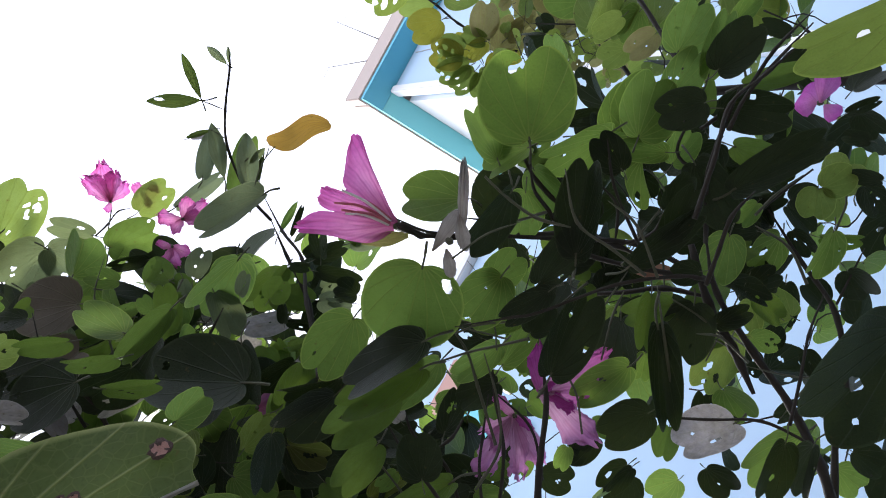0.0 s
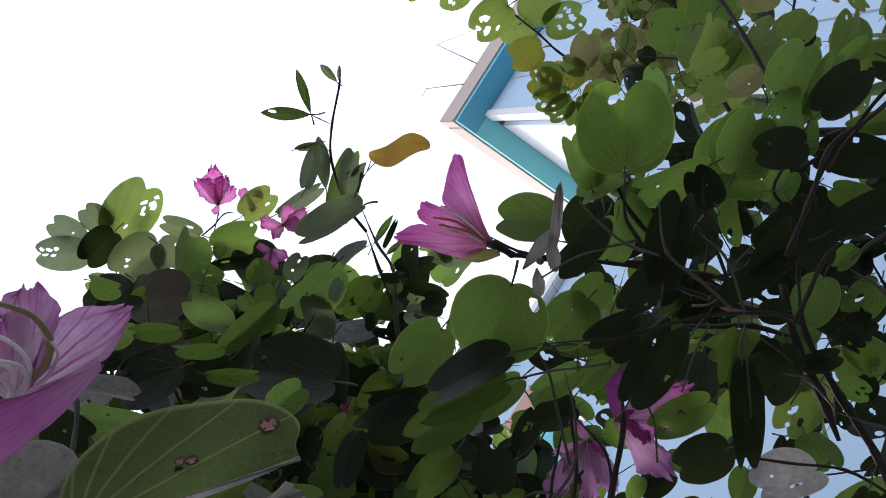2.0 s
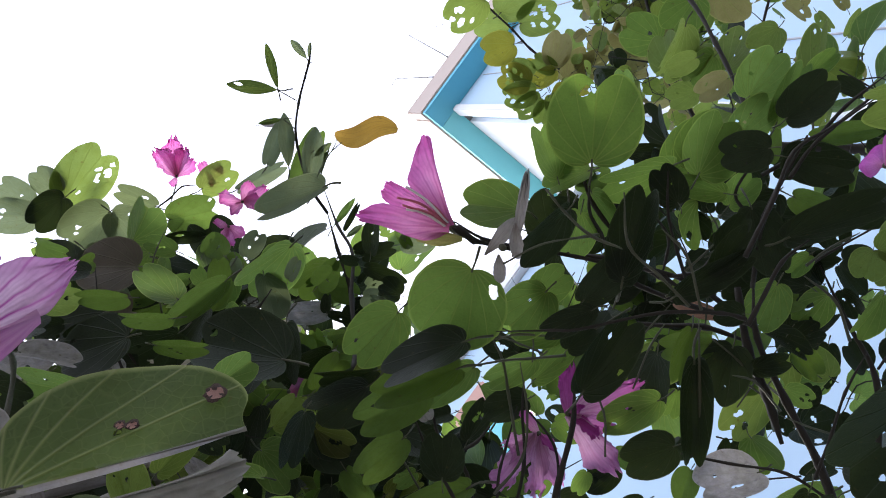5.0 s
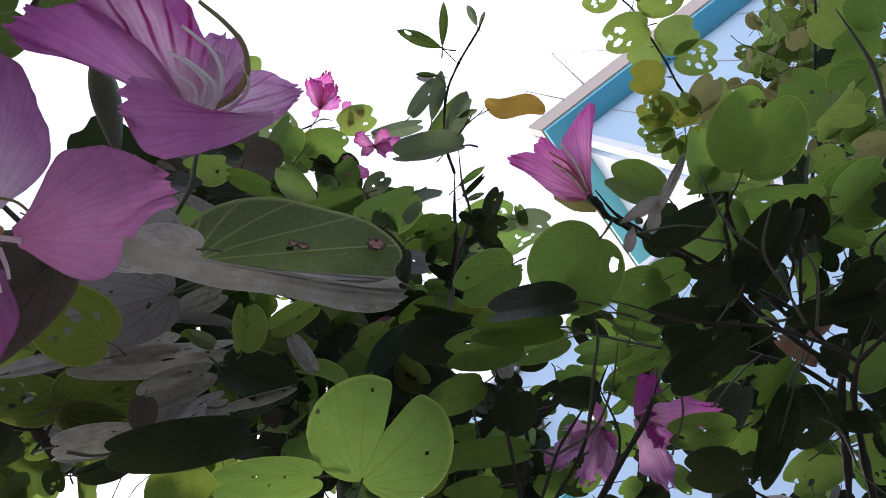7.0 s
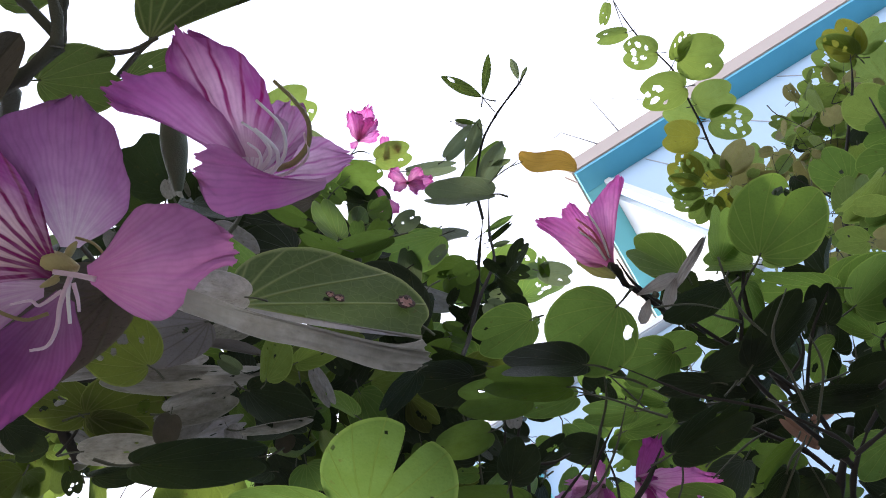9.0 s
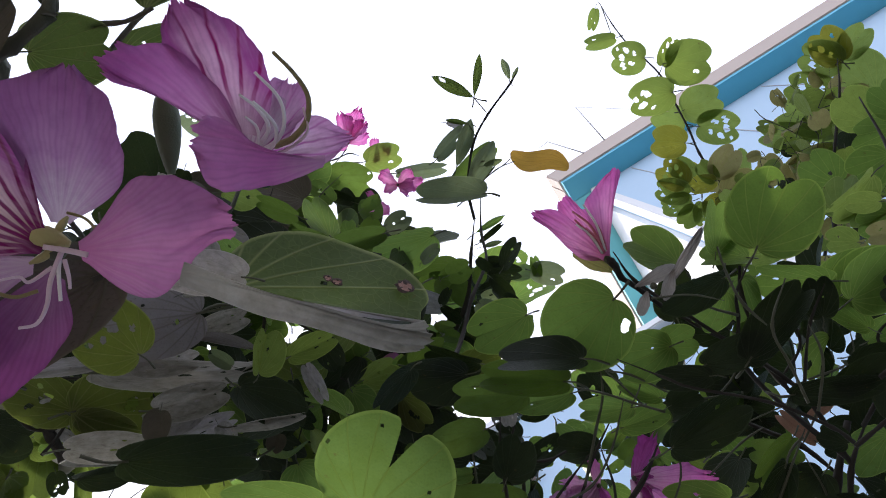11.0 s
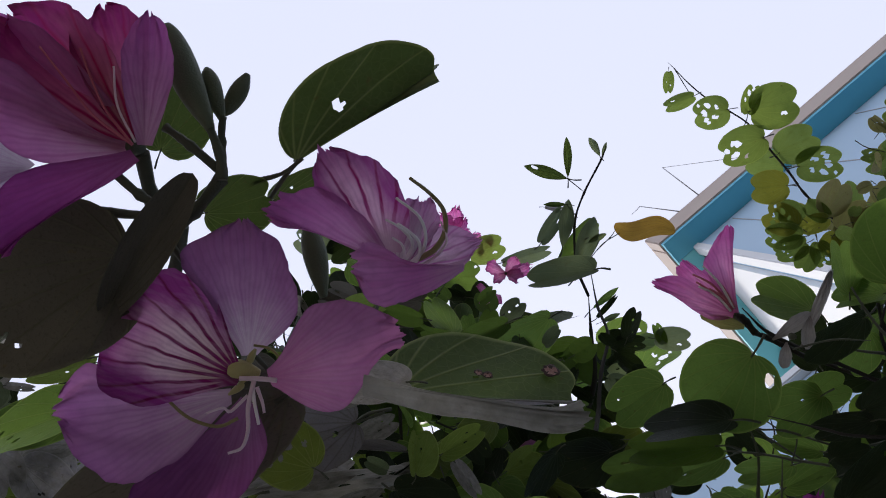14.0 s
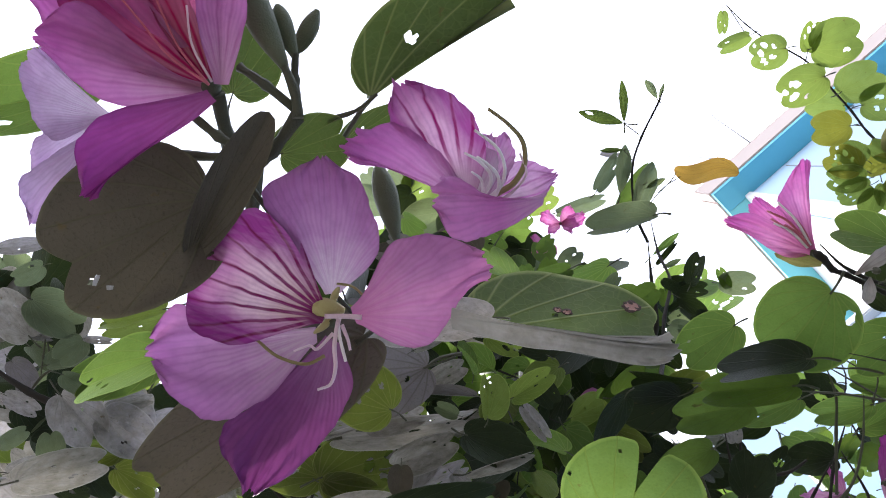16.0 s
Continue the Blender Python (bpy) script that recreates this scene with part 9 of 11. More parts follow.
leaf(far_tree, 0.7452, 1.1876, 3.5685, 138.1, -17.2, -69.2, 0.0721, "brownish", wide=0.87)
leaf(far_tree, 0.8498, 1.3197, 3.4772, 164.9, -51.4, -98, 0.0801, "brownish", wide=0.52)
leaf(far_tree, 0.7312, 0.9556, 3.6366, -152.5, 33.3, 162.2, 0.0811, "brownish", wide=0.98)
leaf(far_tree, 0.7631, 1.1486, 3.3911, -148.6, -12.9, 107.5, 0.0721, "yellowgreen", wide=0.74)
leaf(far_tree, 0.869, 1.3175, 3.3499, 129.1, 25.6, -73, 0.0626, "fresh", wide=0.63)
leaf(far_tree, 1.212, 1.2439, 3.3222, 143.8, 33.7, -38.8, 0.0544, "brownish", wide=0.9, holes=((-0.22, 0.55, 0.10), (-0.13, 0.51, 0.06), (-0.03, 0.46, 0.09), ))
leaf(far_tree, 0.6773, 1.0421, 3.4066, -172.1, 63.3, 57.5, 0.0868, "fresh", wide=0.71, holes=((0.07, 0.32, 0.08), (0.18, 0.35, 0.07), (-0.18, 0.77, 0.06), ))
leaf(far_tree, 0.9033, 1.1505, 3.5143, 142.9, 9.1, -106.2, 0.0533, "fresh", wide=0.84)
leaf(far_tree, 0.8395, 0.9558, 3.3991, -143.7, -2.1, 95.7, 0.0757, "fresh", wide=0.93, holes=((-0.04, 0.56, 0.07), (-0.09, 0.77, 0.07), ))
leaf(far_tree, 0.9326, 1.0248, 3.63, -148.4, -1.9, -174.6, 0.0627, "fresh", wide=0.66, holes=((0.09, 0.56, 0.07), (-0.18, 0.31, 0.06), (-0.05, 0.31, 0.08), ))
leaf(far_tree, 0.8732, 1.0093, 3.4775, 179.3, -38.9, -150.4, 0.0872, "brownish", wide=0.6)
leaf(far_tree, 1.0142, 1.1629, 3.1278, 146.5, 32.6, 17.3, 0.0615, "brownish", wide=0.48)
leaf(far_tree, 0.879, 0.857, 3.4406, -152.6, -22.5, 155.8, 0.0669, "yellowgreen", wide=0.97)
leaf(far_tree, 0.9917, 1.139, 3.1864, -108.8, -62.1, 141.9, 0.0574, "yellowgreen", wide=0.61)
leaf(far_tree, 0.8695, 1.2837, 3.22, 168.6, 20.9, 39.8, 0.0482, "fresh", wide=0.65)
leaf(far_tree, 0.7937, 1.1044, 3.434, -175.4, 22.8, 87.9, 0.0632, "fresh", wide=0.6)
leaf(far_tree, 0.8254, 1.2262, 3.2124, -128.9, -29.8, 124.1, 0.0704, "brownish", wide=0.95)
leaf(far_tree, 1.0725, 1.0274, 3.3214, -156.6, 7.3, 144.2, 0.0571, "fresh", wide=0.47)
leaf(far_tree, 0.9263, 0.9482, 3.3661, -164.6, 27.3, 56.3, 0.0624, "brownish", wide=0.87, holes=((0.07, 0.48, 0.06), ))
leaf(far_tree, 0.9916, 1.147, 3.5138, 161.6, 56, 9, 0.0718, "yellowgreen", wide=0.99, holes=((0.06, 0.59, 0.09), (0.11, 0.40, 0.07), (-0.17, 0.31, 0.08), ))
leaf(far_tree, 0.911, 0.7459, 3.563, -178.2, -0.2, 14.7, 0.0646, "fresh", wide=0.94, holes=((-0.14, 0.79, 0.06), (0.04, 0.62, 0.06), (0.19, 0.60, 0.09), ))
leaf(far_tree, 0.8018, 1.005, 3.4332, 173, 26.4, 42.2, 0.0604, "yellowgreen", wide=0.47, holes=((-0.01, 0.58, 0.08), (-0.12, 0.34, 0.06), ))
leaf(far_tree, 1.0234, 1.2808, 3.2206, -150.9, 26.1, 81.5, 0.075, "yellowgreen", wide=0.47)
leaf(far_tree, 0.7588, 1.1067, 3.529, -125.9, 25.5, 164.8, 0.0803, "brownish", wide=0.77)
leaf(far_tree, 1.0729, 1.1642, 3.3774, -148.3, 6.5, -156.5, 0.0809, "brownish", wide=0.66, holes=((-0.14, 0.63, 0.08), ))
leaf(far_tree, 0.8381, 1.1584, 3.3079, 129.2, 45.7, -41, 0.0833, "fresh", wide=0.94)
leaf(far_tree, 0.858, 0.9776, 3.6324, 161.3, -3.8, -91.7, 0.0769, "brownish", wide=0.81)
leaf(tree, -0.0103, 0.6426, 2.4313, -128.5, 33.7, 169.1, 0.0202, "dark", wide=0.7)
leaf(tree, 0.0047, 0.6236, 2.3536, 176.7, 0.4, 115.1, 0.0353, "dark", wide=0.46)
leaf(tree, -0.1578, 0.5895, 2.4588, -179.9, -1.7, -31.3, 0.0393, "deepgreen", wide=0.94)
leaf(tree, -0.1245, 0.5395, 2.5565, -152.7, -8.7, 150.8, 0.033, "green", wide=0.55)
leaf(tree, -0.0745, 0.5519, 2.4368, -155.3, -52, -106.1, 0.0374, "deepgreen", wide=0.94)
leaf(tree, 0.0377, 0.8015, 2.5298, -117.1, -28.5, -159.1, 0.0364, "deepgreen", wide=0.78, holes=((0.07, 0.32, 0.05), (-0.06, 0.43, 0.07), ))
leaf(tree, 0.0043, 0.7128, 2.539, 115.4, -10.9, -7.5, 0.0337, "dark", wide=0.48, holes=((0.16, 0.35, 0.06), (0.18, 0.72, 0.05), ))
leaf(tree, 0.0103, 0.7661, 2.4874, -104.8, -70.7, -151.5, 0.0249, "dark", wide=0.56)
leaf(tree, -0.0474, 0.7424, 2.5748, -162.8, 18, -134.1, 0.0255, "yellowgreen", wide=0.52)
leaf(tree, -0.0218, 0.6398, 2.3036, -146.7, -66.2, -73.6, 0.0211, "deepgreen", wide=0.69)
leaf(tree, -0.1037, 0.6715, 2.6412, -159.6, 16.2, 176.4, 0.0289, "green", wide=0.81)
leaf(tree, -0.0275, 0.6204, 2.3343, 101.4, -37.7, -16.8, 0.0352, "dark", wide=0.97)
leaf(tree, 0.0008, 0.6702, 2.317, 170.3, -6, 132.5, 0.0226, "dark", wide=0.87)
leaf(tree, 0.0768, 0.7619, 2.528, -124.2, 36.5, 111.7, 0.0349, "green", wide=0.55, holes=((-0.07, 0.74, 0.09), (-0.04, 0.32, 0.06), (-0.04, 0.49, 0.08), ))
leaf(tree, -0.0082, 0.7578, 2.4323, 144.5, -13.7, 39.4, 0.0304, "green", wide=0.88)
leaf(tree, -0.0562, 0.6615, 2.4687, 169.7, 7.3, -129, 0.037, "yellowgreen")
leaf(tree, -0.1451, 0.5221, 2.4763, -175, -15, 64.1, 0.0309, "green", wide=0.98)
leaf(tree, -0.1271, 0.5991, 2.6622, 158.4, -48.4, -85.9, 0.0259, "deepgreen", wide=0.81)
leaf(tree, -0.11, 0.6687, 2.6186, 158.3, -1.9, -105.3, 0.0352, "deepgreen", wide=0.58)
leaf(tree, 0.049, 0.6626, 2.3723, 146.3, 31.8, 76, 0.0315, "yellowgreen", wide=0.7)
leaf(tree, -0.0984, 0.5804, 2.4899, 128.6, -47.1, -13.9, 0.0225, "green", wide=0.83)
leaf(tree, -0.0111, 0.5548, 2.372, -171.1, 5, 83.9, 0.022, "dark", wide=0.72)
leaf(tree, -0.0102, 0.6666, 2.4861, -168.2, 2.9, -140.1, 0.0324, "green", wide=0.54, holes=((-0.08, 0.61, 0.09), (-0.18, 0.74, 0.06), (0.06, 0.39, 0.10), ))
leaf(tree, -0.0904, 0.6306, 2.4642, 145.1, -2.1, 41.7, 0.0373, "dark", wide=0.47, holes=((0.14, 0.60, 0.05), (-0.10, 0.77, 0.09), (0.23, 0.61, 0.10), ))
leaf(tree, -0.2009, 0.6318, 2.6321, -161.6, 19.4, -126, 0.0403, "deepgreen", wide=0.99)
leaf(tree, -0.0568, 0.7024, 2.4184, -176.4, 16.5, 47.6, 0.0353, "deepgreen", wide=0.83, holes=((-0.21, 0.37, 0.10), (0.10, 0.77, 0.06), ))
leaf(tree, -0.6224, -0.2702, 2.2971, -160.6, 34.7, -132.8, 0.0502, "dark", wide=0.69)
leaf(tree, -0.5634, -0.2504, 2.183, 113, 26.3, 89.1, 0.0438, "greygreen", wide=0.64)
leaf(tree, -0.5994, -0.2679, 2.3298, -140.6, 15.1, -36.2, 0.0414, "dark", wide=0.59)
leaf(tree, -0.5867, -0.1966, 2.266, -122.4, 60.1, -98.3, 0.0521, "dusty", wide=0.99, holes=((-0.03, 0.72, 0.06), (-0.12, 0.66, 0.07), (-0.07, 0.79, 0.08), ))
leaf(tree, -0.69, -0.2661, 2.277, -162.2, -1.3, -2, 0.0486, "dusty", wide=0.63, holes=((-0.04, 0.42, 0.09), (0.18, 0.42, 0.07), ))
leaf(tree, -0.6069, -0.2968, 2.2562, -141.8, 66.2, -151.1, 0.0373, "greygreen", wide=0.69)
leaf(tree, -0.5585, -0.1845, 2.2183, -163.8, 62.5, -155.1, 0.0465, "dusty", wide=0.84)
leaf(tree, -0.6551, -0.1693, 2.1797, -173.7, -9.6, 145.9, 0.0365, "dark", wide=0.49, holes=((-0.20, 0.31, 0.07), (0.11, 0.53, 0.08), (0.01, 0.48, 0.07), ))
leaf(tree, -0.5027, -0.294, 2.2912, 165.4, 46.3, -150.7, 0.0516, "dusty", wide=0.86, holes=((-0.15, 0.37, 0.09), ))
leaf(tree, -0.6983, -0.2293, 2.3082, -169.7, 25.4, -112.1, 0.0434, "taupe", wide=0.61, holes=((-0.13, 0.40, 0.07), (-0.16, 0.76, 0.08), ))
leaf(tree, -0.7125, -0.1687, 2.2745, 172.6, 14.9, -171.3, 0.0374, "taupe")
leaf(tree, -0.5436, -0.2933, 2.2753, -166.4, 2.7, -106.2, 0.0509, "dusty", wide=0.94, holes=((0.06, 0.55, 0.07), (0.07, 0.61, 0.07), (0.20, 0.74, 0.09), ))
leaf(tree, -0.6614, -0.2974, 2.3057, -170, 12.2, -125.2, 0.0372, "taupe", wide=0.56, holes=((-0.05, 0.31, 0.06), ))
leaf(tree, -0.6527, -0.2517, 2.2824, -174.8, -6.7, -164.6, 0.0475, "dusty", wide=0.7, holes=((-0.21, 0.34, 0.10), (0.09, 0.58, 0.08), (0.18, 0.62, 0.07), ))
leaf(tree, -0.4824, -0.2529, 2.2745, 157.6, -26.5, 78.9, 0.045, "greygreen", wide=0.6)
leaf(tree, -0.6621, -0.2086, 2.1625, 152.4, 15.3, 120.4, 0.0376, "dusty", wide=0.51)
leaf(tree, -0.5013, -0.322, 2.2051, -132.3, 31.1, -39.3, 0.0291, "greygreen", wide=0.87, holes=((0.24, 0.33, 0.09), ))
leaf(tree, -0.55, -0.229, 2.1661, 148.1, -5.8, 179.4, 0.0371, "greygreen", wide=0.65)
leaf(tree, -0.6579, -0.2507, 2.2862, -130.8, -6.7, -116.2, 0.0416, "greygreen", wide=0.54)
leaf(tree, -0.5415, -0.2827, 2.2526, -164.7, -2.5, -58.7, 0.0408, "greygreen", wide=0.83)
leaf(tree, -0.5343, 0.0498, 2.2786, -145.3, -0.1, -135.6, 0.0236, "ochre", wide=0.8, holes=((0.00, 0.48, 0.07), (0.10, 0.55, 0.07), (0.04, 0.44, 0.08), ))
leaf(tree, -0.5156, 0.0794, 2.3043, -130.4, 33.9, -135.5, 0.0331, "dark", wide=0.47, holes=((0.13, 0.71, 0.09), (0.15, 0.78, 0.06), (-0.17, 0.37, 0.09), ))
leaf(tree, -0.5813, 0.0691, 2.2835, -167.3, 26.6, -143.1, 0.0257, "dark", wide=0.75, holes=((0.03, 0.56, 0.09), (0.16, 0.73, 0.07), (-0.23, 0.54, 0.05), ))
leaf(tree, -0.4565, 0.1843, 2.2868, 172.5, -48.4, 45.4, 0.0372, "deepgreen", wide=0.5)
leaf(tree, -0.5189, 0.1314, 2.3716, -179, -52.8, 10.3, 0.0251, "dusty", wide=0.85)
leaf(tree, -0.4987, -0.022, 2.3047, -162.8, 16.6, -162.3, 0.0356, "dark", wide=0.64, holes=((0.04, 0.76, 0.06), ))
leaf(tree, -0.4211, 0.1491, 2.3507, -160.5, -12.6, -164.8, 0.0311, "dark", wide=0.91)
leaf(tree, -0.4119, 0.1271, 2.3134, -124.7, 39.9, -124.5, 0.0389, "green", wide=0.73, holes=((0.07, 0.77, 0.08), (-0.01, 0.74, 0.06), (0.04, 0.79, 0.07), ))
leaf(tree, -0.5994, 0.0278, 2.3186, -174.1, 8, -76.1, 0.0358, "dark", wide=0.85, holes=((-0.12, 0.31, 0.06), (-0.08, 0.53, 0.08), (0.24, 0.35, 0.06), ))
leaf(tree, -0.4517, 0.0809, 2.3493, 164.5, 12.4, 94.9, 0.0401, "dark", wide=0.96, holes=((0.03, 0.44, 0.07), (-0.22, 0.50, 0.09), ))
leaf(tree, -0.5722, 0.0542, 2.3229, -102.3, -23.9, -110.2, 0.0311, "green", wide=0.64)
leaf(tree, -0.457, 0.0423, 2.2688, 123.5, -18.8, 72, 0.0339, "deepgreen", wide=0.61)
leaf(tree, -0.3683, 0.1845, 2.3294, 144.9, 48.8, 144.6, 0.0356, "dark", wide=0.65, holes=((0.20, 0.37, 0.05), ))
leaf(tree, -0.4766, 0.0194, 2.3248, -172.1, 12.1, -146.4, 0.0223, "dark", wide=0.85)
leaf(tree, -0.3476, 0.1477, 2.4235, -153.8, -7.1, -171.6, 0.0477, "deepgreen", wide=0.61)
leaf(tree, -0.4267, 0.0573, 2.2946, -161, -52, -58.6, 0.0268, "dusty", wide=0.66)
leaf(tree, -0.4055, 0.109, 2.3866, -157.3, -16.2, 135.3, 0.0462, "dusty", wide=0.61, holes=((-0.16, 0.60, 0.08), (-0.05, 0.32, 0.06), ))
leaf(tree, -0.3554, 0.1263, 2.3762, 177.9, -50.6, -77.1, 0.0445, "dark", wide=0.48)
leaf(tree, -0.4344, 0.1893, 2.3346, 135.3, 21.1, 46.1, 0.0291, "deepgreen", wide=0.82)
leaf(tree, -0.4064, 0.1591, 2.4177, 155.1, -2.6, 144.5, 0.0374, "green", wide=0.93, holes=((0.24, 0.57, 0.07), (-0.13, 0.42, 0.07), ))
leaf(tree, -0.4569, -0.0102, 2.3187, -165.1, -15.8, 128.4, 0.0365, "ochre", wide=0.63, holes=((-0.12, 0.61, 0.08), (-0.22, 0.58, 0.09), (0.19, 0.51, 0.09), ))
leaf(tree, -0.4985, 0.1834, 2.3509, -130.8, -45, -87.2, 0.0346, "deepgreen", wide=0.53)
leaf(tree, -0.4089, 0.1957, 2.2572, -118.9, -56.8, -94.5, 0.0378, "dark", wide=0.88)
leaf(tree, -0.4573, -0.0258, 2.2623, -138.5, 51.7, 171.2, 0.0305, "deepgreen", wide=0.84, holes=((0.11, 0.41, 0.05), ))
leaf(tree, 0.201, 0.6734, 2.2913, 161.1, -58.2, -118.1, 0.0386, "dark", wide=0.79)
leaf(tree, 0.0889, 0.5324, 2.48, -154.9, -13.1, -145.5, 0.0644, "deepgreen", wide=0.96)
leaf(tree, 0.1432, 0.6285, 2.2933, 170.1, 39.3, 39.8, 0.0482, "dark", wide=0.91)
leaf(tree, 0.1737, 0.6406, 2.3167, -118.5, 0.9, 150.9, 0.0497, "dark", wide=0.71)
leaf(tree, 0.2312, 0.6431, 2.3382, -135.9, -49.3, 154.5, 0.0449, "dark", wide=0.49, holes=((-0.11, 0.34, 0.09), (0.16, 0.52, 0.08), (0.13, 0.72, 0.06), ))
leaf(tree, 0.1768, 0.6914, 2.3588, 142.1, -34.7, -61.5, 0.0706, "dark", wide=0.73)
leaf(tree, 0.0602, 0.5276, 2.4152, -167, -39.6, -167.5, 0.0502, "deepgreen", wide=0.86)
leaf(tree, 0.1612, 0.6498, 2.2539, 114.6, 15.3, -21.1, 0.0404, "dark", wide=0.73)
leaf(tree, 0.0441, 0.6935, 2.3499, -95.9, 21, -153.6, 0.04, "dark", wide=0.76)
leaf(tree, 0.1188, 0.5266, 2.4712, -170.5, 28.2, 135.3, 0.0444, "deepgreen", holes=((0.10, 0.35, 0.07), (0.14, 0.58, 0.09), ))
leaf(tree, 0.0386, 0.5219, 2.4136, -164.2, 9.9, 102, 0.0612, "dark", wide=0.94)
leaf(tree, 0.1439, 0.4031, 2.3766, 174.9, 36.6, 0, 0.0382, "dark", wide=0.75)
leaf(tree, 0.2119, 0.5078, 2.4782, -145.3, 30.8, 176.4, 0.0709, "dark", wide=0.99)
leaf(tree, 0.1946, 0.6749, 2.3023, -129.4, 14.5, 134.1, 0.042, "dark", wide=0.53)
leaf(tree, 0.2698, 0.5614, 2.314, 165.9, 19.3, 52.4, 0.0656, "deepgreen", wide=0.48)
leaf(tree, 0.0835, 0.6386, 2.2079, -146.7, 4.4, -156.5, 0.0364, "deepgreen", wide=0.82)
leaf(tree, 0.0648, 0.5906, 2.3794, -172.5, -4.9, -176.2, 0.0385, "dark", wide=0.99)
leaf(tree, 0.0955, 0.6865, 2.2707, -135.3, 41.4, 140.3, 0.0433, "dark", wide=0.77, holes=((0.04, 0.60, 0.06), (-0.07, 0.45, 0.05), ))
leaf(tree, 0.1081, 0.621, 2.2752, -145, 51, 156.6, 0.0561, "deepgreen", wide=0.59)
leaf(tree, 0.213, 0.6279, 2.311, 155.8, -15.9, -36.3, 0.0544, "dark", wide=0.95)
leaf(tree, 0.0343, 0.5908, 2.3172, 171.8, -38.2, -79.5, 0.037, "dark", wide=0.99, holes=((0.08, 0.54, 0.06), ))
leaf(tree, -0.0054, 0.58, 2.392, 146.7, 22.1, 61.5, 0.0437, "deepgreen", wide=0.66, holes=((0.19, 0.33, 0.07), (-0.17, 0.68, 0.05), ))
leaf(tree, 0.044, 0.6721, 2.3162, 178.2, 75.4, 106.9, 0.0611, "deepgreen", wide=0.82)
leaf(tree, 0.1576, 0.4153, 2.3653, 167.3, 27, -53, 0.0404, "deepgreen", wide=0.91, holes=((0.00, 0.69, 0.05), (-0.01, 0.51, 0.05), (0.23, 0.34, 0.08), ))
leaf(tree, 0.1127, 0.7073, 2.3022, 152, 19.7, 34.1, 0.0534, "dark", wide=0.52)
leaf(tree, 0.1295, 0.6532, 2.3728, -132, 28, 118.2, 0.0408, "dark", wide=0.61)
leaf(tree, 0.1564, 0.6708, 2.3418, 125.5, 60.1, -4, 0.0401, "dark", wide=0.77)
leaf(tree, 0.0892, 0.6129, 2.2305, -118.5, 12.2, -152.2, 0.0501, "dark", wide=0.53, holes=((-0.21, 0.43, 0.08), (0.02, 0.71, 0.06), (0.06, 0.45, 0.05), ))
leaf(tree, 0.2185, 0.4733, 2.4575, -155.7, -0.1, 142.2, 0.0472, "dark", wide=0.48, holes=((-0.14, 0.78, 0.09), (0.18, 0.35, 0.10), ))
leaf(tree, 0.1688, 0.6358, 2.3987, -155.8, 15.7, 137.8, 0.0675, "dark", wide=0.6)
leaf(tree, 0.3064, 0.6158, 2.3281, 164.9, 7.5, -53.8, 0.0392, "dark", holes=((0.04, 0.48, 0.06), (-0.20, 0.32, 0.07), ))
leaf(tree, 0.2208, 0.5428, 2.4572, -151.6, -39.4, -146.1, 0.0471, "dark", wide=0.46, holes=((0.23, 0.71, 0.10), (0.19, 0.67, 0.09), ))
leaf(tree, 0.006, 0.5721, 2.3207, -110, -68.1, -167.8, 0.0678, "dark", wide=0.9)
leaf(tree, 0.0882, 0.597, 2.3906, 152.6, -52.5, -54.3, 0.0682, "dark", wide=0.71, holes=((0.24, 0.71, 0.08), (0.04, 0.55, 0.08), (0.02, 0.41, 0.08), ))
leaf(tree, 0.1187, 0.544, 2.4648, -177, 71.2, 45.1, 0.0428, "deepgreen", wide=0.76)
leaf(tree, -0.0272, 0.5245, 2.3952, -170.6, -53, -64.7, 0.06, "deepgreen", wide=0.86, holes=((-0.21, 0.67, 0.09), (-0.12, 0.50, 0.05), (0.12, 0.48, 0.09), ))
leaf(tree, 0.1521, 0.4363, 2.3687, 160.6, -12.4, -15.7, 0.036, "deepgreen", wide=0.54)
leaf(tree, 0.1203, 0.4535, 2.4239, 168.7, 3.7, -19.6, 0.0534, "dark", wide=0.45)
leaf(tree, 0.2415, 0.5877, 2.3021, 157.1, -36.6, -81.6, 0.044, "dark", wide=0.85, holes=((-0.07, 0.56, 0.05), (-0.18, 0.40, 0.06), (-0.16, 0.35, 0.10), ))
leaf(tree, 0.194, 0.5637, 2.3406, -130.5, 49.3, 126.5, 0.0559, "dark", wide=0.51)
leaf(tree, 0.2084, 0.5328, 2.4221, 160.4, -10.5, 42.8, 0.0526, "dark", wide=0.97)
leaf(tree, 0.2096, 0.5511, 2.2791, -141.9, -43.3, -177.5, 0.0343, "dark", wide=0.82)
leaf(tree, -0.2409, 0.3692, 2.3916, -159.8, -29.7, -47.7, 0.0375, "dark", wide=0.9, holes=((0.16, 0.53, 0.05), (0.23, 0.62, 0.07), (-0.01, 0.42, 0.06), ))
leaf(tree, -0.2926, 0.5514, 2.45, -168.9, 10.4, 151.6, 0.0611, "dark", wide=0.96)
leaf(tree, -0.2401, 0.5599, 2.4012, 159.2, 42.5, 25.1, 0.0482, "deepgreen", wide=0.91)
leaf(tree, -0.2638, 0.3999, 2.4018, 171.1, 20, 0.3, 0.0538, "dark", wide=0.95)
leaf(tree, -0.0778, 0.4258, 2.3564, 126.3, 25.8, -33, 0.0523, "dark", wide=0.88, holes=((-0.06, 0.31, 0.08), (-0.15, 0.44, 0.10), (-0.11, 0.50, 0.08), ))
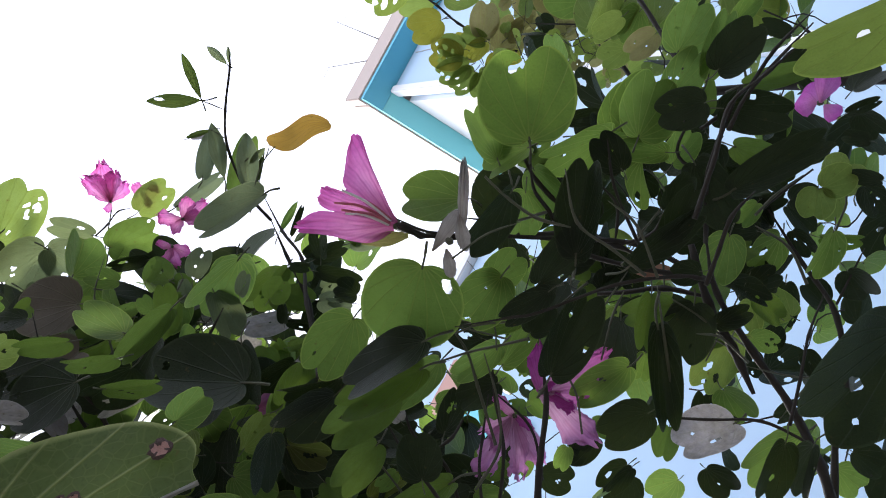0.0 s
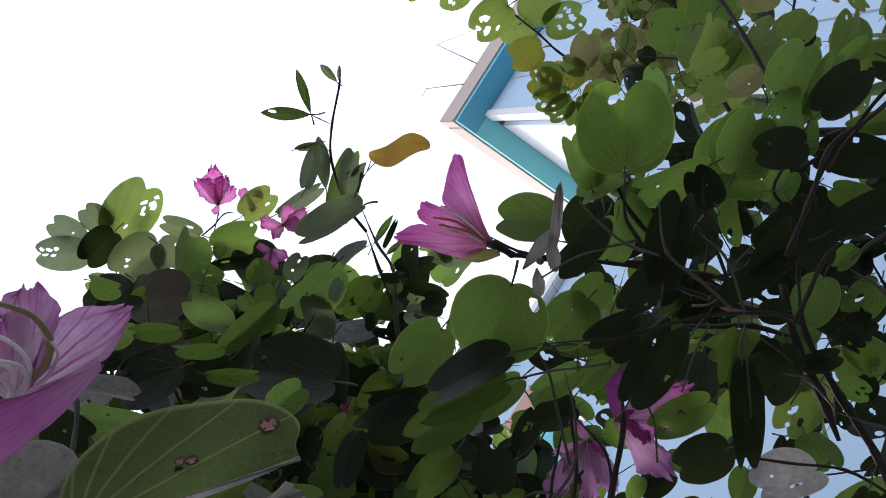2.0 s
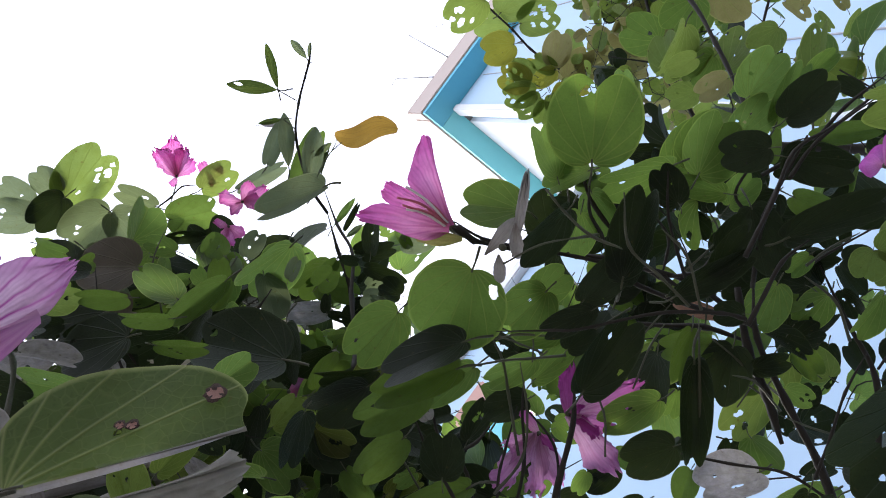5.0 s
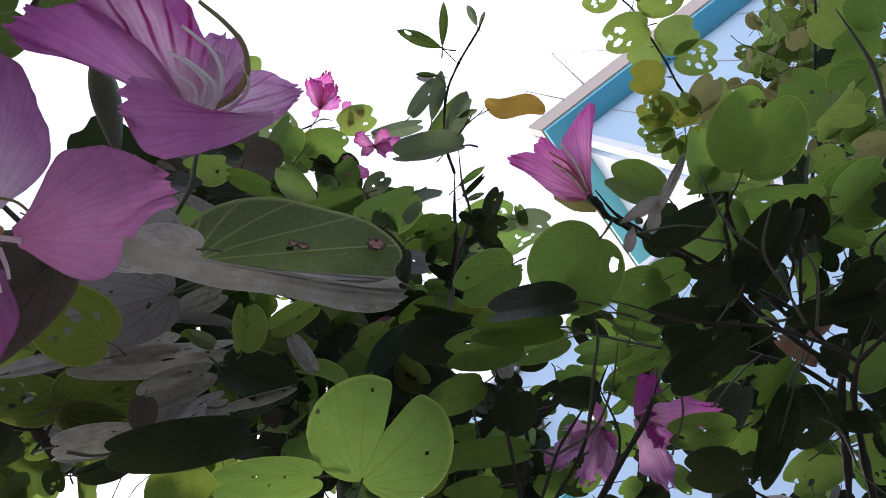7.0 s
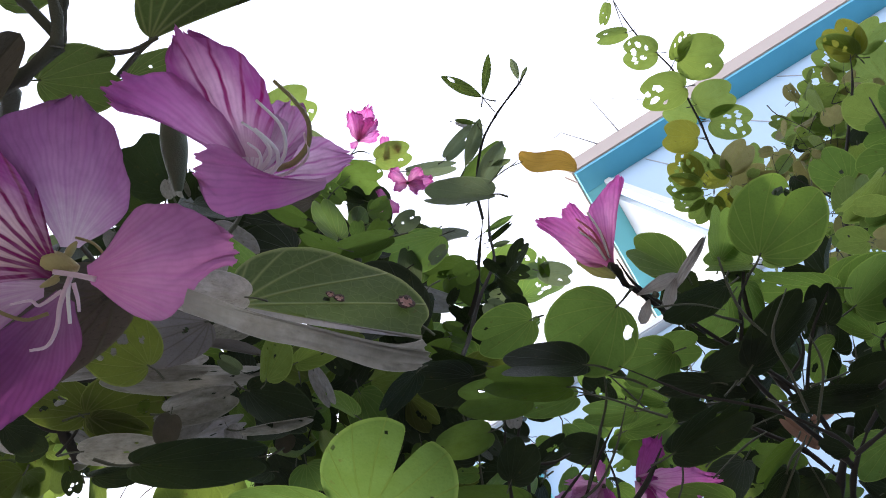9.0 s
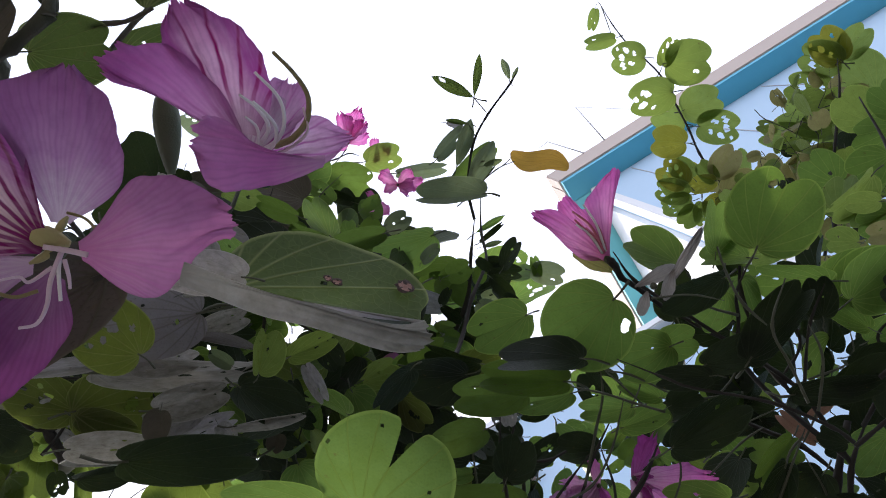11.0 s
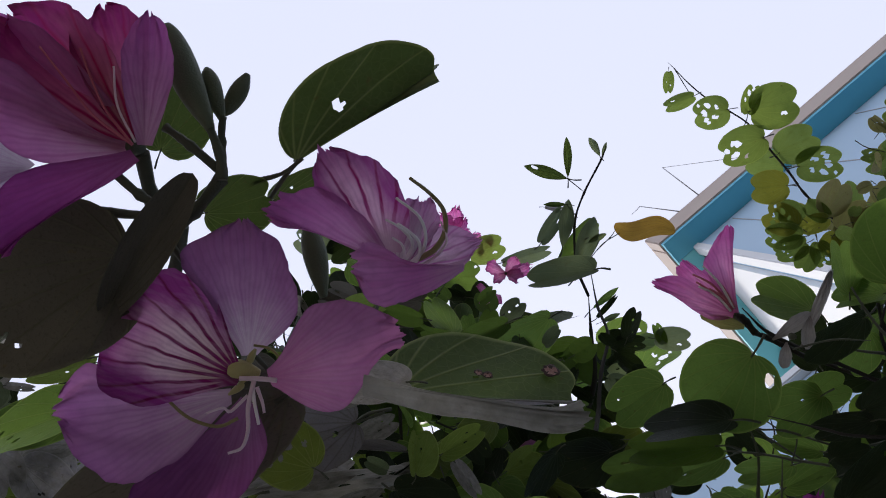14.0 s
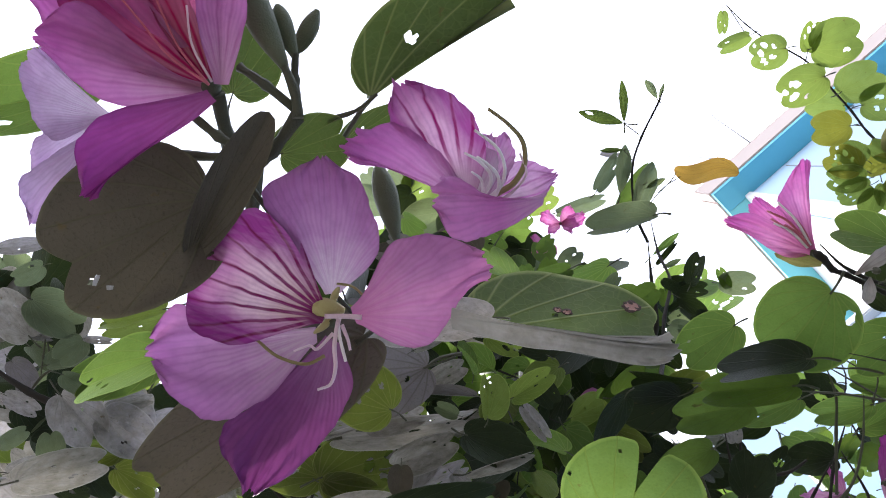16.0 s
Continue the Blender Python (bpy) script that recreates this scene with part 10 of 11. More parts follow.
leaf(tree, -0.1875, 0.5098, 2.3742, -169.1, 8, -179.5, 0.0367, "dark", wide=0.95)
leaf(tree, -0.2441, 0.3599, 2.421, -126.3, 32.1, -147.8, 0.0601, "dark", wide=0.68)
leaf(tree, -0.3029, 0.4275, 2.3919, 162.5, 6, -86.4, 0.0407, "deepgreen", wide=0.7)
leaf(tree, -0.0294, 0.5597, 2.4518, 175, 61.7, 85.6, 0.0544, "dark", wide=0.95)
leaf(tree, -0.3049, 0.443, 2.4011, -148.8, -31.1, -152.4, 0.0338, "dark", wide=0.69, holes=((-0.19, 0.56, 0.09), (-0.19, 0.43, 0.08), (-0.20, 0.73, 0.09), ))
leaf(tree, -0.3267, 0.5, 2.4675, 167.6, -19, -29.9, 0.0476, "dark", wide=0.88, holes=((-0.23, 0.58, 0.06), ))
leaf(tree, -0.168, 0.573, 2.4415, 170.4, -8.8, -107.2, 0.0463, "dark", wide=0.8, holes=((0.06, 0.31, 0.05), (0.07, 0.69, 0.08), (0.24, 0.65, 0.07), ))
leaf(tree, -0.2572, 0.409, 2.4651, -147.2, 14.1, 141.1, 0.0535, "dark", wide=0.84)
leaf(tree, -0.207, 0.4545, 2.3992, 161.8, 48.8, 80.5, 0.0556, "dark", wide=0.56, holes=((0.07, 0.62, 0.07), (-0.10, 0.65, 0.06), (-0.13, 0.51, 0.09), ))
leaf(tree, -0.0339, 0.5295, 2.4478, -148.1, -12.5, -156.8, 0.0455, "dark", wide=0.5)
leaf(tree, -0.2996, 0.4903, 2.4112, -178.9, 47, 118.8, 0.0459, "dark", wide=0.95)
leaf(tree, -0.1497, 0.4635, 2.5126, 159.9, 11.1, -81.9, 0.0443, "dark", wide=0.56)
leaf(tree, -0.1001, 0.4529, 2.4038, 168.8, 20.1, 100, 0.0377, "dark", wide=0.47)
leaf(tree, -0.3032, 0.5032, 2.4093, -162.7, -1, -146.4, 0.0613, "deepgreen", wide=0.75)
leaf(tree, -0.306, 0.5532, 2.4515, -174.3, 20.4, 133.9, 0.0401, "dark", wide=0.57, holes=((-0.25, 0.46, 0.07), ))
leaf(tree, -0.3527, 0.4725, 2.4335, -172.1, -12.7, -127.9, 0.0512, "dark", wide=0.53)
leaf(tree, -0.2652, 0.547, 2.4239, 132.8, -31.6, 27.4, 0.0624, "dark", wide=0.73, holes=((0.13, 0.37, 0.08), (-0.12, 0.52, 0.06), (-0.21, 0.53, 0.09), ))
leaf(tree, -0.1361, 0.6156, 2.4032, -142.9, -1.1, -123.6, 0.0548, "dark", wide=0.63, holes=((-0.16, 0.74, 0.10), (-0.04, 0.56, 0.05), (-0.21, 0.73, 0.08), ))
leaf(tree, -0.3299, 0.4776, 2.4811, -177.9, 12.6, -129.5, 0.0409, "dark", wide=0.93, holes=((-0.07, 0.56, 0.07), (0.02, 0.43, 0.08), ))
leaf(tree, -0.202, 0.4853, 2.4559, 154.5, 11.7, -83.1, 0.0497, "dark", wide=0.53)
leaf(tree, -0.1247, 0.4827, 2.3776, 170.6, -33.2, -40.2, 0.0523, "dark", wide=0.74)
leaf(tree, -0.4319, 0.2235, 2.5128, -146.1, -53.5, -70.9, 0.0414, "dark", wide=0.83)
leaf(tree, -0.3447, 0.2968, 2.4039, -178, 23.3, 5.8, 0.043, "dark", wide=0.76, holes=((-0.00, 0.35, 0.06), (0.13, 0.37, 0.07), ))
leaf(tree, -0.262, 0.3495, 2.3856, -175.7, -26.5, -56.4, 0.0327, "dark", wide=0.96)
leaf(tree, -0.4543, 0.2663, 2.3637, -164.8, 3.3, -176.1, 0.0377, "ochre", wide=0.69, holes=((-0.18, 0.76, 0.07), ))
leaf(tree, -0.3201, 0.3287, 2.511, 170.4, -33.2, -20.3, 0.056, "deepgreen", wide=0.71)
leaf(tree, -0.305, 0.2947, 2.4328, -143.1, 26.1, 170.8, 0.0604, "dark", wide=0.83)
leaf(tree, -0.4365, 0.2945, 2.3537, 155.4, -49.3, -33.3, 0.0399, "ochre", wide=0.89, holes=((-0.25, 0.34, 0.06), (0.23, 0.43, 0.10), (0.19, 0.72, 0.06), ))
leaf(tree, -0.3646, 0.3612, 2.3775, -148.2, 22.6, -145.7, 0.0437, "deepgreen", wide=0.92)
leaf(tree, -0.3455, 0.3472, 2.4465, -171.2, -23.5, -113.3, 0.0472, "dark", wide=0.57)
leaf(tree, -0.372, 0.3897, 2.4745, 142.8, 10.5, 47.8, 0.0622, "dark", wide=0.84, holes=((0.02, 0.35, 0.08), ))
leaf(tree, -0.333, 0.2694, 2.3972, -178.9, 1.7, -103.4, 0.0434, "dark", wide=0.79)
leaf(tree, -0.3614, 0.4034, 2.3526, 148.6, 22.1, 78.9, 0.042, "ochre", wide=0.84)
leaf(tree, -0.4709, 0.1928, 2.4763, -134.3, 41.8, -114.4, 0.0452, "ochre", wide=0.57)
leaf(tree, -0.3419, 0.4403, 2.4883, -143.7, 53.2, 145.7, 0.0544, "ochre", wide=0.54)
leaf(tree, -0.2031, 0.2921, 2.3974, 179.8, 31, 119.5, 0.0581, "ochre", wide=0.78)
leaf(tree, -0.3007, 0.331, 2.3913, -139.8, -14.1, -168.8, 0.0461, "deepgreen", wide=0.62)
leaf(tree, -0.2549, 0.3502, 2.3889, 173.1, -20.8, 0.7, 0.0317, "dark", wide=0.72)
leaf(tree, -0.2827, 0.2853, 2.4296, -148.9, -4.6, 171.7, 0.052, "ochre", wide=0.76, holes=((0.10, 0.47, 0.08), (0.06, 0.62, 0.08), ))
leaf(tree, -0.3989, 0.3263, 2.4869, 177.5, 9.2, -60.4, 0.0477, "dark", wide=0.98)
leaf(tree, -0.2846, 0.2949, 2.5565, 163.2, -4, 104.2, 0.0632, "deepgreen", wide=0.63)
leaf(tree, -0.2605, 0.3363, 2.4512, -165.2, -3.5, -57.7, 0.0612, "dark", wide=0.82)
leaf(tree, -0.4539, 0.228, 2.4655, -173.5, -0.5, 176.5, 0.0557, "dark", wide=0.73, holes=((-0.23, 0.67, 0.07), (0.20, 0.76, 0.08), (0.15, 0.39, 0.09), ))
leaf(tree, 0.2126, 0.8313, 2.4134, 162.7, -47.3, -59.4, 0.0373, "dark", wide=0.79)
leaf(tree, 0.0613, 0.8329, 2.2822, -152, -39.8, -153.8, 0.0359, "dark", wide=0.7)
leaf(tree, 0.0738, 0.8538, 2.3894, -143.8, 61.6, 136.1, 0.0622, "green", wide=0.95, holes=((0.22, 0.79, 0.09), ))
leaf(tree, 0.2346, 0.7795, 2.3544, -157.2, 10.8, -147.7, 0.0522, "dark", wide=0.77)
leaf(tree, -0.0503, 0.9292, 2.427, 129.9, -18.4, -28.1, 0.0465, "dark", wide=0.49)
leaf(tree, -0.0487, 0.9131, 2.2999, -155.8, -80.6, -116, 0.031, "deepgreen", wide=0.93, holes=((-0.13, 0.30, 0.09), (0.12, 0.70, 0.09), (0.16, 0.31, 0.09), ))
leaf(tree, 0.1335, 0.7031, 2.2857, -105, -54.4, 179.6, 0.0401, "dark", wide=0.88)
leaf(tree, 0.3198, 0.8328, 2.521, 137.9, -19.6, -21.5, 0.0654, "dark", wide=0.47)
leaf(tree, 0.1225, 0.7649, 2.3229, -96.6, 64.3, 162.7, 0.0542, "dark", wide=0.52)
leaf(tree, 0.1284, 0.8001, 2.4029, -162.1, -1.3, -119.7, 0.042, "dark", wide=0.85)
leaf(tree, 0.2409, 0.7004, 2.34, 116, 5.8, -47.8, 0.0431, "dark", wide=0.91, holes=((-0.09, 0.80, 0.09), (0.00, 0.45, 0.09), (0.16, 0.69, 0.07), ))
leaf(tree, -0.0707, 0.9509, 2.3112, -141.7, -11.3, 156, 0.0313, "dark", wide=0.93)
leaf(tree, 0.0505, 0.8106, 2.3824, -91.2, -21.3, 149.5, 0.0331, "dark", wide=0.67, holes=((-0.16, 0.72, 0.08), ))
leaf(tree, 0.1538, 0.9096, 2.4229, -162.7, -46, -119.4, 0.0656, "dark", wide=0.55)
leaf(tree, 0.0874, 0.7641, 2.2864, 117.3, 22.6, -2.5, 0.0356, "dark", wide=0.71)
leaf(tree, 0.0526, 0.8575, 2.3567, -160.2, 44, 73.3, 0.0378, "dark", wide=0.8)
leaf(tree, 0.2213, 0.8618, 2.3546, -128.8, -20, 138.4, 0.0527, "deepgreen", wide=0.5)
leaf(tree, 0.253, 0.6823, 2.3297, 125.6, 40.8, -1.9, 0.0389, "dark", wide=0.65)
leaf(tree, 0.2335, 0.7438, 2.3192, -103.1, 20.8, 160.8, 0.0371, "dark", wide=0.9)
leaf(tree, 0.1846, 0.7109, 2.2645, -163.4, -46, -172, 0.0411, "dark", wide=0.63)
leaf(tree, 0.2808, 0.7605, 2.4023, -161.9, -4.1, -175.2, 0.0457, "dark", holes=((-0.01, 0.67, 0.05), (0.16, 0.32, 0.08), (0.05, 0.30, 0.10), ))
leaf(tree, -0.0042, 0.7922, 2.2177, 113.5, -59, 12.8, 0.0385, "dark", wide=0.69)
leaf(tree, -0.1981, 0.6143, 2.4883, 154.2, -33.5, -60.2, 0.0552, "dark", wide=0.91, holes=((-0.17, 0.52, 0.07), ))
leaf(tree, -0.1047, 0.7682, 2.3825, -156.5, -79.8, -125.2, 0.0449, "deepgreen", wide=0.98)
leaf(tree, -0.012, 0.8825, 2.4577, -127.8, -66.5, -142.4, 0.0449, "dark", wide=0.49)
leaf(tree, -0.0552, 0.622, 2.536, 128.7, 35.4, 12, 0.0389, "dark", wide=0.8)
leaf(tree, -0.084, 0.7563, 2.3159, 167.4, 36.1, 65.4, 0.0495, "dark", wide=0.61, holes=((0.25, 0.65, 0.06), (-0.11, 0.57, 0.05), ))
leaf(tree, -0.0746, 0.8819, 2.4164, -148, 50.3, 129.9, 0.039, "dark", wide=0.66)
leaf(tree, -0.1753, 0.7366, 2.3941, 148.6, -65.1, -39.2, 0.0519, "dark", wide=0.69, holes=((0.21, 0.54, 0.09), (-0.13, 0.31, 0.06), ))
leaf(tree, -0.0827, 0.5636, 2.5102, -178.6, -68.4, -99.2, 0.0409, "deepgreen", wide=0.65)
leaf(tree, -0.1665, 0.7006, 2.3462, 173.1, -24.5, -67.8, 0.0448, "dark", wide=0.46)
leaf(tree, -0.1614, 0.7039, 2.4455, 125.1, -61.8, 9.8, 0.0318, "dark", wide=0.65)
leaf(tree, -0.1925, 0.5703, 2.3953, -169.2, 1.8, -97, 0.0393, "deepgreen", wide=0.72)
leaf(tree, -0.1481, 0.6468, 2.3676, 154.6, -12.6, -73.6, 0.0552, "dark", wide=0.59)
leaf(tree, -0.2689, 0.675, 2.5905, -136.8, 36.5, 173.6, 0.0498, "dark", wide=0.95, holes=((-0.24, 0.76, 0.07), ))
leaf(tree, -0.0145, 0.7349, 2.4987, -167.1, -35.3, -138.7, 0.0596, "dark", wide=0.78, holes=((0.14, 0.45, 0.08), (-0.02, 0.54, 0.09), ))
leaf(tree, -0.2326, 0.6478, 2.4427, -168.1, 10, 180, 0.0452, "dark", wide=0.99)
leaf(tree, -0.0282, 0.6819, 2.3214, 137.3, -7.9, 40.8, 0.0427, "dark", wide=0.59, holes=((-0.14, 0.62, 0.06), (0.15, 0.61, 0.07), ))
# ---- second tree ----
leaf(far_tree, 0.6655, 0.1743, 3.878, 162.4, -16.2, -133.6, 0.0652, "yellowgreen", wide=0.5)
leaf(far_tree, 0.6614, 0.2811, 3.8672, 155.5, 0.1, -66.9, 0.0947, "yellowgreen", wide=0.5, holes=((0.22, 0.66, 0.06),))
leaf(far_tree, 0.6957, 0.3836, 3.8393, 154.3, 2.7, -55, 0.1004, "yellowgreen", holes=((0.25, 0.55, 0.09), (0.02, 0.68, 0.1), (-0.24, 0.62, 0.1), (0.15, 0.3, 0.07), (-0.15, 0.38, 0.08), (0.3, 0.8, 0.06)))
leaf(far_tree, 0.7242, 0.4338, 3.8195, -175.1, 20.1, 58.1, 0.0871, "yellowgreen", wide=0.62, holes=((0.12, 0.6, 0.11), (-0.18, 0.7, 0.1), (0.02, 0.84, 0.07), (-0.3, 0.45, 0.06)))
leaf(far_tree, 0.7374, 0.437, 3.814, -160.2, -2.1, 124.6, 0.1288, "fresh", wide=1.05, holes=((0.22, 0.66, 0.06),))
leaf(far_tree, 0.7007, 0.5192, 3.8086, 154.3, -3.7, -63.8, 0.1337, "fresh", wide=0.85, holes=((0.12, 0.6, 0.11), (-0.18, 0.7, 0.1), (0.02, 0.84, 0.07), (-0.3, 0.45, 0.06)))
leaf(far_tree, 0.6934, 0.5826, 3.7947, -161.5, 9.5, 106, 0.1156, "fresh", wide=0.95)
leaf(far_tree, 0.6987, 0.6481, 3.7738, -158.2, 0.8, 129, 0.1203, "fresh", wide=0.85, holes=((0.25, 0.55, 0.09), (0.02, 0.68, 0.1), (-0.24, 0.62, 0.1), (0.15, 0.3, 0.07), (-0.15, 0.38, 0.08), (0.3, 0.8, 0.06)))
leaf(far_tree, 0.6389, 0.6689, 3.7877, 151.4, -0.8, -47.9, 0.1057, "yellow", wide=0.95)
leaf(far_tree, 0.5668, 0.7734, 3.775, 152.2, 9.4, -18.7, 0.1021, "yellow", wide=0.9, holes=((0.25, 0.55, 0.09), (0.02, 0.68, 0.1), (-0.24, 0.62, 0.1), (0.15, 0.3, 0.07), (-0.15, 0.38, 0.08), (0.3, 0.8, 0.06)))
leaf(far_tree, 0.553, 0.8032, 3.7681, 150.3, -2.9, -43.9, 0.1028, "yellowgreen", wide=0.8, holes=((0.12, 0.6, 0.11), (-0.18, 0.7, 0.1), (0.02, 0.84, 0.07), (-0.3, 0.45, 0.06)))
leaf(far_tree, 0.5461, 0.825, 3.7618, 152.1, -12.6, -64.3, 0.0924, "yellowgreen", wide=0.8, holes=((0.25, 0.55, 0.09), (0.02, 0.68, 0.1), (-0.24, 0.62, 0.1), (0.15, 0.3, 0.07), (-0.15, 0.38, 0.08), (0.3, 0.8, 0.06)))
leaf(far_tree, 0.546, 0.8478, 3.7528, 165.2, -25.1, -108, 0.0738, "yellowgreen", wide=0.9, holes=((0.22, 0.66, 0.06),))
leaf(far_tree, 0.569, 0.8442, 3.7474, -175.6, -24.3, -152.7, 0.0761, "yellowgreen", wide=0.8, holes=((0.12, 0.6, 0.11), (-0.18, 0.7, 0.1), (0.02, 0.84, 0.07), (-0.3, 0.45, 0.06)))
leaf(far_tree, 0.592, 0.7673, 3.7696, 150.9, 11.4, -15.6, 0.0807, "yellowgreen", wide=0.9)
leaf(far_tree, 0.6369, 0.8105, 3.739, 149.6, -12.3, -66.4, 0.0808, "yellow", wide=0.7, holes=((0.12, 0.6, 0.11), (-0.18, 0.7, 0.1), (0.02, 0.84, 0.07), (-0.3, 0.45, 0.06)))
leaf(far_tree, 0.6164, 0.8568, 3.7275, 161.6, -25.4, -104, 0.0713, "yellow", wide=0.8)
leaf(far_tree, 0.6459, 0.7954, 3.7418, -172, 24, 76.7, 0.1023, "brownish", wide=0.85)
leaf(far_tree, 0.6343, 0.8537, 3.7228, -164.9, 20.3, 96.1, 0.1042, "brownish", wide=0.8, holes=((0.22, 0.66, 0.06),))
leaf(far_tree, 0.6096, 0.8602, 3.7283, -159.3, -5.8, 152.9, 0.0805, "yellow", wide=0.6, holes=((0.12, 0.6, 0.11), (-0.18, 0.7, 0.1), (0.02, 0.84, 0.07), (-0.3, 0.45, 0.06)))
leaf(far_tree, 0.6369, 0.8105, 3.739, 150.9, 15, -9.3, 0.0789, "yellowgreen", wide=0.7)
leaf(far_tree, 0.6694, 0.8609, 3.7078, -157.5, 10, 120.4, 0.1031, "brownish", wide=0.6, holes=((0.22, 0.66, 0.06),))
leaf(far_tree, 1.0706, 0.6997, 3.5863, 143.5, 9.6, -43.2, 0.1135, "yellowgreen", wide=0.9, holes=((0.25, 0.55, 0.09), (0.02, 0.68, 0.1), (-0.24, 0.62, 0.1), (0.15, 0.3, 0.07), (-0.15, 0.38, 0.08), (0.3, 0.8, 0.06)))
leaf(far_tree, 1.0742, 0.6946, 3.586, 154.4, 26.8, -9.4, 0.1111, "yellow", wide=0.9, holes=((0.22, 0.66, 0.06),))
leaf(far_tree, 1.083, 0.6861, 3.584, -162.6, 26.6, 73.8, 0.0974, "fresh", wide=0.8)
leaf(far_tree, 1.0864, 0.8067, 3.5354, 151.9, 26.9, -10.3, 0.1242, "fresh")
leaf(far_tree, 1.0082, 0.7738, 3.5928, 144.8, 8.8, -40.3, 0.1376, "yellowgreen", wide=0.75, holes=((0.25, 0.55, 0.09), (0.02, 0.68, 0.1), (-0.24, 0.62, 0.1), (0.15, 0.3, 0.07), (-0.15, 0.38, 0.08), (0.3, 0.8, 0.06)))
leaf(far_tree, 0.969, 0.8417, 3.5857, 145, 7.5, -39.2, 0.16, "fresh", wide=0.7, holes=((0.22, 0.66, 0.06),))
leaf(far_tree, 0.902, 0.8328, 3.6229, 145.2, -2.4, -52.7, 0.1404, "fresh", wide=0.55)
leaf(far_tree, 0.9494, 0.8672, 3.5848, 146.2, -17.4, -76.8, 0.1077, "fresh", wide=0.75, holes=((0.12, 0.6, 0.11), (-0.18, 0.7, 0.1), (0.02, 0.84, 0.07), (-0.3, 0.45, 0.06)))
leaf(far_tree, 0.8276, 0.8256, 3.6599, -160.6, 7.3, 120.6, 0.0516, "dark", wide=1.1)
leaf(far_tree, 0.929, 0.931, 3.5658, -169.1, 32.5, 67, 0.1426, "fresh", wide=0.6, holes=((0.22, 0.66, 0.06),))
leaf(far_tree, 0.9214, 0.9027, 3.5829, 147.4, -17.1, -74.5, 0.1364, "brownish", wide=0.55, holes=((0.12, 0.6, 0.11), (-0.18, 0.7, 0.1), (0.02, 0.84, 0.07), (-0.3, 0.45, 0.06)))
leaf(far_tree, 0.9684, 0.8867, 3.5661, -156, 19.6, 100, 0.0908, "fresh", wide=0.7)
leaf(far_tree, 0.9288, 0.9736, 3.545, -163.5, 29.3, 83, 0.0977, "fresh", wide=0.6, holes=((0.22, 0.66, 0.06),))
leaf(far_tree, 0.7828, 0.824, 3.6795, -167.1, -23.5, -176.5, 0.0819, "brownish", wide=0.8, holes=((0.22, 0.66, 0.06),))
leaf(far_tree, 0.8686, 0.8907, 3.6137, 157.1, -27.5, -100.2, 0.1048, "brownish", wide=0.7, holes=((0.12, 0.6, 0.11), (-0.18, 0.7, 0.1), (0.02, 0.84, 0.07), (-0.3, 0.45, 0.06)))
leaf(far_tree, 0.8497, 0.9869, 3.577, -162.1, 24.5, 95.2, 0.0738, "fresh", wide=0.8)
leaf(far_tree, 0.8318, 1.0357, 3.5601, -163.3, 27.9, 90, 0.0894, "fresh", wide=0.7, holes=((0.22, 0.66, 0.06),))
leaf(far_tree, 0.7316, 0.6672, 3.9651, 154, 5.5, -33.6, 0.112, "fresh", wide=0.8, holes=((0.22, 0.66, 0.06),))
leaf(far_tree, 0.6481, 0.667, 3.9892, -165.3, -0.7, 138.3, 0.0768, "yellow")
leaf(far_tree, 0.5842, 0.855, 3.9445, 156.6, 14.8, 2.6, 0.1031, "yellowgreen", wide=0.9, holes=((0.25, 0.55, 0.09), (0.02, 0.68, 0.1), (-0.24, 0.62, 0.1), (0.15, 0.3, 0.07), (-0.15, 0.38, 0.08), (0.3, 0.8, 0.06)))
leaf(far_tree, 0.576, 0.8794, 3.9374, 150.9, -9.9, -55.6, 0.0752, "yellowgreen", wide=0.8, holes=((0.12, 0.6, 0.11), (-0.18, 0.7, 0.1), (0.02, 0.84, 0.07), (-0.3, 0.45, 0.06)))
leaf(far_tree, 0.6388, 0.8817, 3.9203, 164.6, 22.6, 26.9, 0.1091, "yellow", wide=0.8, holes=((0.22, 0.66, 0.06),))
leaf(far_tree, 0.6693, 0.9021, 3.9038, 172.1, 25.9, 47.6, 0.0935, "brownish", wide=0.9, holes=((0.22, 0.66, 0.06),))
leaf(far_tree, 0.6529, 0.9502, 3.889, -168.1, 21.5, 94.5, 0.1032, "brownish", wide=0.9, holes=((0.12, 0.6, 0.11), (-0.18, 0.7, 0.1), (0.02, 0.84, 0.07), (-0.3, 0.45, 0.06)))
leaf(far_tree, 0.7523, 0.9084, 3.8758, 163, 24.7, 23.2, 0.0998, "fresh", wide=0.8)
leaf(far_tree, 0.7883, 0.942, 3.8499, -164.8, 20.5, 97.4, 0.0921, "brownish", wide=0.9, holes=((0.22, 0.66, 0.06),))
leaf(far_tree, 0.735, 0.9939, 3.8452, -164.4, 19.2, 104.7, 0.0797, "brownish", wide=0.8, holes=((0.12, 0.6, 0.11), (-0.18, 0.7, 0.1), (0.02, 0.84, 0.07), (-0.3, 0.45, 0.06)))
leaf(far_tree, 0.5906, 0.9487, 3.9063, 148.7, -7.3, -46.7, 0.0792, "yellowgreen", wide=0.7, holes=((0.25, 0.55, 0.09), (0.02, 0.68, 0.1), (-0.24, 0.62, 0.1), (0.15, 0.3, 0.07), (-0.15, 0.38, 0.08), (0.3, 0.8, 0.06)))
leaf(far_tree, 0.7774, 1.0401, 3.8098, -165.4, 24, 94.4, 0.0989, "fresh", wide=0.7, holes=((0.22, 0.66, 0.06),))
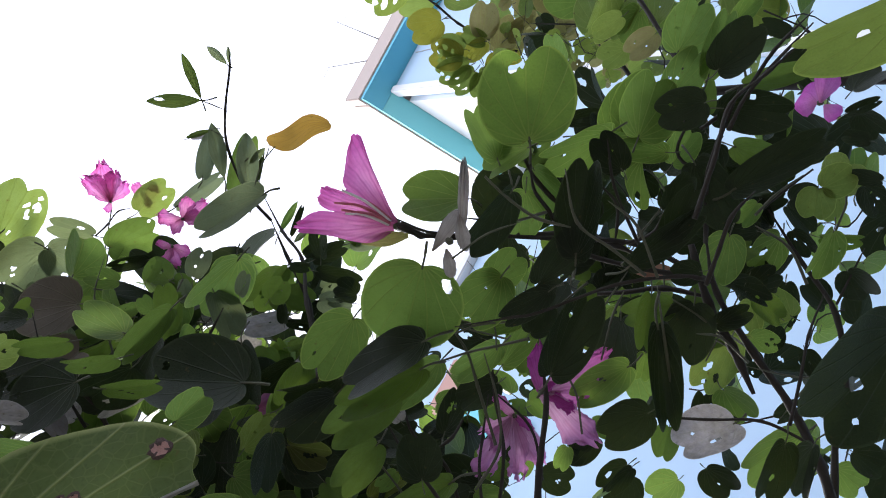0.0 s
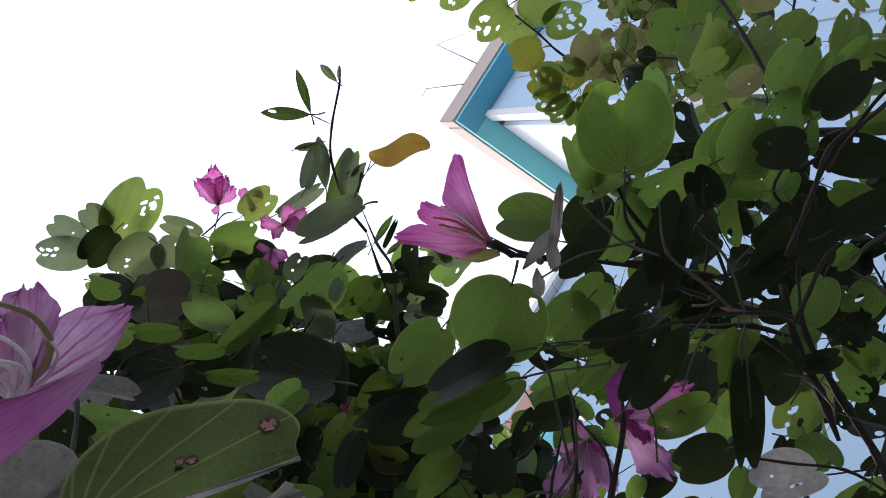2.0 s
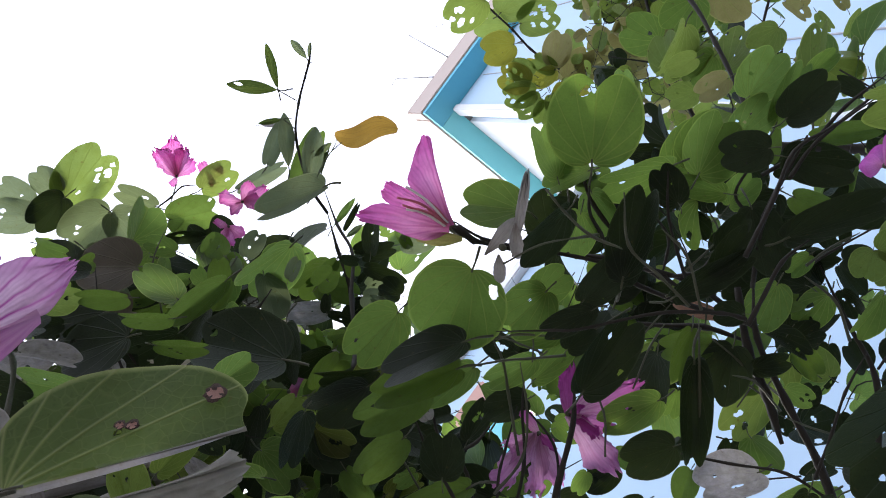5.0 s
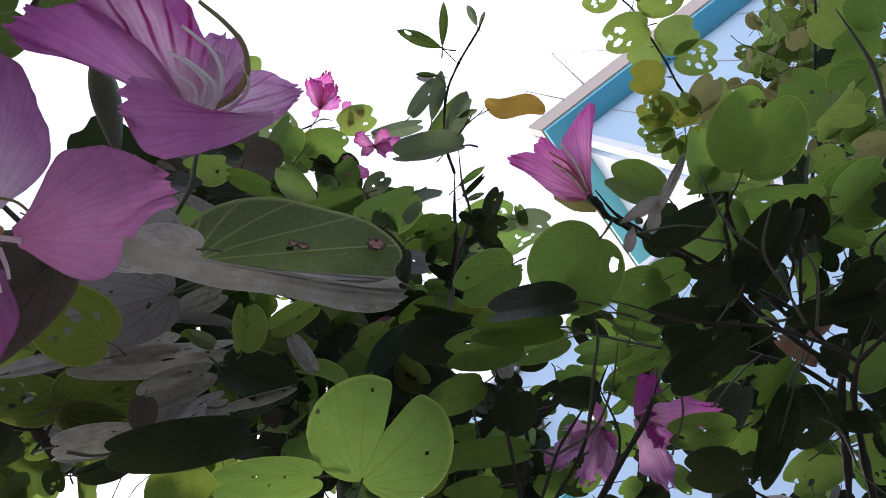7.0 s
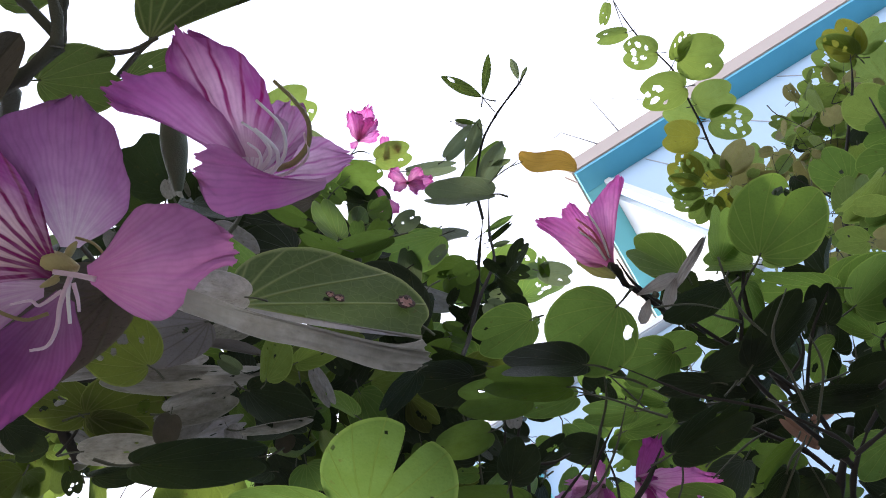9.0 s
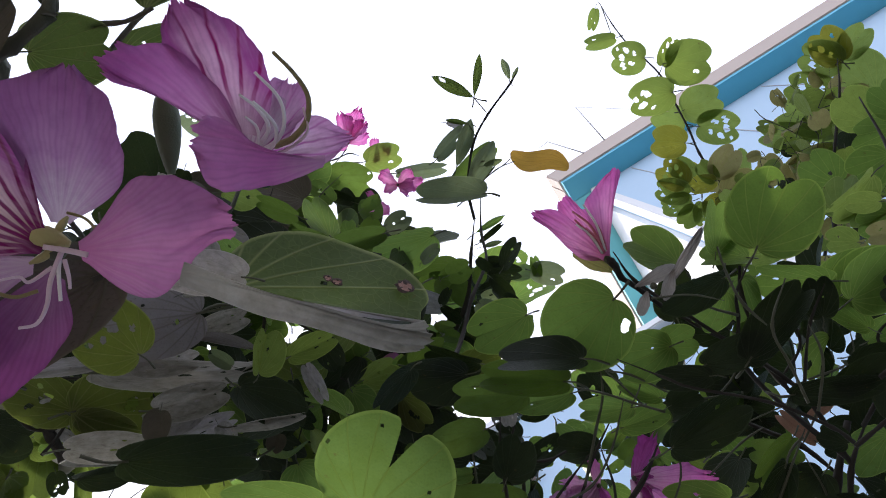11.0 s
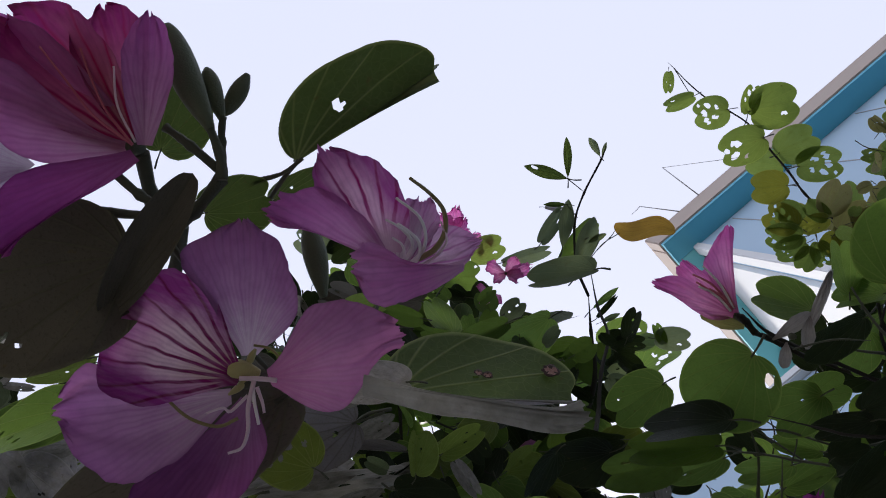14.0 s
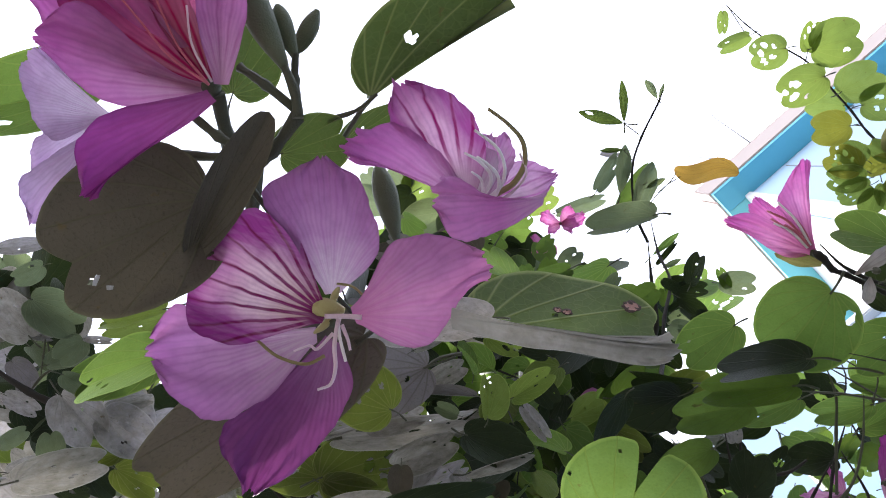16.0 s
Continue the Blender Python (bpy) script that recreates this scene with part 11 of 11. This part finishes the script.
leaf(far_tree, 0.8331, 1.0752, 3.7725, 157.5, 27.4, 18.7, 0.091, "brownish", wide=0.8)
leaf(far_tree, 0.7589, 1.1225, 3.7755, 152.6, -23.9, -79.2, 0.0868, "yellowgreen", wide=0.7, holes=((0.12, 0.6, 0.11), (-0.18, 0.7, 0.1), (0.02, 0.84, 0.07), (-0.3, 0.45, 0.06)))
leaf(far_tree, 0.8725, 1.1181, 3.7352, -165.2, 27, 92.2, 0.0844, "fresh", wide=0.8)
leaf(far_tree, 0.8301, 1.2284, 3.6908, -152.6, 10.9, 130.4, 0.0795, "yellowgreen", wide=0.8, holes=((0.25, 0.55, 0.09), (0.02, 0.68, 0.1), (-0.24, 0.62, 0.1), (0.15, 0.3, 0.07), (-0.15, 0.38, 0.08), (0.3, 0.8, 0.06)))
leaf(far_tree, 0.7621, 1.2872, 3.681, -153.4, 17.2, 124.1, 0.0944, "yellowgreen", wide=0.7, holes=((0.22, 0.66, 0.06),))
leaf(far_tree, 0.9049, 1.2273, 3.6606, -156.2, 22.6, 109.6, 0.0885, "yellowgreen", wide=0.8, holes=((0.12, 0.6, 0.11), (-0.18, 0.7, 0.1), (0.02, 0.84, 0.07), (-0.3, 0.45, 0.06)))
leaf(far_tree, 0.7482, 1.1807, 3.7481, -162, 22, 109.6, 0.0715, "brownish", wide=0.8, holes=((0.22, 0.66, 0.06),))
leaf(far_tree, 0.7435, 1.2502, 3.71, 141.4, -14, -51.8, 0.0759, "yellowgreen", wide=0.7)
twig(far_tree, [(0.687, 0.151, 3.883), (0.687, 0.179, 3.881), (0.683, 0.245, 3.875), (0.686, 0.321, 3.864), (0.699, 0.395, 3.847), (0.708, 0.455, 3.831), (0.698, 0.516, 3.821), (0.685, 0.565, 3.813), (0.677, 0.638, 3.795), (0.658, 0.723, 3.775), (0.649, 0.799, 3.751), (0.65, 0.908, 3.706)], 0.0016, 0.004)
twig(far_tree, [(1.093, 0.688, 3.602), (1.029, 0.779, 3.604), (0.975, 0.86, 3.599), (0.907, 0.956, 3.589), (0.827, 1.055, 3.576), (0.727, 1.144, 3.57)], 0.0018, 0.004)
twig(far_tree, [(0.66, 0.283, 3.878), (0.687, 0.179, 3.881)], 0.0012, 0.0016)
twig(far_tree, [(0.699, 0.385, 3.849), (0.687, 0.332, 3.862)], 0.0012, 0.0016)
twig(far_tree, [(0.728, 0.436, 3.829), (0.708, 0.45, 3.832)], 0.0012, 0.0016)
twig(far_tree, [(0.676, 0.463, 3.841), (0.708, 0.45, 3.832)], 0.0012, 0.0016)
twig(far_tree, [(0.704, 0.521, 3.818), (0.685, 0.57, 3.812)], 0.0012, 0.0016)
twig(far_tree, [(0.642, 0.672, 3.797), (0.667, 0.689, 3.783)], 0.0012, 0.0016)
twig(far_tree, [(1.061, 0.771, 3.577), (1.023, 0.779, 3.595)], 0.0012, 0.0016)
twig(far_tree, [(1.01, 0.871, 3.563), (0.966, 0.863, 3.59)], 0.0012, 0.0016)

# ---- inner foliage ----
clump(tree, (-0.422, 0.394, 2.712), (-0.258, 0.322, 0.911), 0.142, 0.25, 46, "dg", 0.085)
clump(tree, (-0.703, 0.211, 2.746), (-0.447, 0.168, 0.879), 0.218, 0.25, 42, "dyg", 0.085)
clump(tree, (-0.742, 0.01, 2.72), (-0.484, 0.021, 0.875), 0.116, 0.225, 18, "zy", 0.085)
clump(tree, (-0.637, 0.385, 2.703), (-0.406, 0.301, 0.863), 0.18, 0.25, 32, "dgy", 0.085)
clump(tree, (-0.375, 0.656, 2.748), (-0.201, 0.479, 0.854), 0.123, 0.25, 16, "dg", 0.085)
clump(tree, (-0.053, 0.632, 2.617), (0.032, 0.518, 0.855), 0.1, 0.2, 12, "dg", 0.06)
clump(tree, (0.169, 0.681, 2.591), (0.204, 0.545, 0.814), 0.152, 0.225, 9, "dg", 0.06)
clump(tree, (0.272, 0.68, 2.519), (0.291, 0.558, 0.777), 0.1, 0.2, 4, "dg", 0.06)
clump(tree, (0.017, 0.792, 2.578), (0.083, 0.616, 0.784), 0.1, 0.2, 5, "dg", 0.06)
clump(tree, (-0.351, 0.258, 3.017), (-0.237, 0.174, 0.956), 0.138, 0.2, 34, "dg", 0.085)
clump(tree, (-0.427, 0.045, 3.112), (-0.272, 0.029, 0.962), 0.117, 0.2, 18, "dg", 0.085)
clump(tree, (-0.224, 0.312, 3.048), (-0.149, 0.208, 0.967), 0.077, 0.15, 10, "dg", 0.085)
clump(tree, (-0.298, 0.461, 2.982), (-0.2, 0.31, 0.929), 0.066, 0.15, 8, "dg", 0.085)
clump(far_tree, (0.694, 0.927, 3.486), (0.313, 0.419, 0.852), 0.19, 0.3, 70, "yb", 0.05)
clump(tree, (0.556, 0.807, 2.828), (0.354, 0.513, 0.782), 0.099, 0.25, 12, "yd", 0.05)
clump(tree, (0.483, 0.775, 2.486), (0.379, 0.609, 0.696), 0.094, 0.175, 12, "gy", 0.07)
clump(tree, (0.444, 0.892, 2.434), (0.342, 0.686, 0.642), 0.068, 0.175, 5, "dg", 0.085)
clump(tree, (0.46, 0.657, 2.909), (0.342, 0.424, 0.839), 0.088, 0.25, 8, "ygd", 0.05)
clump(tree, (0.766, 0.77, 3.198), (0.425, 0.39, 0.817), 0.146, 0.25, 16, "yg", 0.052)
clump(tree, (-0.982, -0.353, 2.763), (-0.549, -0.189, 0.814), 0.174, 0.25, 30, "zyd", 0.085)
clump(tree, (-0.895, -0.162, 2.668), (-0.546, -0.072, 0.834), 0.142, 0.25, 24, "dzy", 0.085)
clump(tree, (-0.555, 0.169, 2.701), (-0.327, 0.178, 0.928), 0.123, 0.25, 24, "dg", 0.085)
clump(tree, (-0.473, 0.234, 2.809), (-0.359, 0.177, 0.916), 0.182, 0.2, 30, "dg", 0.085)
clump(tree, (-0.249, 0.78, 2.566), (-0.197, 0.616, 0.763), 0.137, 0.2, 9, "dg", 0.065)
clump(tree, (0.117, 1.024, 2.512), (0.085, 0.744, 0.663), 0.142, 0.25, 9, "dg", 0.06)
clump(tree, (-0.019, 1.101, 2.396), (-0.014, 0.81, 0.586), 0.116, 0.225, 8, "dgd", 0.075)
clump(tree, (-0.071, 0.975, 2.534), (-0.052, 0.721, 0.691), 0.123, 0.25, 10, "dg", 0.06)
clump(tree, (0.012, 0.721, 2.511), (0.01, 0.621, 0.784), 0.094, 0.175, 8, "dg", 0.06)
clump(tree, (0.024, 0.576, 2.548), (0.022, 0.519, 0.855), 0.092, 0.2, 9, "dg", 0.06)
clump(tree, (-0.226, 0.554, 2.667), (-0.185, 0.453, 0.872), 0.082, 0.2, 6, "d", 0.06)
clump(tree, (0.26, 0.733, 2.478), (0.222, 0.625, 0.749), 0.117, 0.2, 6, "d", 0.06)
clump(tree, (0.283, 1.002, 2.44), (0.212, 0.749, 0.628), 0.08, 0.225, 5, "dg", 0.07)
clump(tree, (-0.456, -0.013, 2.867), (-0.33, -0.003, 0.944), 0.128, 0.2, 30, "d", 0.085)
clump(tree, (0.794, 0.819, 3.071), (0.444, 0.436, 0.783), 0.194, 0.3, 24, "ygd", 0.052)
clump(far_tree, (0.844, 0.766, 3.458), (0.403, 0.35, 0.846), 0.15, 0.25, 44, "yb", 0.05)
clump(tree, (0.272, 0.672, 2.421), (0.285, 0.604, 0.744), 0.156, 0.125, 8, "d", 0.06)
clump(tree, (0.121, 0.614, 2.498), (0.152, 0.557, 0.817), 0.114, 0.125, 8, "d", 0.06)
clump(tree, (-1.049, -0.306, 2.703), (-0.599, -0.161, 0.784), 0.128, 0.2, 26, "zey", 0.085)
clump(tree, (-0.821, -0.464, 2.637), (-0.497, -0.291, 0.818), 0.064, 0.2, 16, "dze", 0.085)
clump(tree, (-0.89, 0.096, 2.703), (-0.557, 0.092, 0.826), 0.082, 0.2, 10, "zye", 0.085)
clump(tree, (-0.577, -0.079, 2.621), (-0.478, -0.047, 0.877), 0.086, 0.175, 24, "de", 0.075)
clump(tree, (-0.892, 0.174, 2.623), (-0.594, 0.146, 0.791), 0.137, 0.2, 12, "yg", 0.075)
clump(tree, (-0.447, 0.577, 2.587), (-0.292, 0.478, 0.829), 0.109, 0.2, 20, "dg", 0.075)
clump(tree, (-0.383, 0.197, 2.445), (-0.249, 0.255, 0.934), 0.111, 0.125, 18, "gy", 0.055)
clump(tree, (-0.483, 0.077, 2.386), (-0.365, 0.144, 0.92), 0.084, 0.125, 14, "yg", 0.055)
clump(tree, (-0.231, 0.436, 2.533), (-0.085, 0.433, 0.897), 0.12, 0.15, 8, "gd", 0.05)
settle(tree, "dense inner foliage of shade-darkened and dusty leaves")
settle(far_tree, "yellow-green and brown inner foliage")
